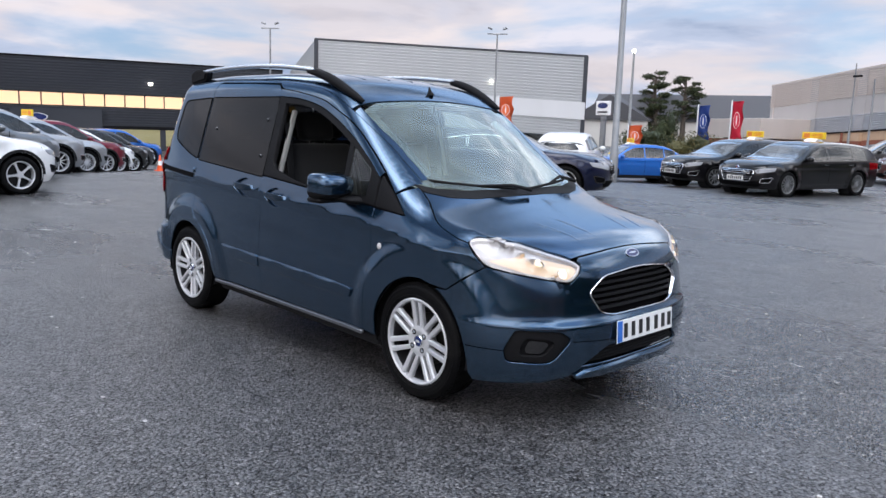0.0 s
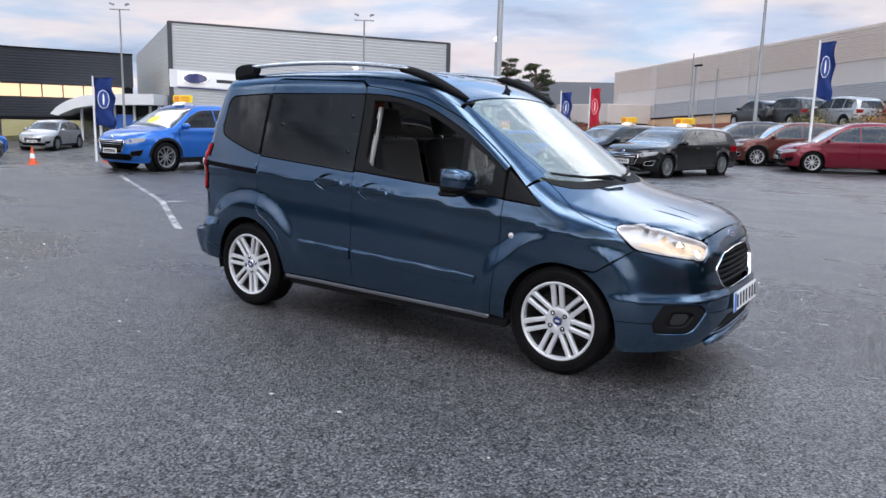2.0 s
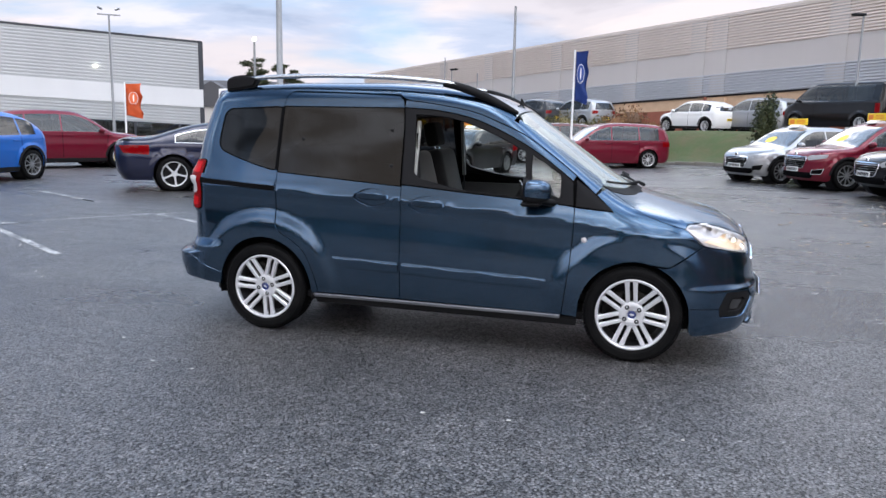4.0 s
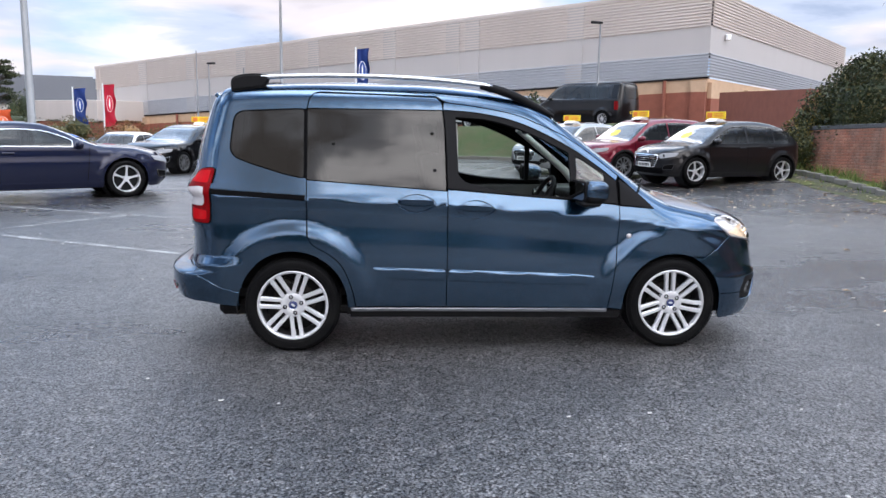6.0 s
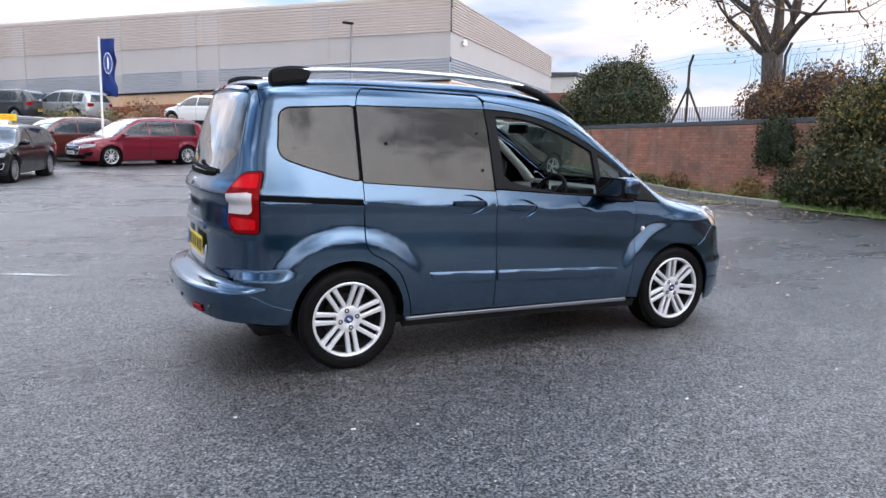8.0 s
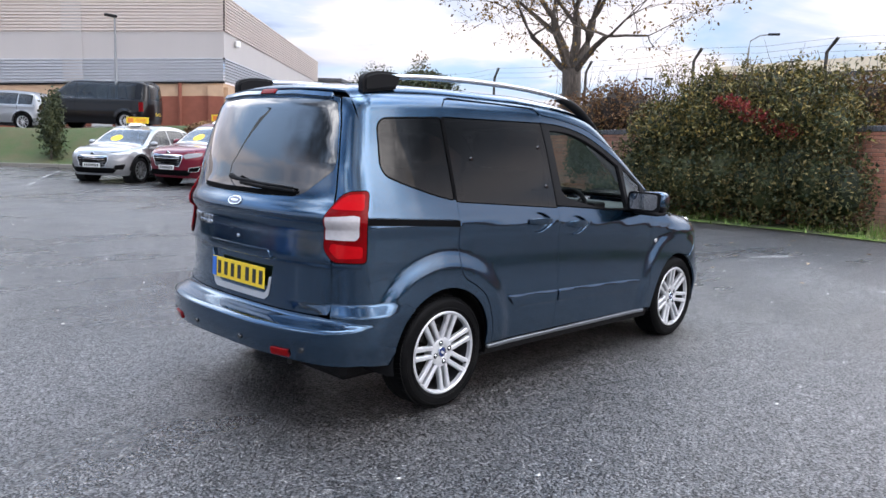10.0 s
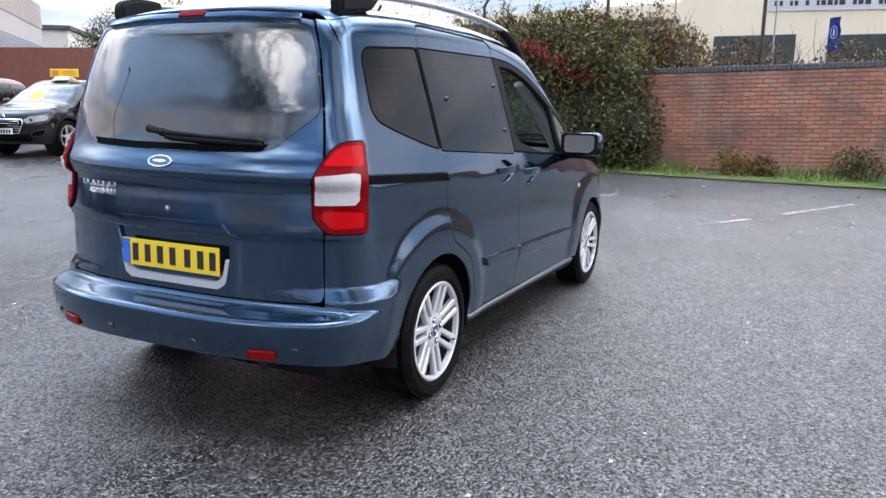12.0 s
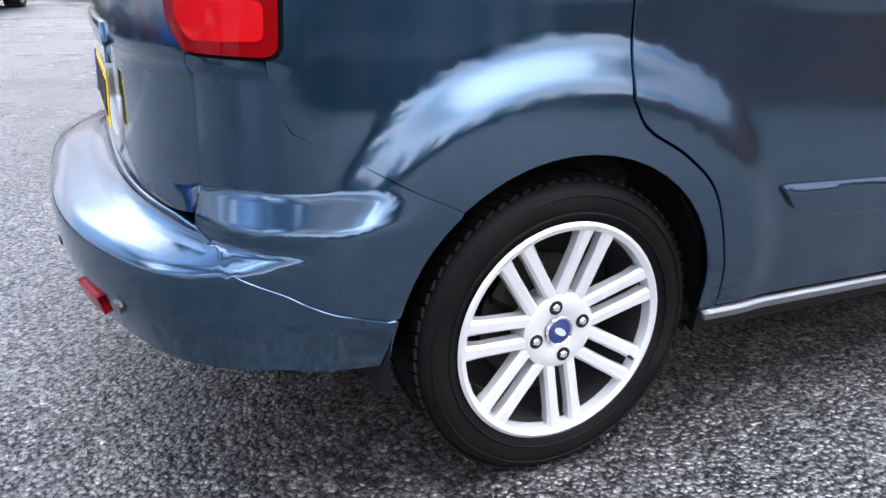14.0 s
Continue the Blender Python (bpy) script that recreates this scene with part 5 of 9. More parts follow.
    for y0, y1, dx in ((-0.08, -0.60, 0.0), (0.50, 0.02, 0.0)):
        arm = new("wiper")
        arm.parent = van
        pth = []
        for i in range(9):
            y = y0 + (y1 - y0) * i / 8
            x = 1.225 - 0.30 * (abs(y) / 0.75) ** 2.2 - 0.018 * math.sin(math.pi * i / 8)
            pth.append((x, y, float(VAN.place([(x, y)], "top")[0, 2]) + 0.020))
        part("wiper_blade", tube(pth, 0.006, 6, 1.4), "rough_black", arm)
        a = pth[0]
        part("wiper_arm", tube([(a[0] + 0.05, a[1] + 0.06, a[2] - 0.006), (a[0] + 0.015, a[1] - 0.06, a[2] + 0.022), pth[4]], [0.013, 0.010, 0.007], 6), "rough_black", arm)

    # ---------- nose ----------
    arch_edge = surface_pts("side", [(1.45, 0.607)] + arch(ARCH_F, 66, 2, 8) + [(1.583, 0.22), (1.60, 0.185)], "front")
    lamp_low = [(-0.885, 0.742), (-0.66, 0.702), (-0.495, 0.672), (-0.440, 0.716), (-0.422, 0.757), (-0.44, 0.779)]
    grille_uv = rounded([(-0.395, 0.625), (-0.29, 0.700), (-0.06, 0.718), (0.06, 0.718), (0.29, 0.700), (0.395, 0.625), (0.32, 0.522), (0.24, 0.504), (-0.24, 0.504), (-0.32, 0.522)], 0.03)
    low_uv = rounded([(-0.43, 0.272), (-0.30, 0.352), (-0.27, 0.362), (0.27, 0.362), (0.30, 0.352), (0.43, 0.272)], 0.012)
    fog_uv = rounded([(-0.790, 0.365), (-0.742, 0.457), (-0.548, 0.452), (-0.496, 0.412), (-0.575, 0.315), (-0.618, 0.305), (-0.775, 0.310)], 0.02)
    fog_uv = (fog_uv - fog_uv.mean(0)) * (1.02, 1.08) + fog_uv.mean(0)
    fog_r = fog_uv * (-1, 1)
    half = [tuple(p) for p in arch_edge] + [(-0.80, 0.190), (-0.60, 0.200), (-0.455, 0.232), (-0.42, 0.205), (-0.2, 0.205), (0.0, 0.205)]
    top_half = [(0.0, 0.813), (-0.15, 0.810), (-0.3, 0.801), (-0.43, 0.790)] + lamp_low[::-1] + [(-0.95, 0.700)]
    h = np.array(half + top_half)
    full = np.vstack([h[:len(half)], (h[:len(half) - 1] * (-1, 1))[::-1], (h[len(half) + 1:] * (-1, 1))[::-1], h[len(half):]])
    fb = panel("front_bumper", VAN, full, "front", "van_paint", van, "body coloured nose and front bumper", holes=[grille_uv, low_uv, fog_uv, fog_r], step=0.016)
    panel("bumper_backing", VAN, [(-0.97, 0.20), (0.97, 0.20), (0.97, 0.66), (0.5, 0.66), (0.40, 0.78), (-0.40, 0.78), (-0.5, 0.66), (-0.97, 0.66)], "front", "seam_black", fb, off=-0.06, step=0.06, **dark)
    gr = panel("grille", VAN, grille_uv, "front", "seam_black", van, "black slatted grille with a chrome surround", off=-0.045, lip=0.0, step=0.05)
    inner = shrink(resample(grille_uv, 0.02), 0.0042)
    panel("grille_surround", VAN, grille_uv, "front", "chrome", gr, "chrome surround", holes=[inner], off=0.006, lip=0.02, gap=0.0, step=0.02)
    for z in (0.540, 0.570, 0.600, 0.630, 0.660, 0.690):
        wd = float(np.interp(z, [0.50, 0.54, 0.625, 0.69, 0.72], [0.23, 0.325, 0.38, 0.28, 0.1]))
        panel("grille_slat", VAN, [(-wd, z - 0.004), (wd, z - 0.004), (wd, z + 0.009), (-wd, z + 0.009)], "front", "trim_black", gr, off=-0.010, lip=0.028, gap=0, step=0.04)
    lg = panel("lower_grille", VAN, low_uv, "front", "seam_black", fb, off=-0.04, lip=0.0, step=0.05)
    for z in (0.287, 0.305, 0.323, 0.341):
        wd = float(np.interp(z, [0.27, 0.36], [0.41, 0.27]))
        panel("grille_slat", VAN, [(-wd, z - 0.003), (wd, z - 0.003), (wd, z + 0.005), (-wd, z + 0.005)], "front", "trim_black", fb, off=-0.012, lip=0.02, gap=0, step=0.04)
    lip_uv = [(-0.455, 0.220), (-0.40, 0.252), (0.0, 0.264), (0.40, 0.252), (0.455, 0.220), (0.30, 0.213), (-0.30, 0.213)]
    panel("bumper_lip", VAN, lip_uv, "front", "van_paint", fb, "body coloured lip under the lower grille", off=0.022, lip=0.05, step=0.04)
    for f in (fog_uv, fog_r):
        fg = panel("fog_surround", VAN, f, "front", "trim_black", fb, "black fog lamp surround", off=-0.030, lip=0.0, gap=-0.004, step=0.03)
        c = f.mean(0)
        core = (f - c) * (0.52, 0.55) + c
        panel("fog_rim", VAN, shrink(resample(f, 0.02), 0.004), "front", "trim_black", fb, holes=[core], off=-0.010, lip=0.03, gap=0, step=0.02)
        panel("fog_lamp", VAN, (f - c) * (0.35, 0.4) + c, "front", "gloss_black", fb, off=-0.022, lip=0.0, gap=0, step=0.03)
    seam_l = [(-0.965, 0.366), (-0.79, 0.362), (-0.79, 0.358), (-0.965, 0.362)]
    for sg in (-1, 1):
        panel("bumper_seam", VAN, np.array(seam_l) * (-sg, 1), "front", "seam_black", fb, off=0.001, lip=0.0, gap=0, step=0.04)
        panel("bumper_seam", VAN, np.array([(-0.49, 0.408), (-0.235, 0.392), (-0.235, 0.388), (-0.49, 0.404)]) * (-sg, 1), "front", "seam_black", fb, off=0.001, lip=0.0, gap=0, step=0.04)
        c = VAN.place([(-0.46 * sg, 0.44)], "front")[0]
        panel("tow_cover", VAN, [(-0.46 * sg + 0.030 * math.cos(a), 0.435 + 0.030 * math.sin(a)) for a in np.linspace(0, 2 * math.pi, 24)[:-1]], "front", "van_paint", fb, off=0.002, lip=0.004, gap=0, step=0.03) if sg == 1 else None
    px = float(VAN.place([(0.0, 0.425)], "front")[0, 0])
    number_plate(van, "plate_white", "plate_black", "plate_band", Matrix.Translation((px + 0.010, 0.0, 0.424)) @ Matrix.Rotation(radians(-4), 4, "Y") @ Matrix.Rotation(math.pi / 2, 4, "Z") @ Matrix.Rotation(math.pi / 2, 4, "X"))
    b = VAN.place([(0.0, 0.780)], "front")[0]
    nb = VAN.grad(np.array([b]))[0]

    def oval_badge(parent, p, n, w, hgt):
        m = Matrix.Translation(Vector(p)) @ Vector(n).to_track_quat("Z", "Y").to_matrix().to_4x4()
        el = [(w * math.cos(a), hgt * math.sin(a)) for a in np.linspace(0, 2 * math.pi, 33)[:-1]]
        bd = part("badge", prism(el, -0.004, 0.005, m), "chrome", parent, "plain oval badge", smooth=40)
        part("badge_field", prism([(x * 0.88, y * 0.82) for x, y in el], 0.004, 0.0062, m), "badge_blue", bd, smooth=40)
        part("badge_bar", prism([(x * 0.55, y * 0.22) for x, y in el], 0.005, 0.0072, m), "chrome", bd)
    oval_badge(hood, b, nb, 0.058, 0.024)

    # ---------- tail ----------
    seam_r = [(-0.645, 1.612), (-0.664, 1.50), (-0.670, 1.30), (-0.668, 1.17), (-0.660, 1.0), (-0.660, 0.80), (-0.660, 0.585), (-0.648, 0.562), (-0.60, 0.555), (-0.40, 0.553), (0.0, 0.552)]
    top_r = [(0.0, 1.655), (-0.3, 1.650), (-0.52, 1.635), (-0.645, 1.612)]
    h = np.array(seam_r)
    t = np.array(top_r)
    full = np.vstack([h, (h[:-1] * (-1, 1))[::-1], (t[:-1] * (-1, 1))[::-1][:0], (t[1:-1] * (-1, 1))[::-1], t[:-1]])
    w_half = [(0.0, 1.616), (-0.3, 1.610), (-0.55, 1.606), (-0.632, 1.592), (-0.655, 1.50), (-0.664, 1.32), (-0.655, 1.262), (-0.50, 1.142), (-0.43, 1.122), (-0.2, 1.115), (0.0, 1.113)]
    wh = np.array(w_half)
    rwin = rounded(np.vstack([wh, (wh[1:-1] * (-1, 1))[::-1]]), 0.02)
    recess = rounded([(-0.318, 0.800), (-0.285, 0.838), (0.285, 0.838), (0.318, 0.800), (0.275, 0.600), (0.24, 0.580), (-0.24, 0.580), (-0.275, 0.600)], 0.02)
    tg = panel("tailgate", VAN, full, "rear", "van_paint", van, "closed tailgate with a dark rear window", holes=[rwin, recess], step=0.03)
    panel("rear_window", VAN, rwin, "rear", "rear_glass", tg, "dark tinted rear window mirroring clouds", off=-0.002, lip=0.008, step=0.06)
    panel("plate_recess", VAN, recess, "rear", "van_paint", tg, off=-0.016, lip=0.0, gap=-0.022, step=0.04)
    panel("plate_brow", VAN, rounded([(-0.315, 0.800), (-0.285, 0.842), (0.285, 0.842), (0.315, 0.800)], 0.012), "rear", "van_paint", tg, "body coloured brow over the plate", off=0.009, lip=0.025, gap=0, step=0.03)
    # flat lip in pale alloy, its colour replacing the sky an upturned edge would mirror
    panel("plate_trim", VAN, [(-0.285, 0.640), (-0.272, 0.598), (-0.24, 0.578), (0.24, 0.578), (0.272, 0.598), (0.285, 0.640), (0.290, 0.69), (0.282, 0.70), (0.268, 0.64), (0.250, 0.616), (0.22, 0.606), (-0.22, 0.606), (-0.250, 0.616), (-0.268, 0.64), (-0.282, 0.70), (-0.290, 0.69)], "rear", "alloy", tg, "lip below the number plate, coloured pale for its sky reflection", off=0.004, lip=0.03, gap=0, step=0.03)
    panel("glass_border", VAN, [(-0.44, 1.124), (-0.2, 1.117), (0.2, 1.117), (0.44, 1.124), (0.47, 1.150), (0.2, 1.142), (-0.2, 1.142), (-0.47, 1.150)], "rear", "seam_black", tg, "black border along the foot of the glass", off=0.0005, lip=0.0, gap=0, step=0.04)
    px = float(VAN.place([(0.0, 0.70)], "rear")[0, 0])
    number_plate(van, "plate_yellow", "plate_black", "plate_band", Matrix.Translation((px - 0.012, 0, 0.690)) @ Matrix.Rotation(radians(2), 4, "Y") @ Matrix.Rotation(-math.pi / 2, 4, "Z") @ Matrix.Rotation(math.pi / 2, 4, "X"))
    b = VAN.place([(0.02, 1.070)], "rear")[0]
    oval_badge(tg, b, VAN.grad(np.array([b]))[0], 0.062, 0.026)
    lk = VAN.place([(0.0, 0.885)], "rear")[0]
    part("tailgate_lock", lathe([(0.0, -0.006), (0.010, -0.004), (0.011, 0.006)], 14, "x", tuple(lk)), "chrome", tg)
    # name bars
    for u0, u1, z in ((0.57, 0.305, 0.957), (0.48, 0.305, 0.927)):
        n = 7
        for i in range(n):
            a = u0 + (u1 - u0) * (i + 0.06) / n
            c2 = u0 + (u1 - u0) * (i + 0.86) / n
            panel("name_bar", VAN, [(a, z - 0.011), (c2, z - 0.011), (c2, z + 0.011), (a, z + 0.011)], "rear", "chrome", tg, off=0.004, lip=0.006, gap=0.0, step=0.04)
    # third brake light and spoiler edge
    panel("spoiler", VAN, np.vstack([[(-0.60, 1.628), (-0.3, 1.642), (0.3, 1.642), (0.60, 1.628), (0.59, 1.606), (0.3, 1.622), (-0.3, 1.622), (-0.59, 1.606)]]), "rear", "van_paint", tg, "body coloured lip above the rear window", off=0.016, lip=0.03, step=0.04)
    panel("brake_light", VAN, [(-0.085, 1.624), (0.085, 1.624), (0.080, 1.646), (-0.080, 1.646)], "rear", "red_lens", tg, "red high brake light", off=0.022, lip=0.02, step=0.03)
    wip = new("rear_wiper")
    wip.parent = van
    pts = [VAN.place([(u, z)], "rear")[0] + VAN.grad(VAN.place([(u, z)], "rear"))[0] * o for u, z, o in ((0.10, 1.188, 0.030), (0.02, 1.176, 0.040), (-0.20, 1.166, 0.032), (-0.44, 1.160, 0.018))]
    part("wiper_arm", tube(pts, [0.016, 0.011, 0.007, 0.005], 10, 1.0), "rough_black", wip, smooth=50)
    pts = [VAN.place([(u, z)], "rear")[0] + VAN.grad(VAN.place([(u, z)], "rear"))[0] * 0.012 for u, z in ((0.02, 1.160), (-0.20, 1.152), (-0.45, 1.146))]
    part("wiper_blade", tube(pts, 0.008, 8, 1.0), "rough_black", wip, smooth=50)
    # bumper
    arch_b = surface_pts("side", arch(ARCH_R, 167, 181, 4) + [(-1.585, 0.295)], "rear")
    b_seam = [(-0.951, 0.386), (-0.846, 0.444), (-0.769, 0.500), (-0.718, 0.524), (-0.665, 0.542)]
    half = [tuple(p) for p in arch_b] + [(-0.80, 0.322), (-0.62, 0.338), (-0.42, 0.350), (-0.2, 0.354), (0.0, 0.355)]
    top_half = [(0.0, 0.546), (-0.4, 0.547), (-0.60, 0.548)] + b_seam[::-1]
    h, t = np.array(half), np.array(top_half)
    full = np.vstack([h, (h[:-1] * (-1, 1))[::-1], (t[1:] * (-1, 1))[::-1], t])
    rb = panel("rear_bumper", VAN, full, "rear", "van_paint", van, "body coloured rear bumper", off=0.004, lip=0.03, gap=-0.001, step=0.0105)
    q_seam = [(-0.668, 0.818), (-0.790, 0.816), (-0.797, 0.755), (-0.822, 0.708)] + [tuple(p) for p in surface_pts("side", [(-1.70, 0.687), (-1.637, 0.654), (-1.55, 0.606), (-1.474, 0.570)], "rear")]
    arch_c = surface_pts("side", arch(ARCH_R, 132, 166, 6), "rear")
    corner = q_seam + [tuple(p) for p in arch_c] + [(u, z + 0.004) for u, z in b_seam] 
    for flip in (False, True):
        panel("bumper_corner", VAN, corner, "rear", "van_paint", rb, flip=flip, step=0.012, gap=-0.003)
    for u in (-0.455, 0.455):
        panel("reflector", VAN, [(u - 0.048, 0.362), (u + 0.048, 0.362), (u + 0.046, 0.396), (u - 0.046, 0.396)], "rear", "red_reflector", rb, "red bumper reflector", off=0.014, lip=0.012, gap=0, step=0.03)
    for u in (-0.56, -0.20, 0.20, 0.56):
        panel("parking_sensor", VAN, [(u + 0.013 * math.cos(a), 0.400 + 0.013 * math.sin(a)) for a in np.linspace(0, 2 * math.pi, 17)[:-1]], "rear", "gloss_black", rb, off=0.011, lip=0.008, gap=0, step=0.03)
    panel("rear_backing", VAN, [(-0.80, 0.33), (0.80, 0.33), (0.80, 0.52), (0.66, 0.55), (0.66, 1.10), (-0.66, 1.10), (-0.66, 0.55), (-0.80, 0.52)], "rear", "seam_black", tg, off=-0.045, step=0.07, **dark)
    part("underbody", box((0.0, 0, 0.235), (3.5, 1.25, 0.10), 0.03), "rough_black", van)
    part("floor_pan", box((0.0, 0, 0.262), (1.96, 1.58, 0.05), 0.01), "rough_black", van)
    part("exhaust", tube([(-1.4, -0.35, 0.26), (-1.7, -0.4, 0.28), (-1.93, -0.42, 0.29)], [0.06, 0.04, 0.022], 14), "disc", van, smooth=50)
    cabin(van)
    return van


def seat(parent, x, y, w=0.50):
    st = new("seat")
    st.parent = parent
    part("seat_base", box((x, y, 0.60), (0.50, w, 0.20), 0.06, seg=3), "seat_cloth", st, smooth=50)
    m = Matrix.Translation((x - 0.24, y, 0.66)) @ Matrix.Rotation(radians(-14), 4, "Y")
    part("backrest", box((0, 0, 0.28), (0.16, w, 0.64), 0.06, m, 3), "seat_cloth", st, smooth=50)
    part("headrest", box((0.0, 0, 0.72), (0.10, w * 0.52, 0.19), 0.04, m, 3), "seat_cloth", st, smooth=50)
    part("headrest_post", tube([m @ Vector((0, -0.06, 0.56)), m @ Vector((0, -0.06, 0.68))], 0.006, 6), "chrome", st)
    part("headrest_post", tube([m @ Vector((0, 0.06, 0.56)), m @ Vector((0, 0.06, 0.68))], 0.006, 6), "chrome", st)


def cabin(van):
    """What shows through the open door window and the windscreen."""
    part("cabin_floor", box((-0.3, 0, 0.36), (2.9, 1.40, 0.05)), "rough_black", van)
    for y in (-0.36, 0.36):
        seat(van, 0.05, y)
    for y in (-0.42, 0.0, 0.42):
        seat(van, -0.85, y, 0.40)
    bm = bmesh.new()
    prof = [(0.62, 0.62), (0.60, 0.90), (0.66, 0.955), (0.80, 0.975), (1.05, 0.985), (1.16, 0.99), (1.16, 0.60)]
    add_prism(bm, prof, -0.70, 0.70, Matrix.Rotation(math.pi / 2, 4, "X"))
    bmesh.ops.bevel(bm, geom=bm.edges[:], offset=0.015, segments=2, affect="EDGES")
    dash = part("dashboard", bm, "dash_plastic", van, "grey moulded dashboard", smooth=40)
    part("instrument_hood", box((0.66, -0.36, 0.985), (0.16, 0.34, 0.06), 0.025, seg=3), "rough_black", dash, smooth=50)
    part("screen", box((0.60, -0.02, 0.985), (0.03, 0.22, 0.13), 0.01, seg=2), "gloss_black", dash, smooth=50)
    part("glovebox", box((0.597, 0.36, 0.76), (0.012, 0.36, 0.16), 0.005), "rough_black", dash)
    for y in (-0.60, -0.13, 0.10, 0.60):
        part("air_vent", lathe([(0.0, 0.0), (0.03, 0.0), (0.038, -0.008), (0.038, 0.02)], 20, "x", (0.60, y, 0.90)), "gloss_black", dash)
    sw = new("steering_wheel")
    sw.parent = van
    m = Matrix.Translation((0.44, -0.36, 0.93)) @ Matrix.Rotation(radians(-64), 4, "Y")
    ring = [m @ Vector((0.185 * math.cos(a), 0.185 * math.sin(a), 0)) for a in np.linspace(0, 2 * math.pi, 41)]
    part("wheel_rim", tube(ring, 0.016, 10), "rough_black", sw, smooth=60)
    part("wheel_hub", box((0, 0, -0.005), (0.15, 0.16, 0.045), 0.02, m, 2), "rough_black", sw, smooth=50)
    for a in (0, 2.3, -2.3):
        part("spoke", tube([m @ Vector((0.05 * math.cos(a + 1.57), 0.05 * math.sin(a + 1.57), 0)), m @ Vector((0.18 * math.cos(a + 1.57), 0.18 * math.sin(a + 1.57), 0))], 0.018, 8, 0.5), "grey_plastic", sw, smooth=60)
    part("column", tube([m @ Vector((0, 0, -0.02)), m @ Vector((0, 0, -0.26))], 0.035, 12), "rough_black", sw, smooth=60)
    part("inner_mirror", box((0.40, 0.0, 1.425), (0.03, 0.24, 0.065), 0.012, seg=2), "rough_black", van, smooth=50)
    for s in (-1, 1):
        part("door_card", box((0.30, s * 0.785, 0.66), (1.05, 0.03, 0.60), 0.02, seg=2), "grey_plastic", van, smooth=50)
        part("pillar_trim", box((0, 0, 0), (0.028, 0.03, 0.46), 0.010, Matrix.Translation((-0.200, s * 0.685, 1.24)) @ Matrix.Rotation(radians(16 * s), 4, "X"), 2), "light_trim", van, "pale pillar trim with the belt", smooth=50)
        part("seat_belt", tube([(-0.20, s * 0.672, 1.38), (-0.18, s * 0.66, 1.0), (-0.17, s * 0.64, 0.66)], 0.024, 6, 0.12, (1, 0, 0)), "rough_black", van)
        part("sun_visor", box((0.36, s * 0.33, 1.505), (0.16, 0.38, 0.018), 0.008, Matrix.Translation((0, 0, 0))), "light_trim", van)
        path = [(0.44, s * 0.565, 1.42), (0.64, s * 0.615, 1.27), (0.86, s * 0.655, 1.09), (0.96, s * 0.675, 0.99)]
        part("pillar_lining", tube(path, [0.040, 0.046, 0.052, 0.060], 12, 0.55), "pale_lining", van, smooth=60)
    bm = bmesh.new()
    rows = []
    for x in np.linspace(-1.62, 0.36, 18):
        zc = float(VAN.top(x)) - 0.055
        rows.append([bm.verts.new((x, y, zc - 0.08 * (abs(y) / 0.6) ** 4)) for y in np.linspace(-0.60, 0.60, 13)])
    for A, B in zip(rows, rows[1:]):
        for i in range(12):
            bm.faces.new((A[i], A[i + 1], B[i + 1], B[i]))
    part("headlining", bm, "headlining", van, smooth=60)


the_van = build_van()

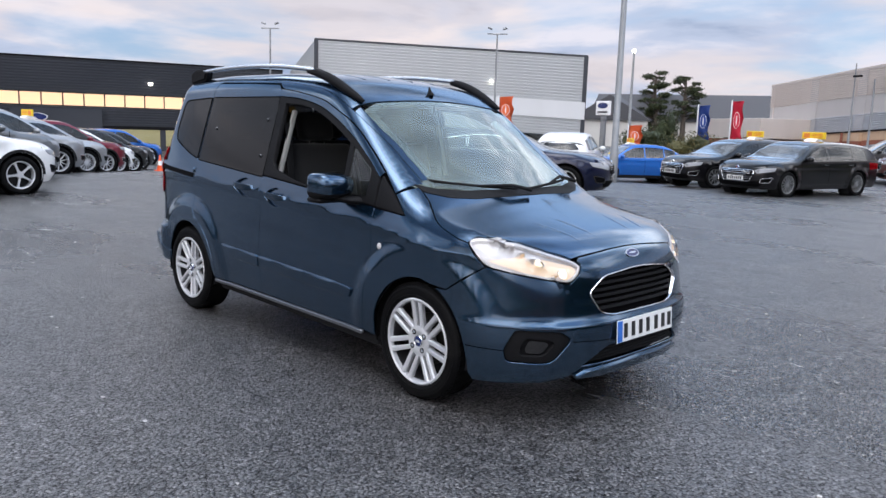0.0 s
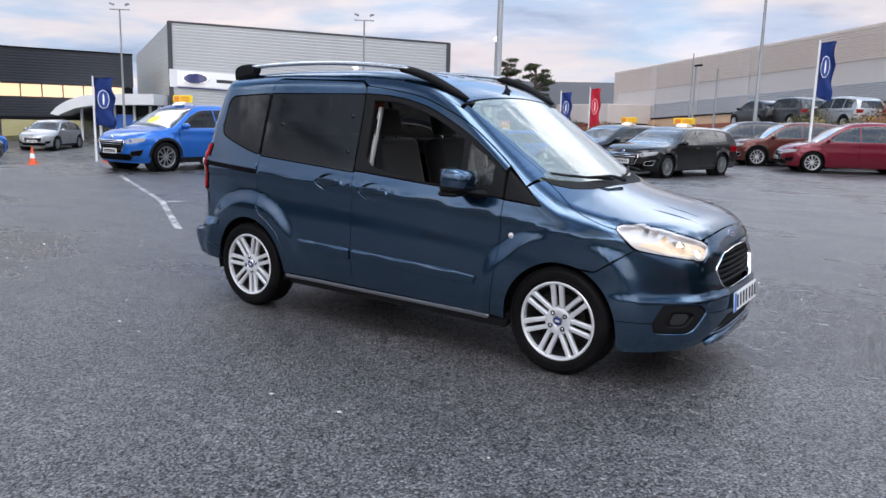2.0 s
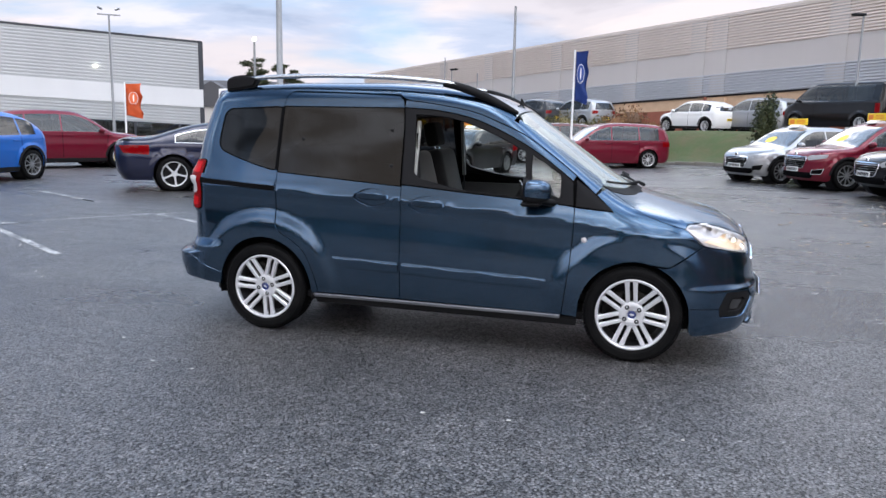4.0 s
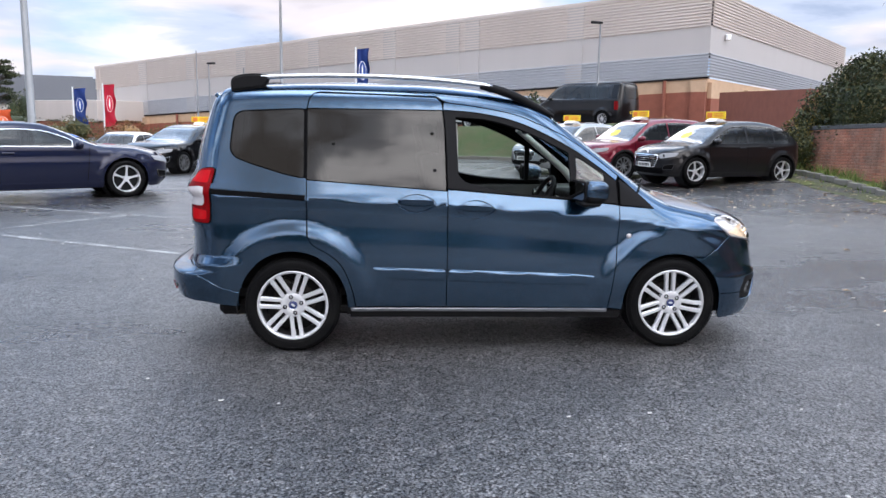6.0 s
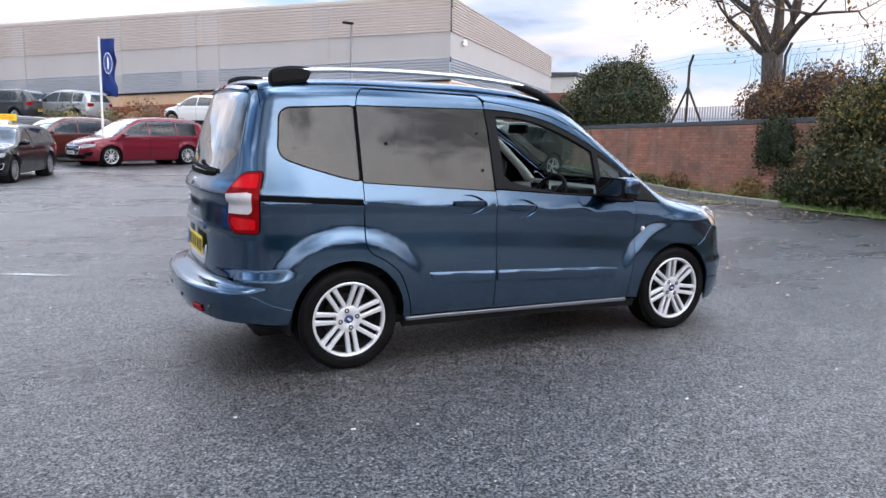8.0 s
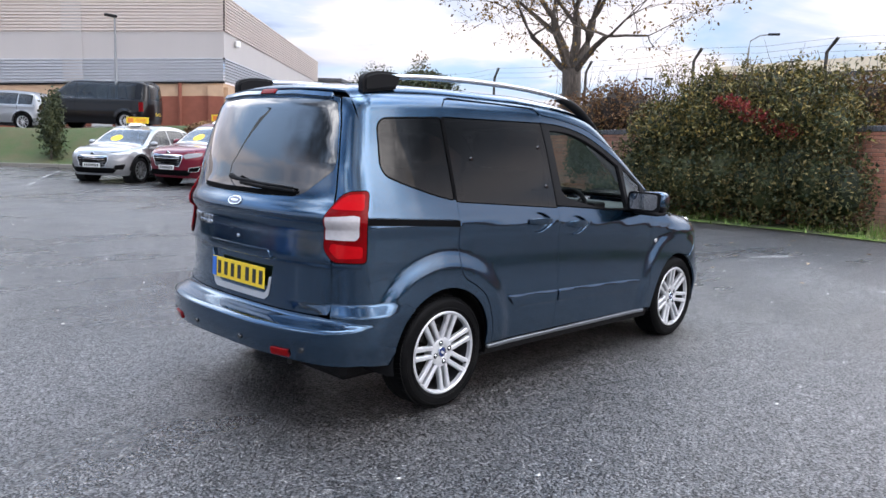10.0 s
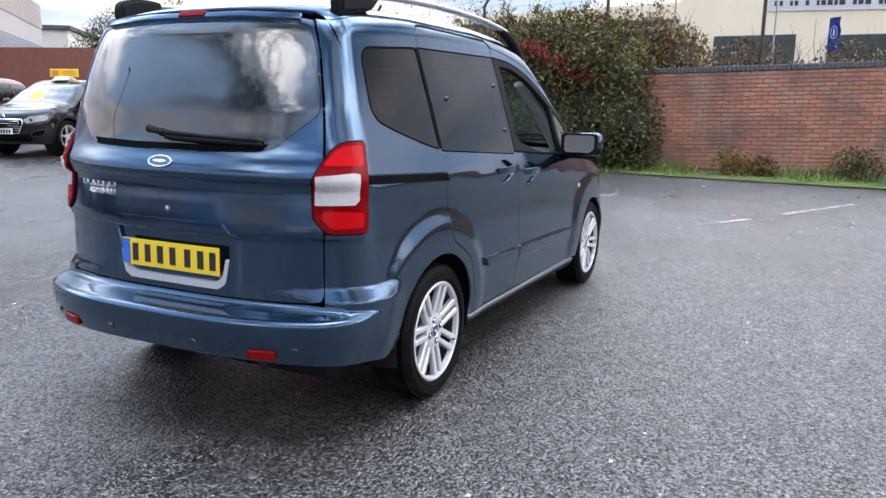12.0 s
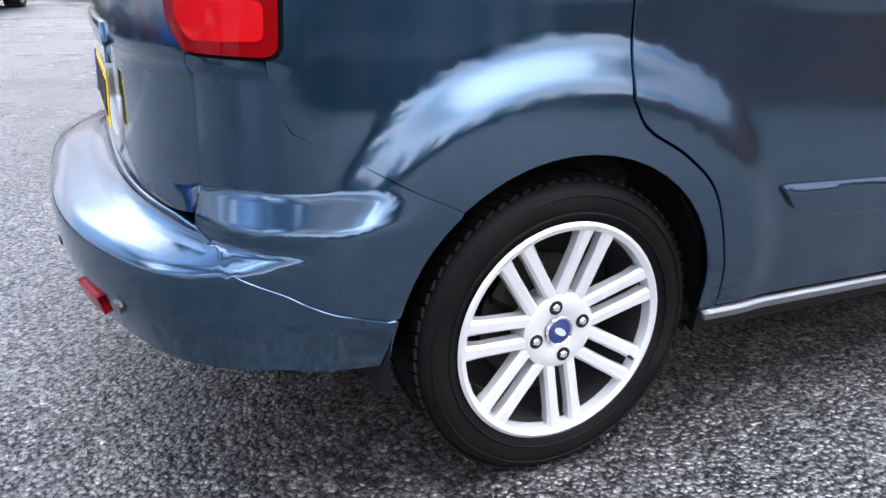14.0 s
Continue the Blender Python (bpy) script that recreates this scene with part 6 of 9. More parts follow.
# ---- parked cars ----
CAR_KINDS = {
    # width, wheelbase, tyre radius, belt height, stations of the top (x, z), rear (z, x), front (z, x), window ends, pillars, screen
    "small_suv": dict(w=1.80, wb=2.59, r=0.335, belt=0.98, top=[(-2.05, 1.17), (-1.75, 1.34), (-1.2, 1.465), (-0.5, 1.53), (0.1, 1.515), (0.38, 1.44), (0.78, 1.21), (1.08, 1.035), (1.22, 0.99), (1.7, 0.92), (2.0, 0.82), (2.14, 0.72)],
                      rear=[(0.2, -1.93), (0.4, -2.03), (0.7, -2.05), (1.0, -2.01), (1.10, -1.93), (1.32, -1.58), (1.45, -1.25)], front=[(0.2, 2.02), (0.35, 2.12), (0.6, 2.13), (0.75, 2.10), (0.85, 1.98), (1.0, 1.6)], win=(-1.52, 1.02), pillars=(-0.20, -1.02), screen=(0.36, 1.10)),
    "suv": dict(w=1.84, wb=2.68, r=0.35, belt=1.04, top=[(-2.15, 1.42), (-1.85, 1.55), (-1.3, 1.62), (-0.5, 1.65), (0.1, 1.62), (0.40, 1.53), (0.85, 1.25), (1.12, 1.08), (1.25, 1.04), (1.8, 0.98), (2.1, 0.89), (2.24, 0.78)],
                rear=[(0.2, -2.03), (0.4, -2.14), (0.7, -2.16), (1.05, -2.12), (1.2, -2.05), (1.5, -1.82), (1.6, -1.6)], front=[(0.2, 2.10), (0.35, 2.21), (0.65, 2.22), (0.8, 2.19), (0.92, 2.05), (1.05, 1.7)], win=(-1.75, 1.08), pillars=(-0.22, -1.12), screen=(0.38, 1.14)),
    "estate": dict(w=1.80, wb=2.84, r=0.325, belt=0.91, top=[(-2.60, 1.16), (-2.2, 1.31), (-1.5, 1.39), (-0.6, 1.42), (0.0, 1.40), (0.38, 1.315), (0.92, 1.045), (1.15, 0.96), (1.9, 0.885), (2.2, 0.79), (2.33, 0.69)],
                   rear=[(0.2, -2.48), (0.4, -2.60), (0.7, -2.62), (0.95, -2.58), (1.1, -2.48), (1.3, -2.25), (1.4, -2.0)], front=[(0.2, 2.18), (0.35, 2.31), (0.55, 2.33), (0.7, 2.30), (0.8, 2.2), (0.95, 1.8)], win=(-2.25, 1.05), pillars=(-0.18, -1.25), screen=(0.36, 1.06)),
    "people_carrier": dict(w=1.90, wb=2.85, r=0.34, belt=1.02, top=[(-2.42, 1.45), (-2.1, 1.58), (-1.4, 1.66), (-0.5, 1.685), (0.15, 1.64), (0.52, 1.52), (1.10, 1.16), (1.36, 1.03), (1.85, 0.94), (2.2, 0.83), (2.36, 0.72)],
                           rear=[(0.2, -2.28), (0.4, -2.42), (0.8, -2.44), (1.1, -2.40), (1.3, -2.32), (1.55, -2.12), (1.65, -1.9)], front=[(0.2, 2.22), (0.35, 2.34), (0.55, 2.36), (0.7, 2.32), (0.82, 2.2), (1.0, 1.8)], win=(-2.15, 1.28), pillars=(0.02, -1.05), screen=(0.50, 1.32)),
    "coupe": dict(w=1.91, wb=2.72, r=0.345, belt=0.93, top=[(-2.50, 1.02), (-2.2, 1.05), (-1.85, 1.07), (-1.5, 1.17), (-0.9, 1.33), (-0.4, 1.375), (0.0, 1.35), (0.3, 1.26), (0.78, 1.04), (0.95, 0.99), (1.7, 0.93), (2.1, 0.84), (2.27, 0.73)],
                  rear=[(0.2, -2.38), (0.4, -2.50), (0.7, -2.53), (0.9, -2.52), (1.0, -2.47), (1.1, -2.2), (1.2, -1.9)], front=[(0.2, 2.12), (0.35, 2.24), (0.6, 2.27), (0.72, 2.24), (0.82, 2.12), (0.95, 1.7)], win=(-1.35, 0.85), pillars=(-0.70,), screen=(0.24, 0.90)),
    "panel_van": dict(w=1.90, wb=3.00, r=0.33, belt=1.18, top=[(-2.48, 1.90), (-2.3, 1.945), (-1.8, 1.97), (0.0, 1.97), (0.75, 1.945), (1.02, 1.84), (1.62, 1.34), (1.78, 1.22), (2.2, 1.08), (2.36, 0.95), (2.42, 0.85)],
                      rear=[(0.2, -2.40), (0.4, -2.48), (0.9, -2.50), (1.2, -2.48), (1.7, -2.42), (1.9, -2.35), (2.0, -2.2)], front=[(0.2, 2.26), (0.35, 2.40), (0.6, 2.42), (0.85, 2.38), (1.0, 2.28), (1.2, 1.9)], win=(-2.2, 1.62), pillars=(0.62, -0.75), screen=(0.95, 1.68)),
}
CAR_MESHES = {}


def car_body(kind):
    c = CAR_KINDS[kind]
    half, top = c["w"] / 2, curve(*zip(*c["top"]))
    belt, roof = c["belt"], max(z for _, z in c["top"])
    sec = curve([0.15, 0.3, 0.5, 0.65, belt - 0.16, belt - 0.05, belt + 0.02, roof - 0.10, roof + 0.1], [0.91, 0.955, 0.985, 0.99, 0.975, 0.972, 0.945, 0.74, 0.64])
    xr, xf = c["rear"][2][1], c["front"][2][1]
    plan = curve([xr, xr + 0.35, xr + 0.9, 0.0, xf - 0.9, xf - 0.4, xf], [0.88, 0.945, 0.995, 1.0, 0.995, 0.955, 0.86])
    hubs = (c["wb"] / 2, -c["wb"] / 2)

    def width(x, z):
        w = sec(z) * plan(x) * half
        for hx in hubs:
            d = np.hypot(x - hx, z - c["r"])
            w = w + 0.022 * (1 - ss(c["r"] + 0.09, c["r"] + 0.17, d)) * ss(0.12, 0.3, z)
        return w
    return Body(width, top, curve([xr, 0, xf], [0.05, 0.05, 0.05]), curve(*zip(*c["front"])), curve(*zip(*c["rear"])), fplan=(0.34, 2.8), rplan=(0.24, 2.8), half=half, blends=(0.12, 0.22, 0.12, 0.14, 0.1), axes=(xf - 1.1, xr + 1.1))


def car_meshes(kind):
    """The panels of one kind of car, built once."""
    if kind in CAR_MESHES:
        return CAR_MESHES[kind]
    c, b = CAR_KINDS[kind], car_body(kind)
    half, r, hub = c["w"] / 2, c["r"], c["wb"] / 2
    xr, xf = c["rear"][2][1], c["front"][2][1]
    sf, sr = hub + r + 0.065, -hub - r - 0.065
    gut = lambda x: b.top(x) - 0.085
    st = 0.09
    ga = r + 0.05

    def opening(x0, x1):
        xs = np.linspace(x0, x1, 14)
        t = np.minimum(gut(xs) - 0.045, gut(xs))
        base = c["belt"] + 0.015 - 0.02 * xs / 2
        ok = t > base + 0.06
        xs, t, base = xs[ok], t[ok], base[ok]
        return np.array(list(zip(xs, base)) + list(zip(xs[::-1], t[::-1])))
    w0, w1 = c["win"]
    cuts = [w1] + list(c["pillars"]) + [w0]
    panes = [opening(cuts[i + 1] + 0.025, cuts[i] - 0.025) for i in range(len(cuts) - 1)]
    xs = np.linspace(sr, sf, 40)
    arcs = lambda cx: [(cx + ga * math.cos(a), r + ga * math.sin(a)) for a in np.linspace(0.0, math.pi, 13)][::-1]
    side = [(sr, 0.22), (-hub - ga, 0.22)] + arcs(-hub) + [(-hub + ga, 0.20), (hub - ga, 0.20)] + arcs(hub) + [(hub + ga, 0.22), (sf, 0.22)] + [(x, float(gut(x))) for x in xs[::-1]]
    sheets = []
    for flip in (False, True):
        sheets.append(panel_arrays(b, side, "side", holes=panes, step=st, gap=0, lip=0.02, flip=flip))
    # nose and tail
    zf = np.linspace(0.2, float(gut(sf)), 9)
    fe = b.flat(b.place([(sf, z) for z in zf], "side"), "front")
    nose_z = float(b.top(xf - 0.16)) - 0.05
    a = fe[-1]
    fcap = [tuple(a), (a[0] * 0.75, a[1] + (nose_z - a[1]) * 0.55), (a[0] * 0.4, nose_z - 0.01), (0.0, nose_z)]
    nose = np.array(list(fe) + fcap[1:])
    full = np.vstack([nose, (nose[:-1] * (-1, 1))[::-1]])
    sheets.append(panel_arrays(b, full, "front", step=st, gap=0, lip=0.0))
    zr = np.linspace(0.22, float(gut(sr)), 9)
    re = b.flat(b.place([(sr, z) for z in zr], "side"), "rear")
    tail_z = float(b.top(xr + 0.22)) - 0.06
    a = re[-1]
    rcap = [tuple(a), (a[0] * 0.75, a[1] + (tail_z - a[1]) * 0.55), (a[0] * 0.4, tail_z - 0.005), (0.0, tail_z)]
    tail = np.array(list(re) + rcap[1:])
    w_lo, w_hi = (c["belt"] + 0.03, tail_z - 0.05)
    rw = None
    if kind != "coupe":
        rw = rounded([(-0.56, w_lo), (0.56, w_lo), (0.50, w_hi), (-0.50, w_hi)], 0.05)
    full = np.vstack([tail, (tail[:-1] * (-1, 1))[::-1]])
    sheets.append(panel_arrays(b, full, "rear", step=st, gap=0, lip=0.0, holes=[rw] if rw is not None else ()))
    # top
    edge = b.place([(x, float(gut(x))) for x in xs], "side")[:, :2]
    ft = b.place(fcap[1:], "front")[:, :2]
    rt = b.place(rcap[1:], "rear")[:, :2]
    h = np.vstack([rt[::-1], edge, ft])
    full = np.vstack([h, (h[1:-1] * (1, -1))[::-1]])
    s0, s1 = c["screen"]
    wy = lambda x: float(np.interp(x, edge[:, 0], np.abs(edge[:, 1]))) - 0.05
    sx = np.linspace(s0, s1, 8)
    scr = [(s1 + 0.10, 0.0), (s1 + 0.07, -0.35)] + [(x, -wy(x)) for x in sx[::-1]] + [(s0 + 0.02, 0.0)]
    scr = np.array(scr)
    scr = np.vstack([scr, (scr[1:-1] * (1, -1))[::-1]])
    holes = [scr]
    back = None
    if kind == "coupe":
        back = rounded([(-1.85, -0.45), (-1.85, 0.45), (-0.85, 0.52), (-0.85, -0.52)], 0.08)
        holes.append(back)
    sheets.append(panel_arrays(b, full, "top", step=st, gap=0, lip=0.0, holes=holes))
    m = {"body": joined("car_body", sheets)}
    m["windscreen"] = panel_mesh("windscreen", b, scr, "top", off=-0.004, lip=0, step=0.12)
    m["rear_window"] = panel_mesh("rear_window", b, rw, "rear", off=-0.004, lip=0, step=0.12) if rw is not None else panel_mesh("rear_window", b, back, "top", off=-0.004, lip=0, step=0.12)
    m["panes"] = [panel_mesh("side_window", b, p, "side", off=-0.004, lip=0, step=0.12, flip=f) for f in (False, True) for p in panes]
    rim = [panel_arrays(b, shrink(resample(p, 0.04), -0.006), "side", holes=[shrink(resample(p, 0.04), 0.006)], off=0.002, lip=0, gap=0, step=0.05, flip=f) for f in (False, True) for p in panes]
    m["window_trim"] = [joined("window_trim", [q]) for q in rim]
    zl = nose_z
    a0 = abs(fe[-1][0])
    lamps = [rounded([(-a0 * 0.98, zl - 0.02), (-a0 * 0.93, zl - 0.10), (-a0 * 0.55, zl - 0.17), (-a0 * 0.48, zl - 0.10), (-a0 * 0.60, zl - 0.04)], 0.02)]
    m["headlights"] = [panel_mesh("headlight", b, l * (s, 1), "front", off=0.006, lip=0.01, gap=0, step=0.05) for l in lamps for s in (1, -1)]
    tz = c["belt"] - 0.02
    a1 = abs(re[-1][0])
    rl = rounded([(-a1 * 0.99, tz), (-a1 * 0.99, tz - 0.19), (-a1 * 0.66, tz - 0.16), (-a1 * 0.58, tz - 0.02)], 0.02)
    if kind == "panel_van":
        rl = rounded([(-a1 * 0.99, 1.10), (-a1 * 0.99, 0.72), (-a1 * 0.84, 0.72), (-a1 * 0.84, 1.10)], 0.02)
    m["tail_lights"] = [panel_mesh("tail_light", b, rl * (s, 1), "rear", off=0.006, lip=0.01, gap=0, step=0.05) for s in (1, -1)]
    gr = rounded([(-a0 * 0.46, zl - 0.09), (-a0 * 0.47, zl - 0.16), (-a0 * 0.38, zl - 0.36), (a0 * 0.38, zl - 0.36), (a0 * 0.47, zl - 0.16), (a0 * 0.46, zl - 0.09)], 0.03)
    m["grille"] = panel_mesh("grille", b, gr, "front", off=0.004, lip=0.008, gap=0, step=0.06)
    m["grille_frame"] = panel_mesh("grille_frame", b, shrink(resample(gr, 0.03), -0.012), "front", holes=[shrink(resample(gr, 0.03), 0.006)], off=0.010, lip=0.012, gap=0, step=0.04)
    fog = rounded([(-a0 * 0.90, 0.50), (-a0 * 0.84, 0.37), (-a0 * 0.62, 0.36), (-a0 * 0.64, 0.46)], 0.02)
    m["fogs"] = [panel_mesh("fog_surround", b, fog * (s, 1), "front", off=0.006, lip=0.01, gap=0, step=0.05) for s in (1, -1)]
    m["fog_frames"] = [panel_mesh("fog_frame", b, shrink(resample(fog * (s, 1), 0.03), -0.008), "front", holes=[shrink(resample(fog * (s, 1), 0.03), 0.006)], off=0.010, lip=0.01, gap=0, step=0.04) for s in (1, -1)]
    xs1 = (s0 + s1) / 2 + 0.12
    m["sticker"] = panel_mesh("screen_sticker", b, [(xs1 + 0.13 * math.cos(t), -0.14 + 0.17 * math.sin(t)) for t in np.linspace(0, 2 * math.pi, 21)[:-1]], "top", off=-0.003, lip=0, gap=0, step=0.08)
    m["slats"] = [panel_mesh("grille_slat", b, [(-a0 * 0.40, zl - q), (a0 * 0.40, zl - q), (a0 * 0.40, zl - q + 0.010), (-a0 * 0.40, zl - q + 0.010)], "front", off=0.012, lip=0.01, gap=0, step=0.08) for q in (0.13, 0.175, 0.22, 0.265, 0.31)]
    m["intake"] = panel_mesh("intake", b, rounded([(-a0 * 0.72, 0.40), (-a0 * 0.60, 0.26), (a0 * 0.60, 0.26), (a0 * 0.72, 0.40)], 0.03), "front", off=0.004, lip=0.008, gap=0, step=0.06)
    low = [panel_arrays(b, [(-hub + ga, 0.205), (hub - ga, 0.205), (hub - ga, 0.31), (-hub + ga, 0.31)], "side", off=0.006, lip=0.02, gap=0, step=0.1, flip=f) for f in (False, True)]
    if "suv" in kind:
        for cx in (hub, -hub):
            ring = [(cx + ga * math.cos(t), r + ga * math.sin(t)) for t in np.linspace(0, math.pi, 15)] + [(cx + (ga + 0.05) * math.cos(t), r + (ga + 0.05) * math.sin(t)) for t in np.linspace(0, math.pi, 15)][::-1]
            low += [panel_arrays(b, ring, "side", off=0.008, lip=0.02, gap=0, step=0.06, flip=f) for f in (False, True)]
    m["lower_trim"] = [joined("lower_trim", [q]) for q in low]
    seams = []
    zs = np.linspace(0.32, c["belt"] - 0.01, 8)
    for x, bend in ((w1 - 0.10, 0.06), (c["pillars"][0], 0.0)) + (((c["pillars"][1] + 0.0, -0.0),) if len(c["pillars"]) > 1 and kind != "panel_van" else ()):
        line = [(x - bend * (1 - (z - 0.32) / 0.6), z) for z in zs]
        poly = line + [(q[0] + 0.012, q[1]) for q in line[::-1]]
        seams += [panel_arrays(b, poly, "side", off=0.0015, lip=0, gap=0, step=0.08, flip=f) for f in (False, True)]
    m["door_gaps"] = [joined("door_gap", [q]) for q in seams]
    m["shape"] = b
    # underside and wheel houses
    bm = box((0, 0, 0.27), ((sf - sr) * 0.94, c["w"] * 0.72, 0.20), 0.02)
    for s in (-1, 1):
        for cx in (hub, -hub):
            add_lathe(bm, [(0.02, s * (half - 0.32)), (ga + 0.03, s * (half - 0.32)), (ga + 0.004, s * (half - 0.035))], 24, "y", (cx, 0, r), caps=False)
    me = bpy.data.meshes.new("underside")
    bm.to_mesh(me)
    bm.free()
    m["underside"] = me
    bm = box((0.05 if kind != "panel_van" else 0.8, 0, c["belt"] - 0.28), (w1 - w0 - 0.9 if kind != "panel_van" else 1.2, c["w"] * 0.80, 0.30), 0.04)
    for x in ((0.05, -0.85) if kind != "panel_van" else (0.85,)):
        for y in (-0.36, 0.36):
            add_box(bm, (x - 0.18, y, c["belt"] + 0.02), (0.13, 0.46, 0.42), 0.05)
            add_box(bm, (x - 0.20, y, c["belt"] + 0.27), (0.09, 0.24, 0.16), 0.035)
    add_box(bm, (c["screen"][1] - 0.28, 0, c["belt"] - 0.08), (0.5, c["w"] * 0.78, 0.16), 0.05)
    me = bpy.data.meshes.new("cabin")
    bm.to_mesh(me)
    bm.free()
    m["cabin"] = me
    CAR_MESHES[kind] = m
    return m


WHEEL_MESHES = {}


def car_wheel_meshes(r, spokes):
    if (r, spokes) in WHEEL_MESHES:
        return WHEEL_MESHES[r, spokes]
    rim = r * 0.70
    out = []
    bm = lathe([(rim, 0.08), (rim + 0.02, 0.10), (r - 0.03, 0.105), (r - 0.005, 0.08), (r, 0.0), (r - 0.005, -0.08), (r - 0.03, -0.105), (rim + 0.02, -0.10), (rim, -0.08)], 36, close=True)
    out.append(bm)
    bm = lathe([(rim + 0.002, -0.088), (rim + 0.004, -0.100), (rim - 0.012, -0.096), (rim - 0.02, 0.05)], 36, close=False)
    for f in [f for f in bm.faces if len(f.verts) > 8]:
        bm.faces.remove(f)
    add_lathe(bm, [(0.0, -0.085), (0.05, -0.085), (0.06, -0.05)], 20, caps=False)
    for k in range(spokes):
        a0 = 2 * math.pi * k / spokes
        vs = []
        slim = min(1.0, 0.15 + 4.6 / spokes)
        for rr, hw in ((0.04, 0.024 * slim), (rim * 0.6, 0.016 * slim), (rim * 0.98, 0.026 * slim)):
            vs.append([bm.verts.new((rr * math.cos(a0) - t * math.sin(a0), y - 0.012 * rr / rim, rr * math.sin(a0) + t * math.cos(a0))) for t, y in ((-hw, -0.05), (-hw * 0.8, -0.078), (hw * 0.8, -0.078), (hw, -0.05))])
        for A, B in zip(vs, vs[1:]):
            for i in range(4):
                bm.faces.new((A[i], A[(i + 1) % 4], B[(i + 1) % 4], B[i]))
    bmesh.ops.recalc_face_normals(bm, faces=bm.faces)
    out.append(bm)
    # added disc that is coloured black for the shade behind the spokes
    out.append(lathe([(0.0, 0.0), (rim - 0.02, 0.0), (rim - 0.02, 0.02), (0.0, 0.02)], 24))
    res = []
    for i, bm in enumerate(out):
        me = bpy.data.meshes.new("car_wheel")
        for f in bm.faces:
            f.smooth = i == 0
        bm.to_mesh(me)
        bm.free()
        res.append(me)
    WHEEL_MESHES[r, spokes] = res
    return res


def share(name, me, material, parent, loc=None, rot=None):
    """A part that shares its mesh with its twins and has a material of its own."""
    ob = new(name, me)
    if not me.materials:
        me.materials.append(None)
    ob.material_slots[0].link = "OBJECT"
    ob.material_slots[0].material = mat(material)
    ob.parent = parent
    if loc:
        ob.location = loc
    if rot:
        ob.rotation_euler = rot
    return ob


def sale_sign(car, x, z):
    """A yellow sale board on a white foot, stood on a car's roof."""
    sg = thing("roof_sign", "yellow sale board on a white foot on a car roof", "sign", "sale boards")
    part("sign_foot", prism([(-0.20, -0.08), (0.20, -0.08), (0.10, 0.02), (0.05, 0.06), (-0.05, 0.06), (-0.10, 0.02)], -0.17, 0.17, Matrix.Translation((0, 0, 0.040)) @ Matrix.Rotation(math.pi / 2, 4, "X") @ Matrix.Scale(0.55, 4, (0, 1, 0))), "sign_white", sg)
    part("sign_board", box((0, 0, 0.150), (0.04, 0.70, 0.18), 0.008), "sign_yellow", sg)
    for s in (-1, 1):
        part("sign_mark", box((s * 0.022, -0.20, 0.150), (0.004, 0.18, 0.12), 0.0), "sign_orange", sg)
        for dz, w in ((0.04, 0.30), (0.0, 0.34), (-0.04, 0.26)):
            part("sign_bar", box((s * 0.022, 0.12, 0.150 + dz), (0.004, w, 0.018), 0.0), "sign_orange", sg)
    sg.matrix_world = car.matrix_world @ Matrix.Translation((x, 0, z))
    return sg


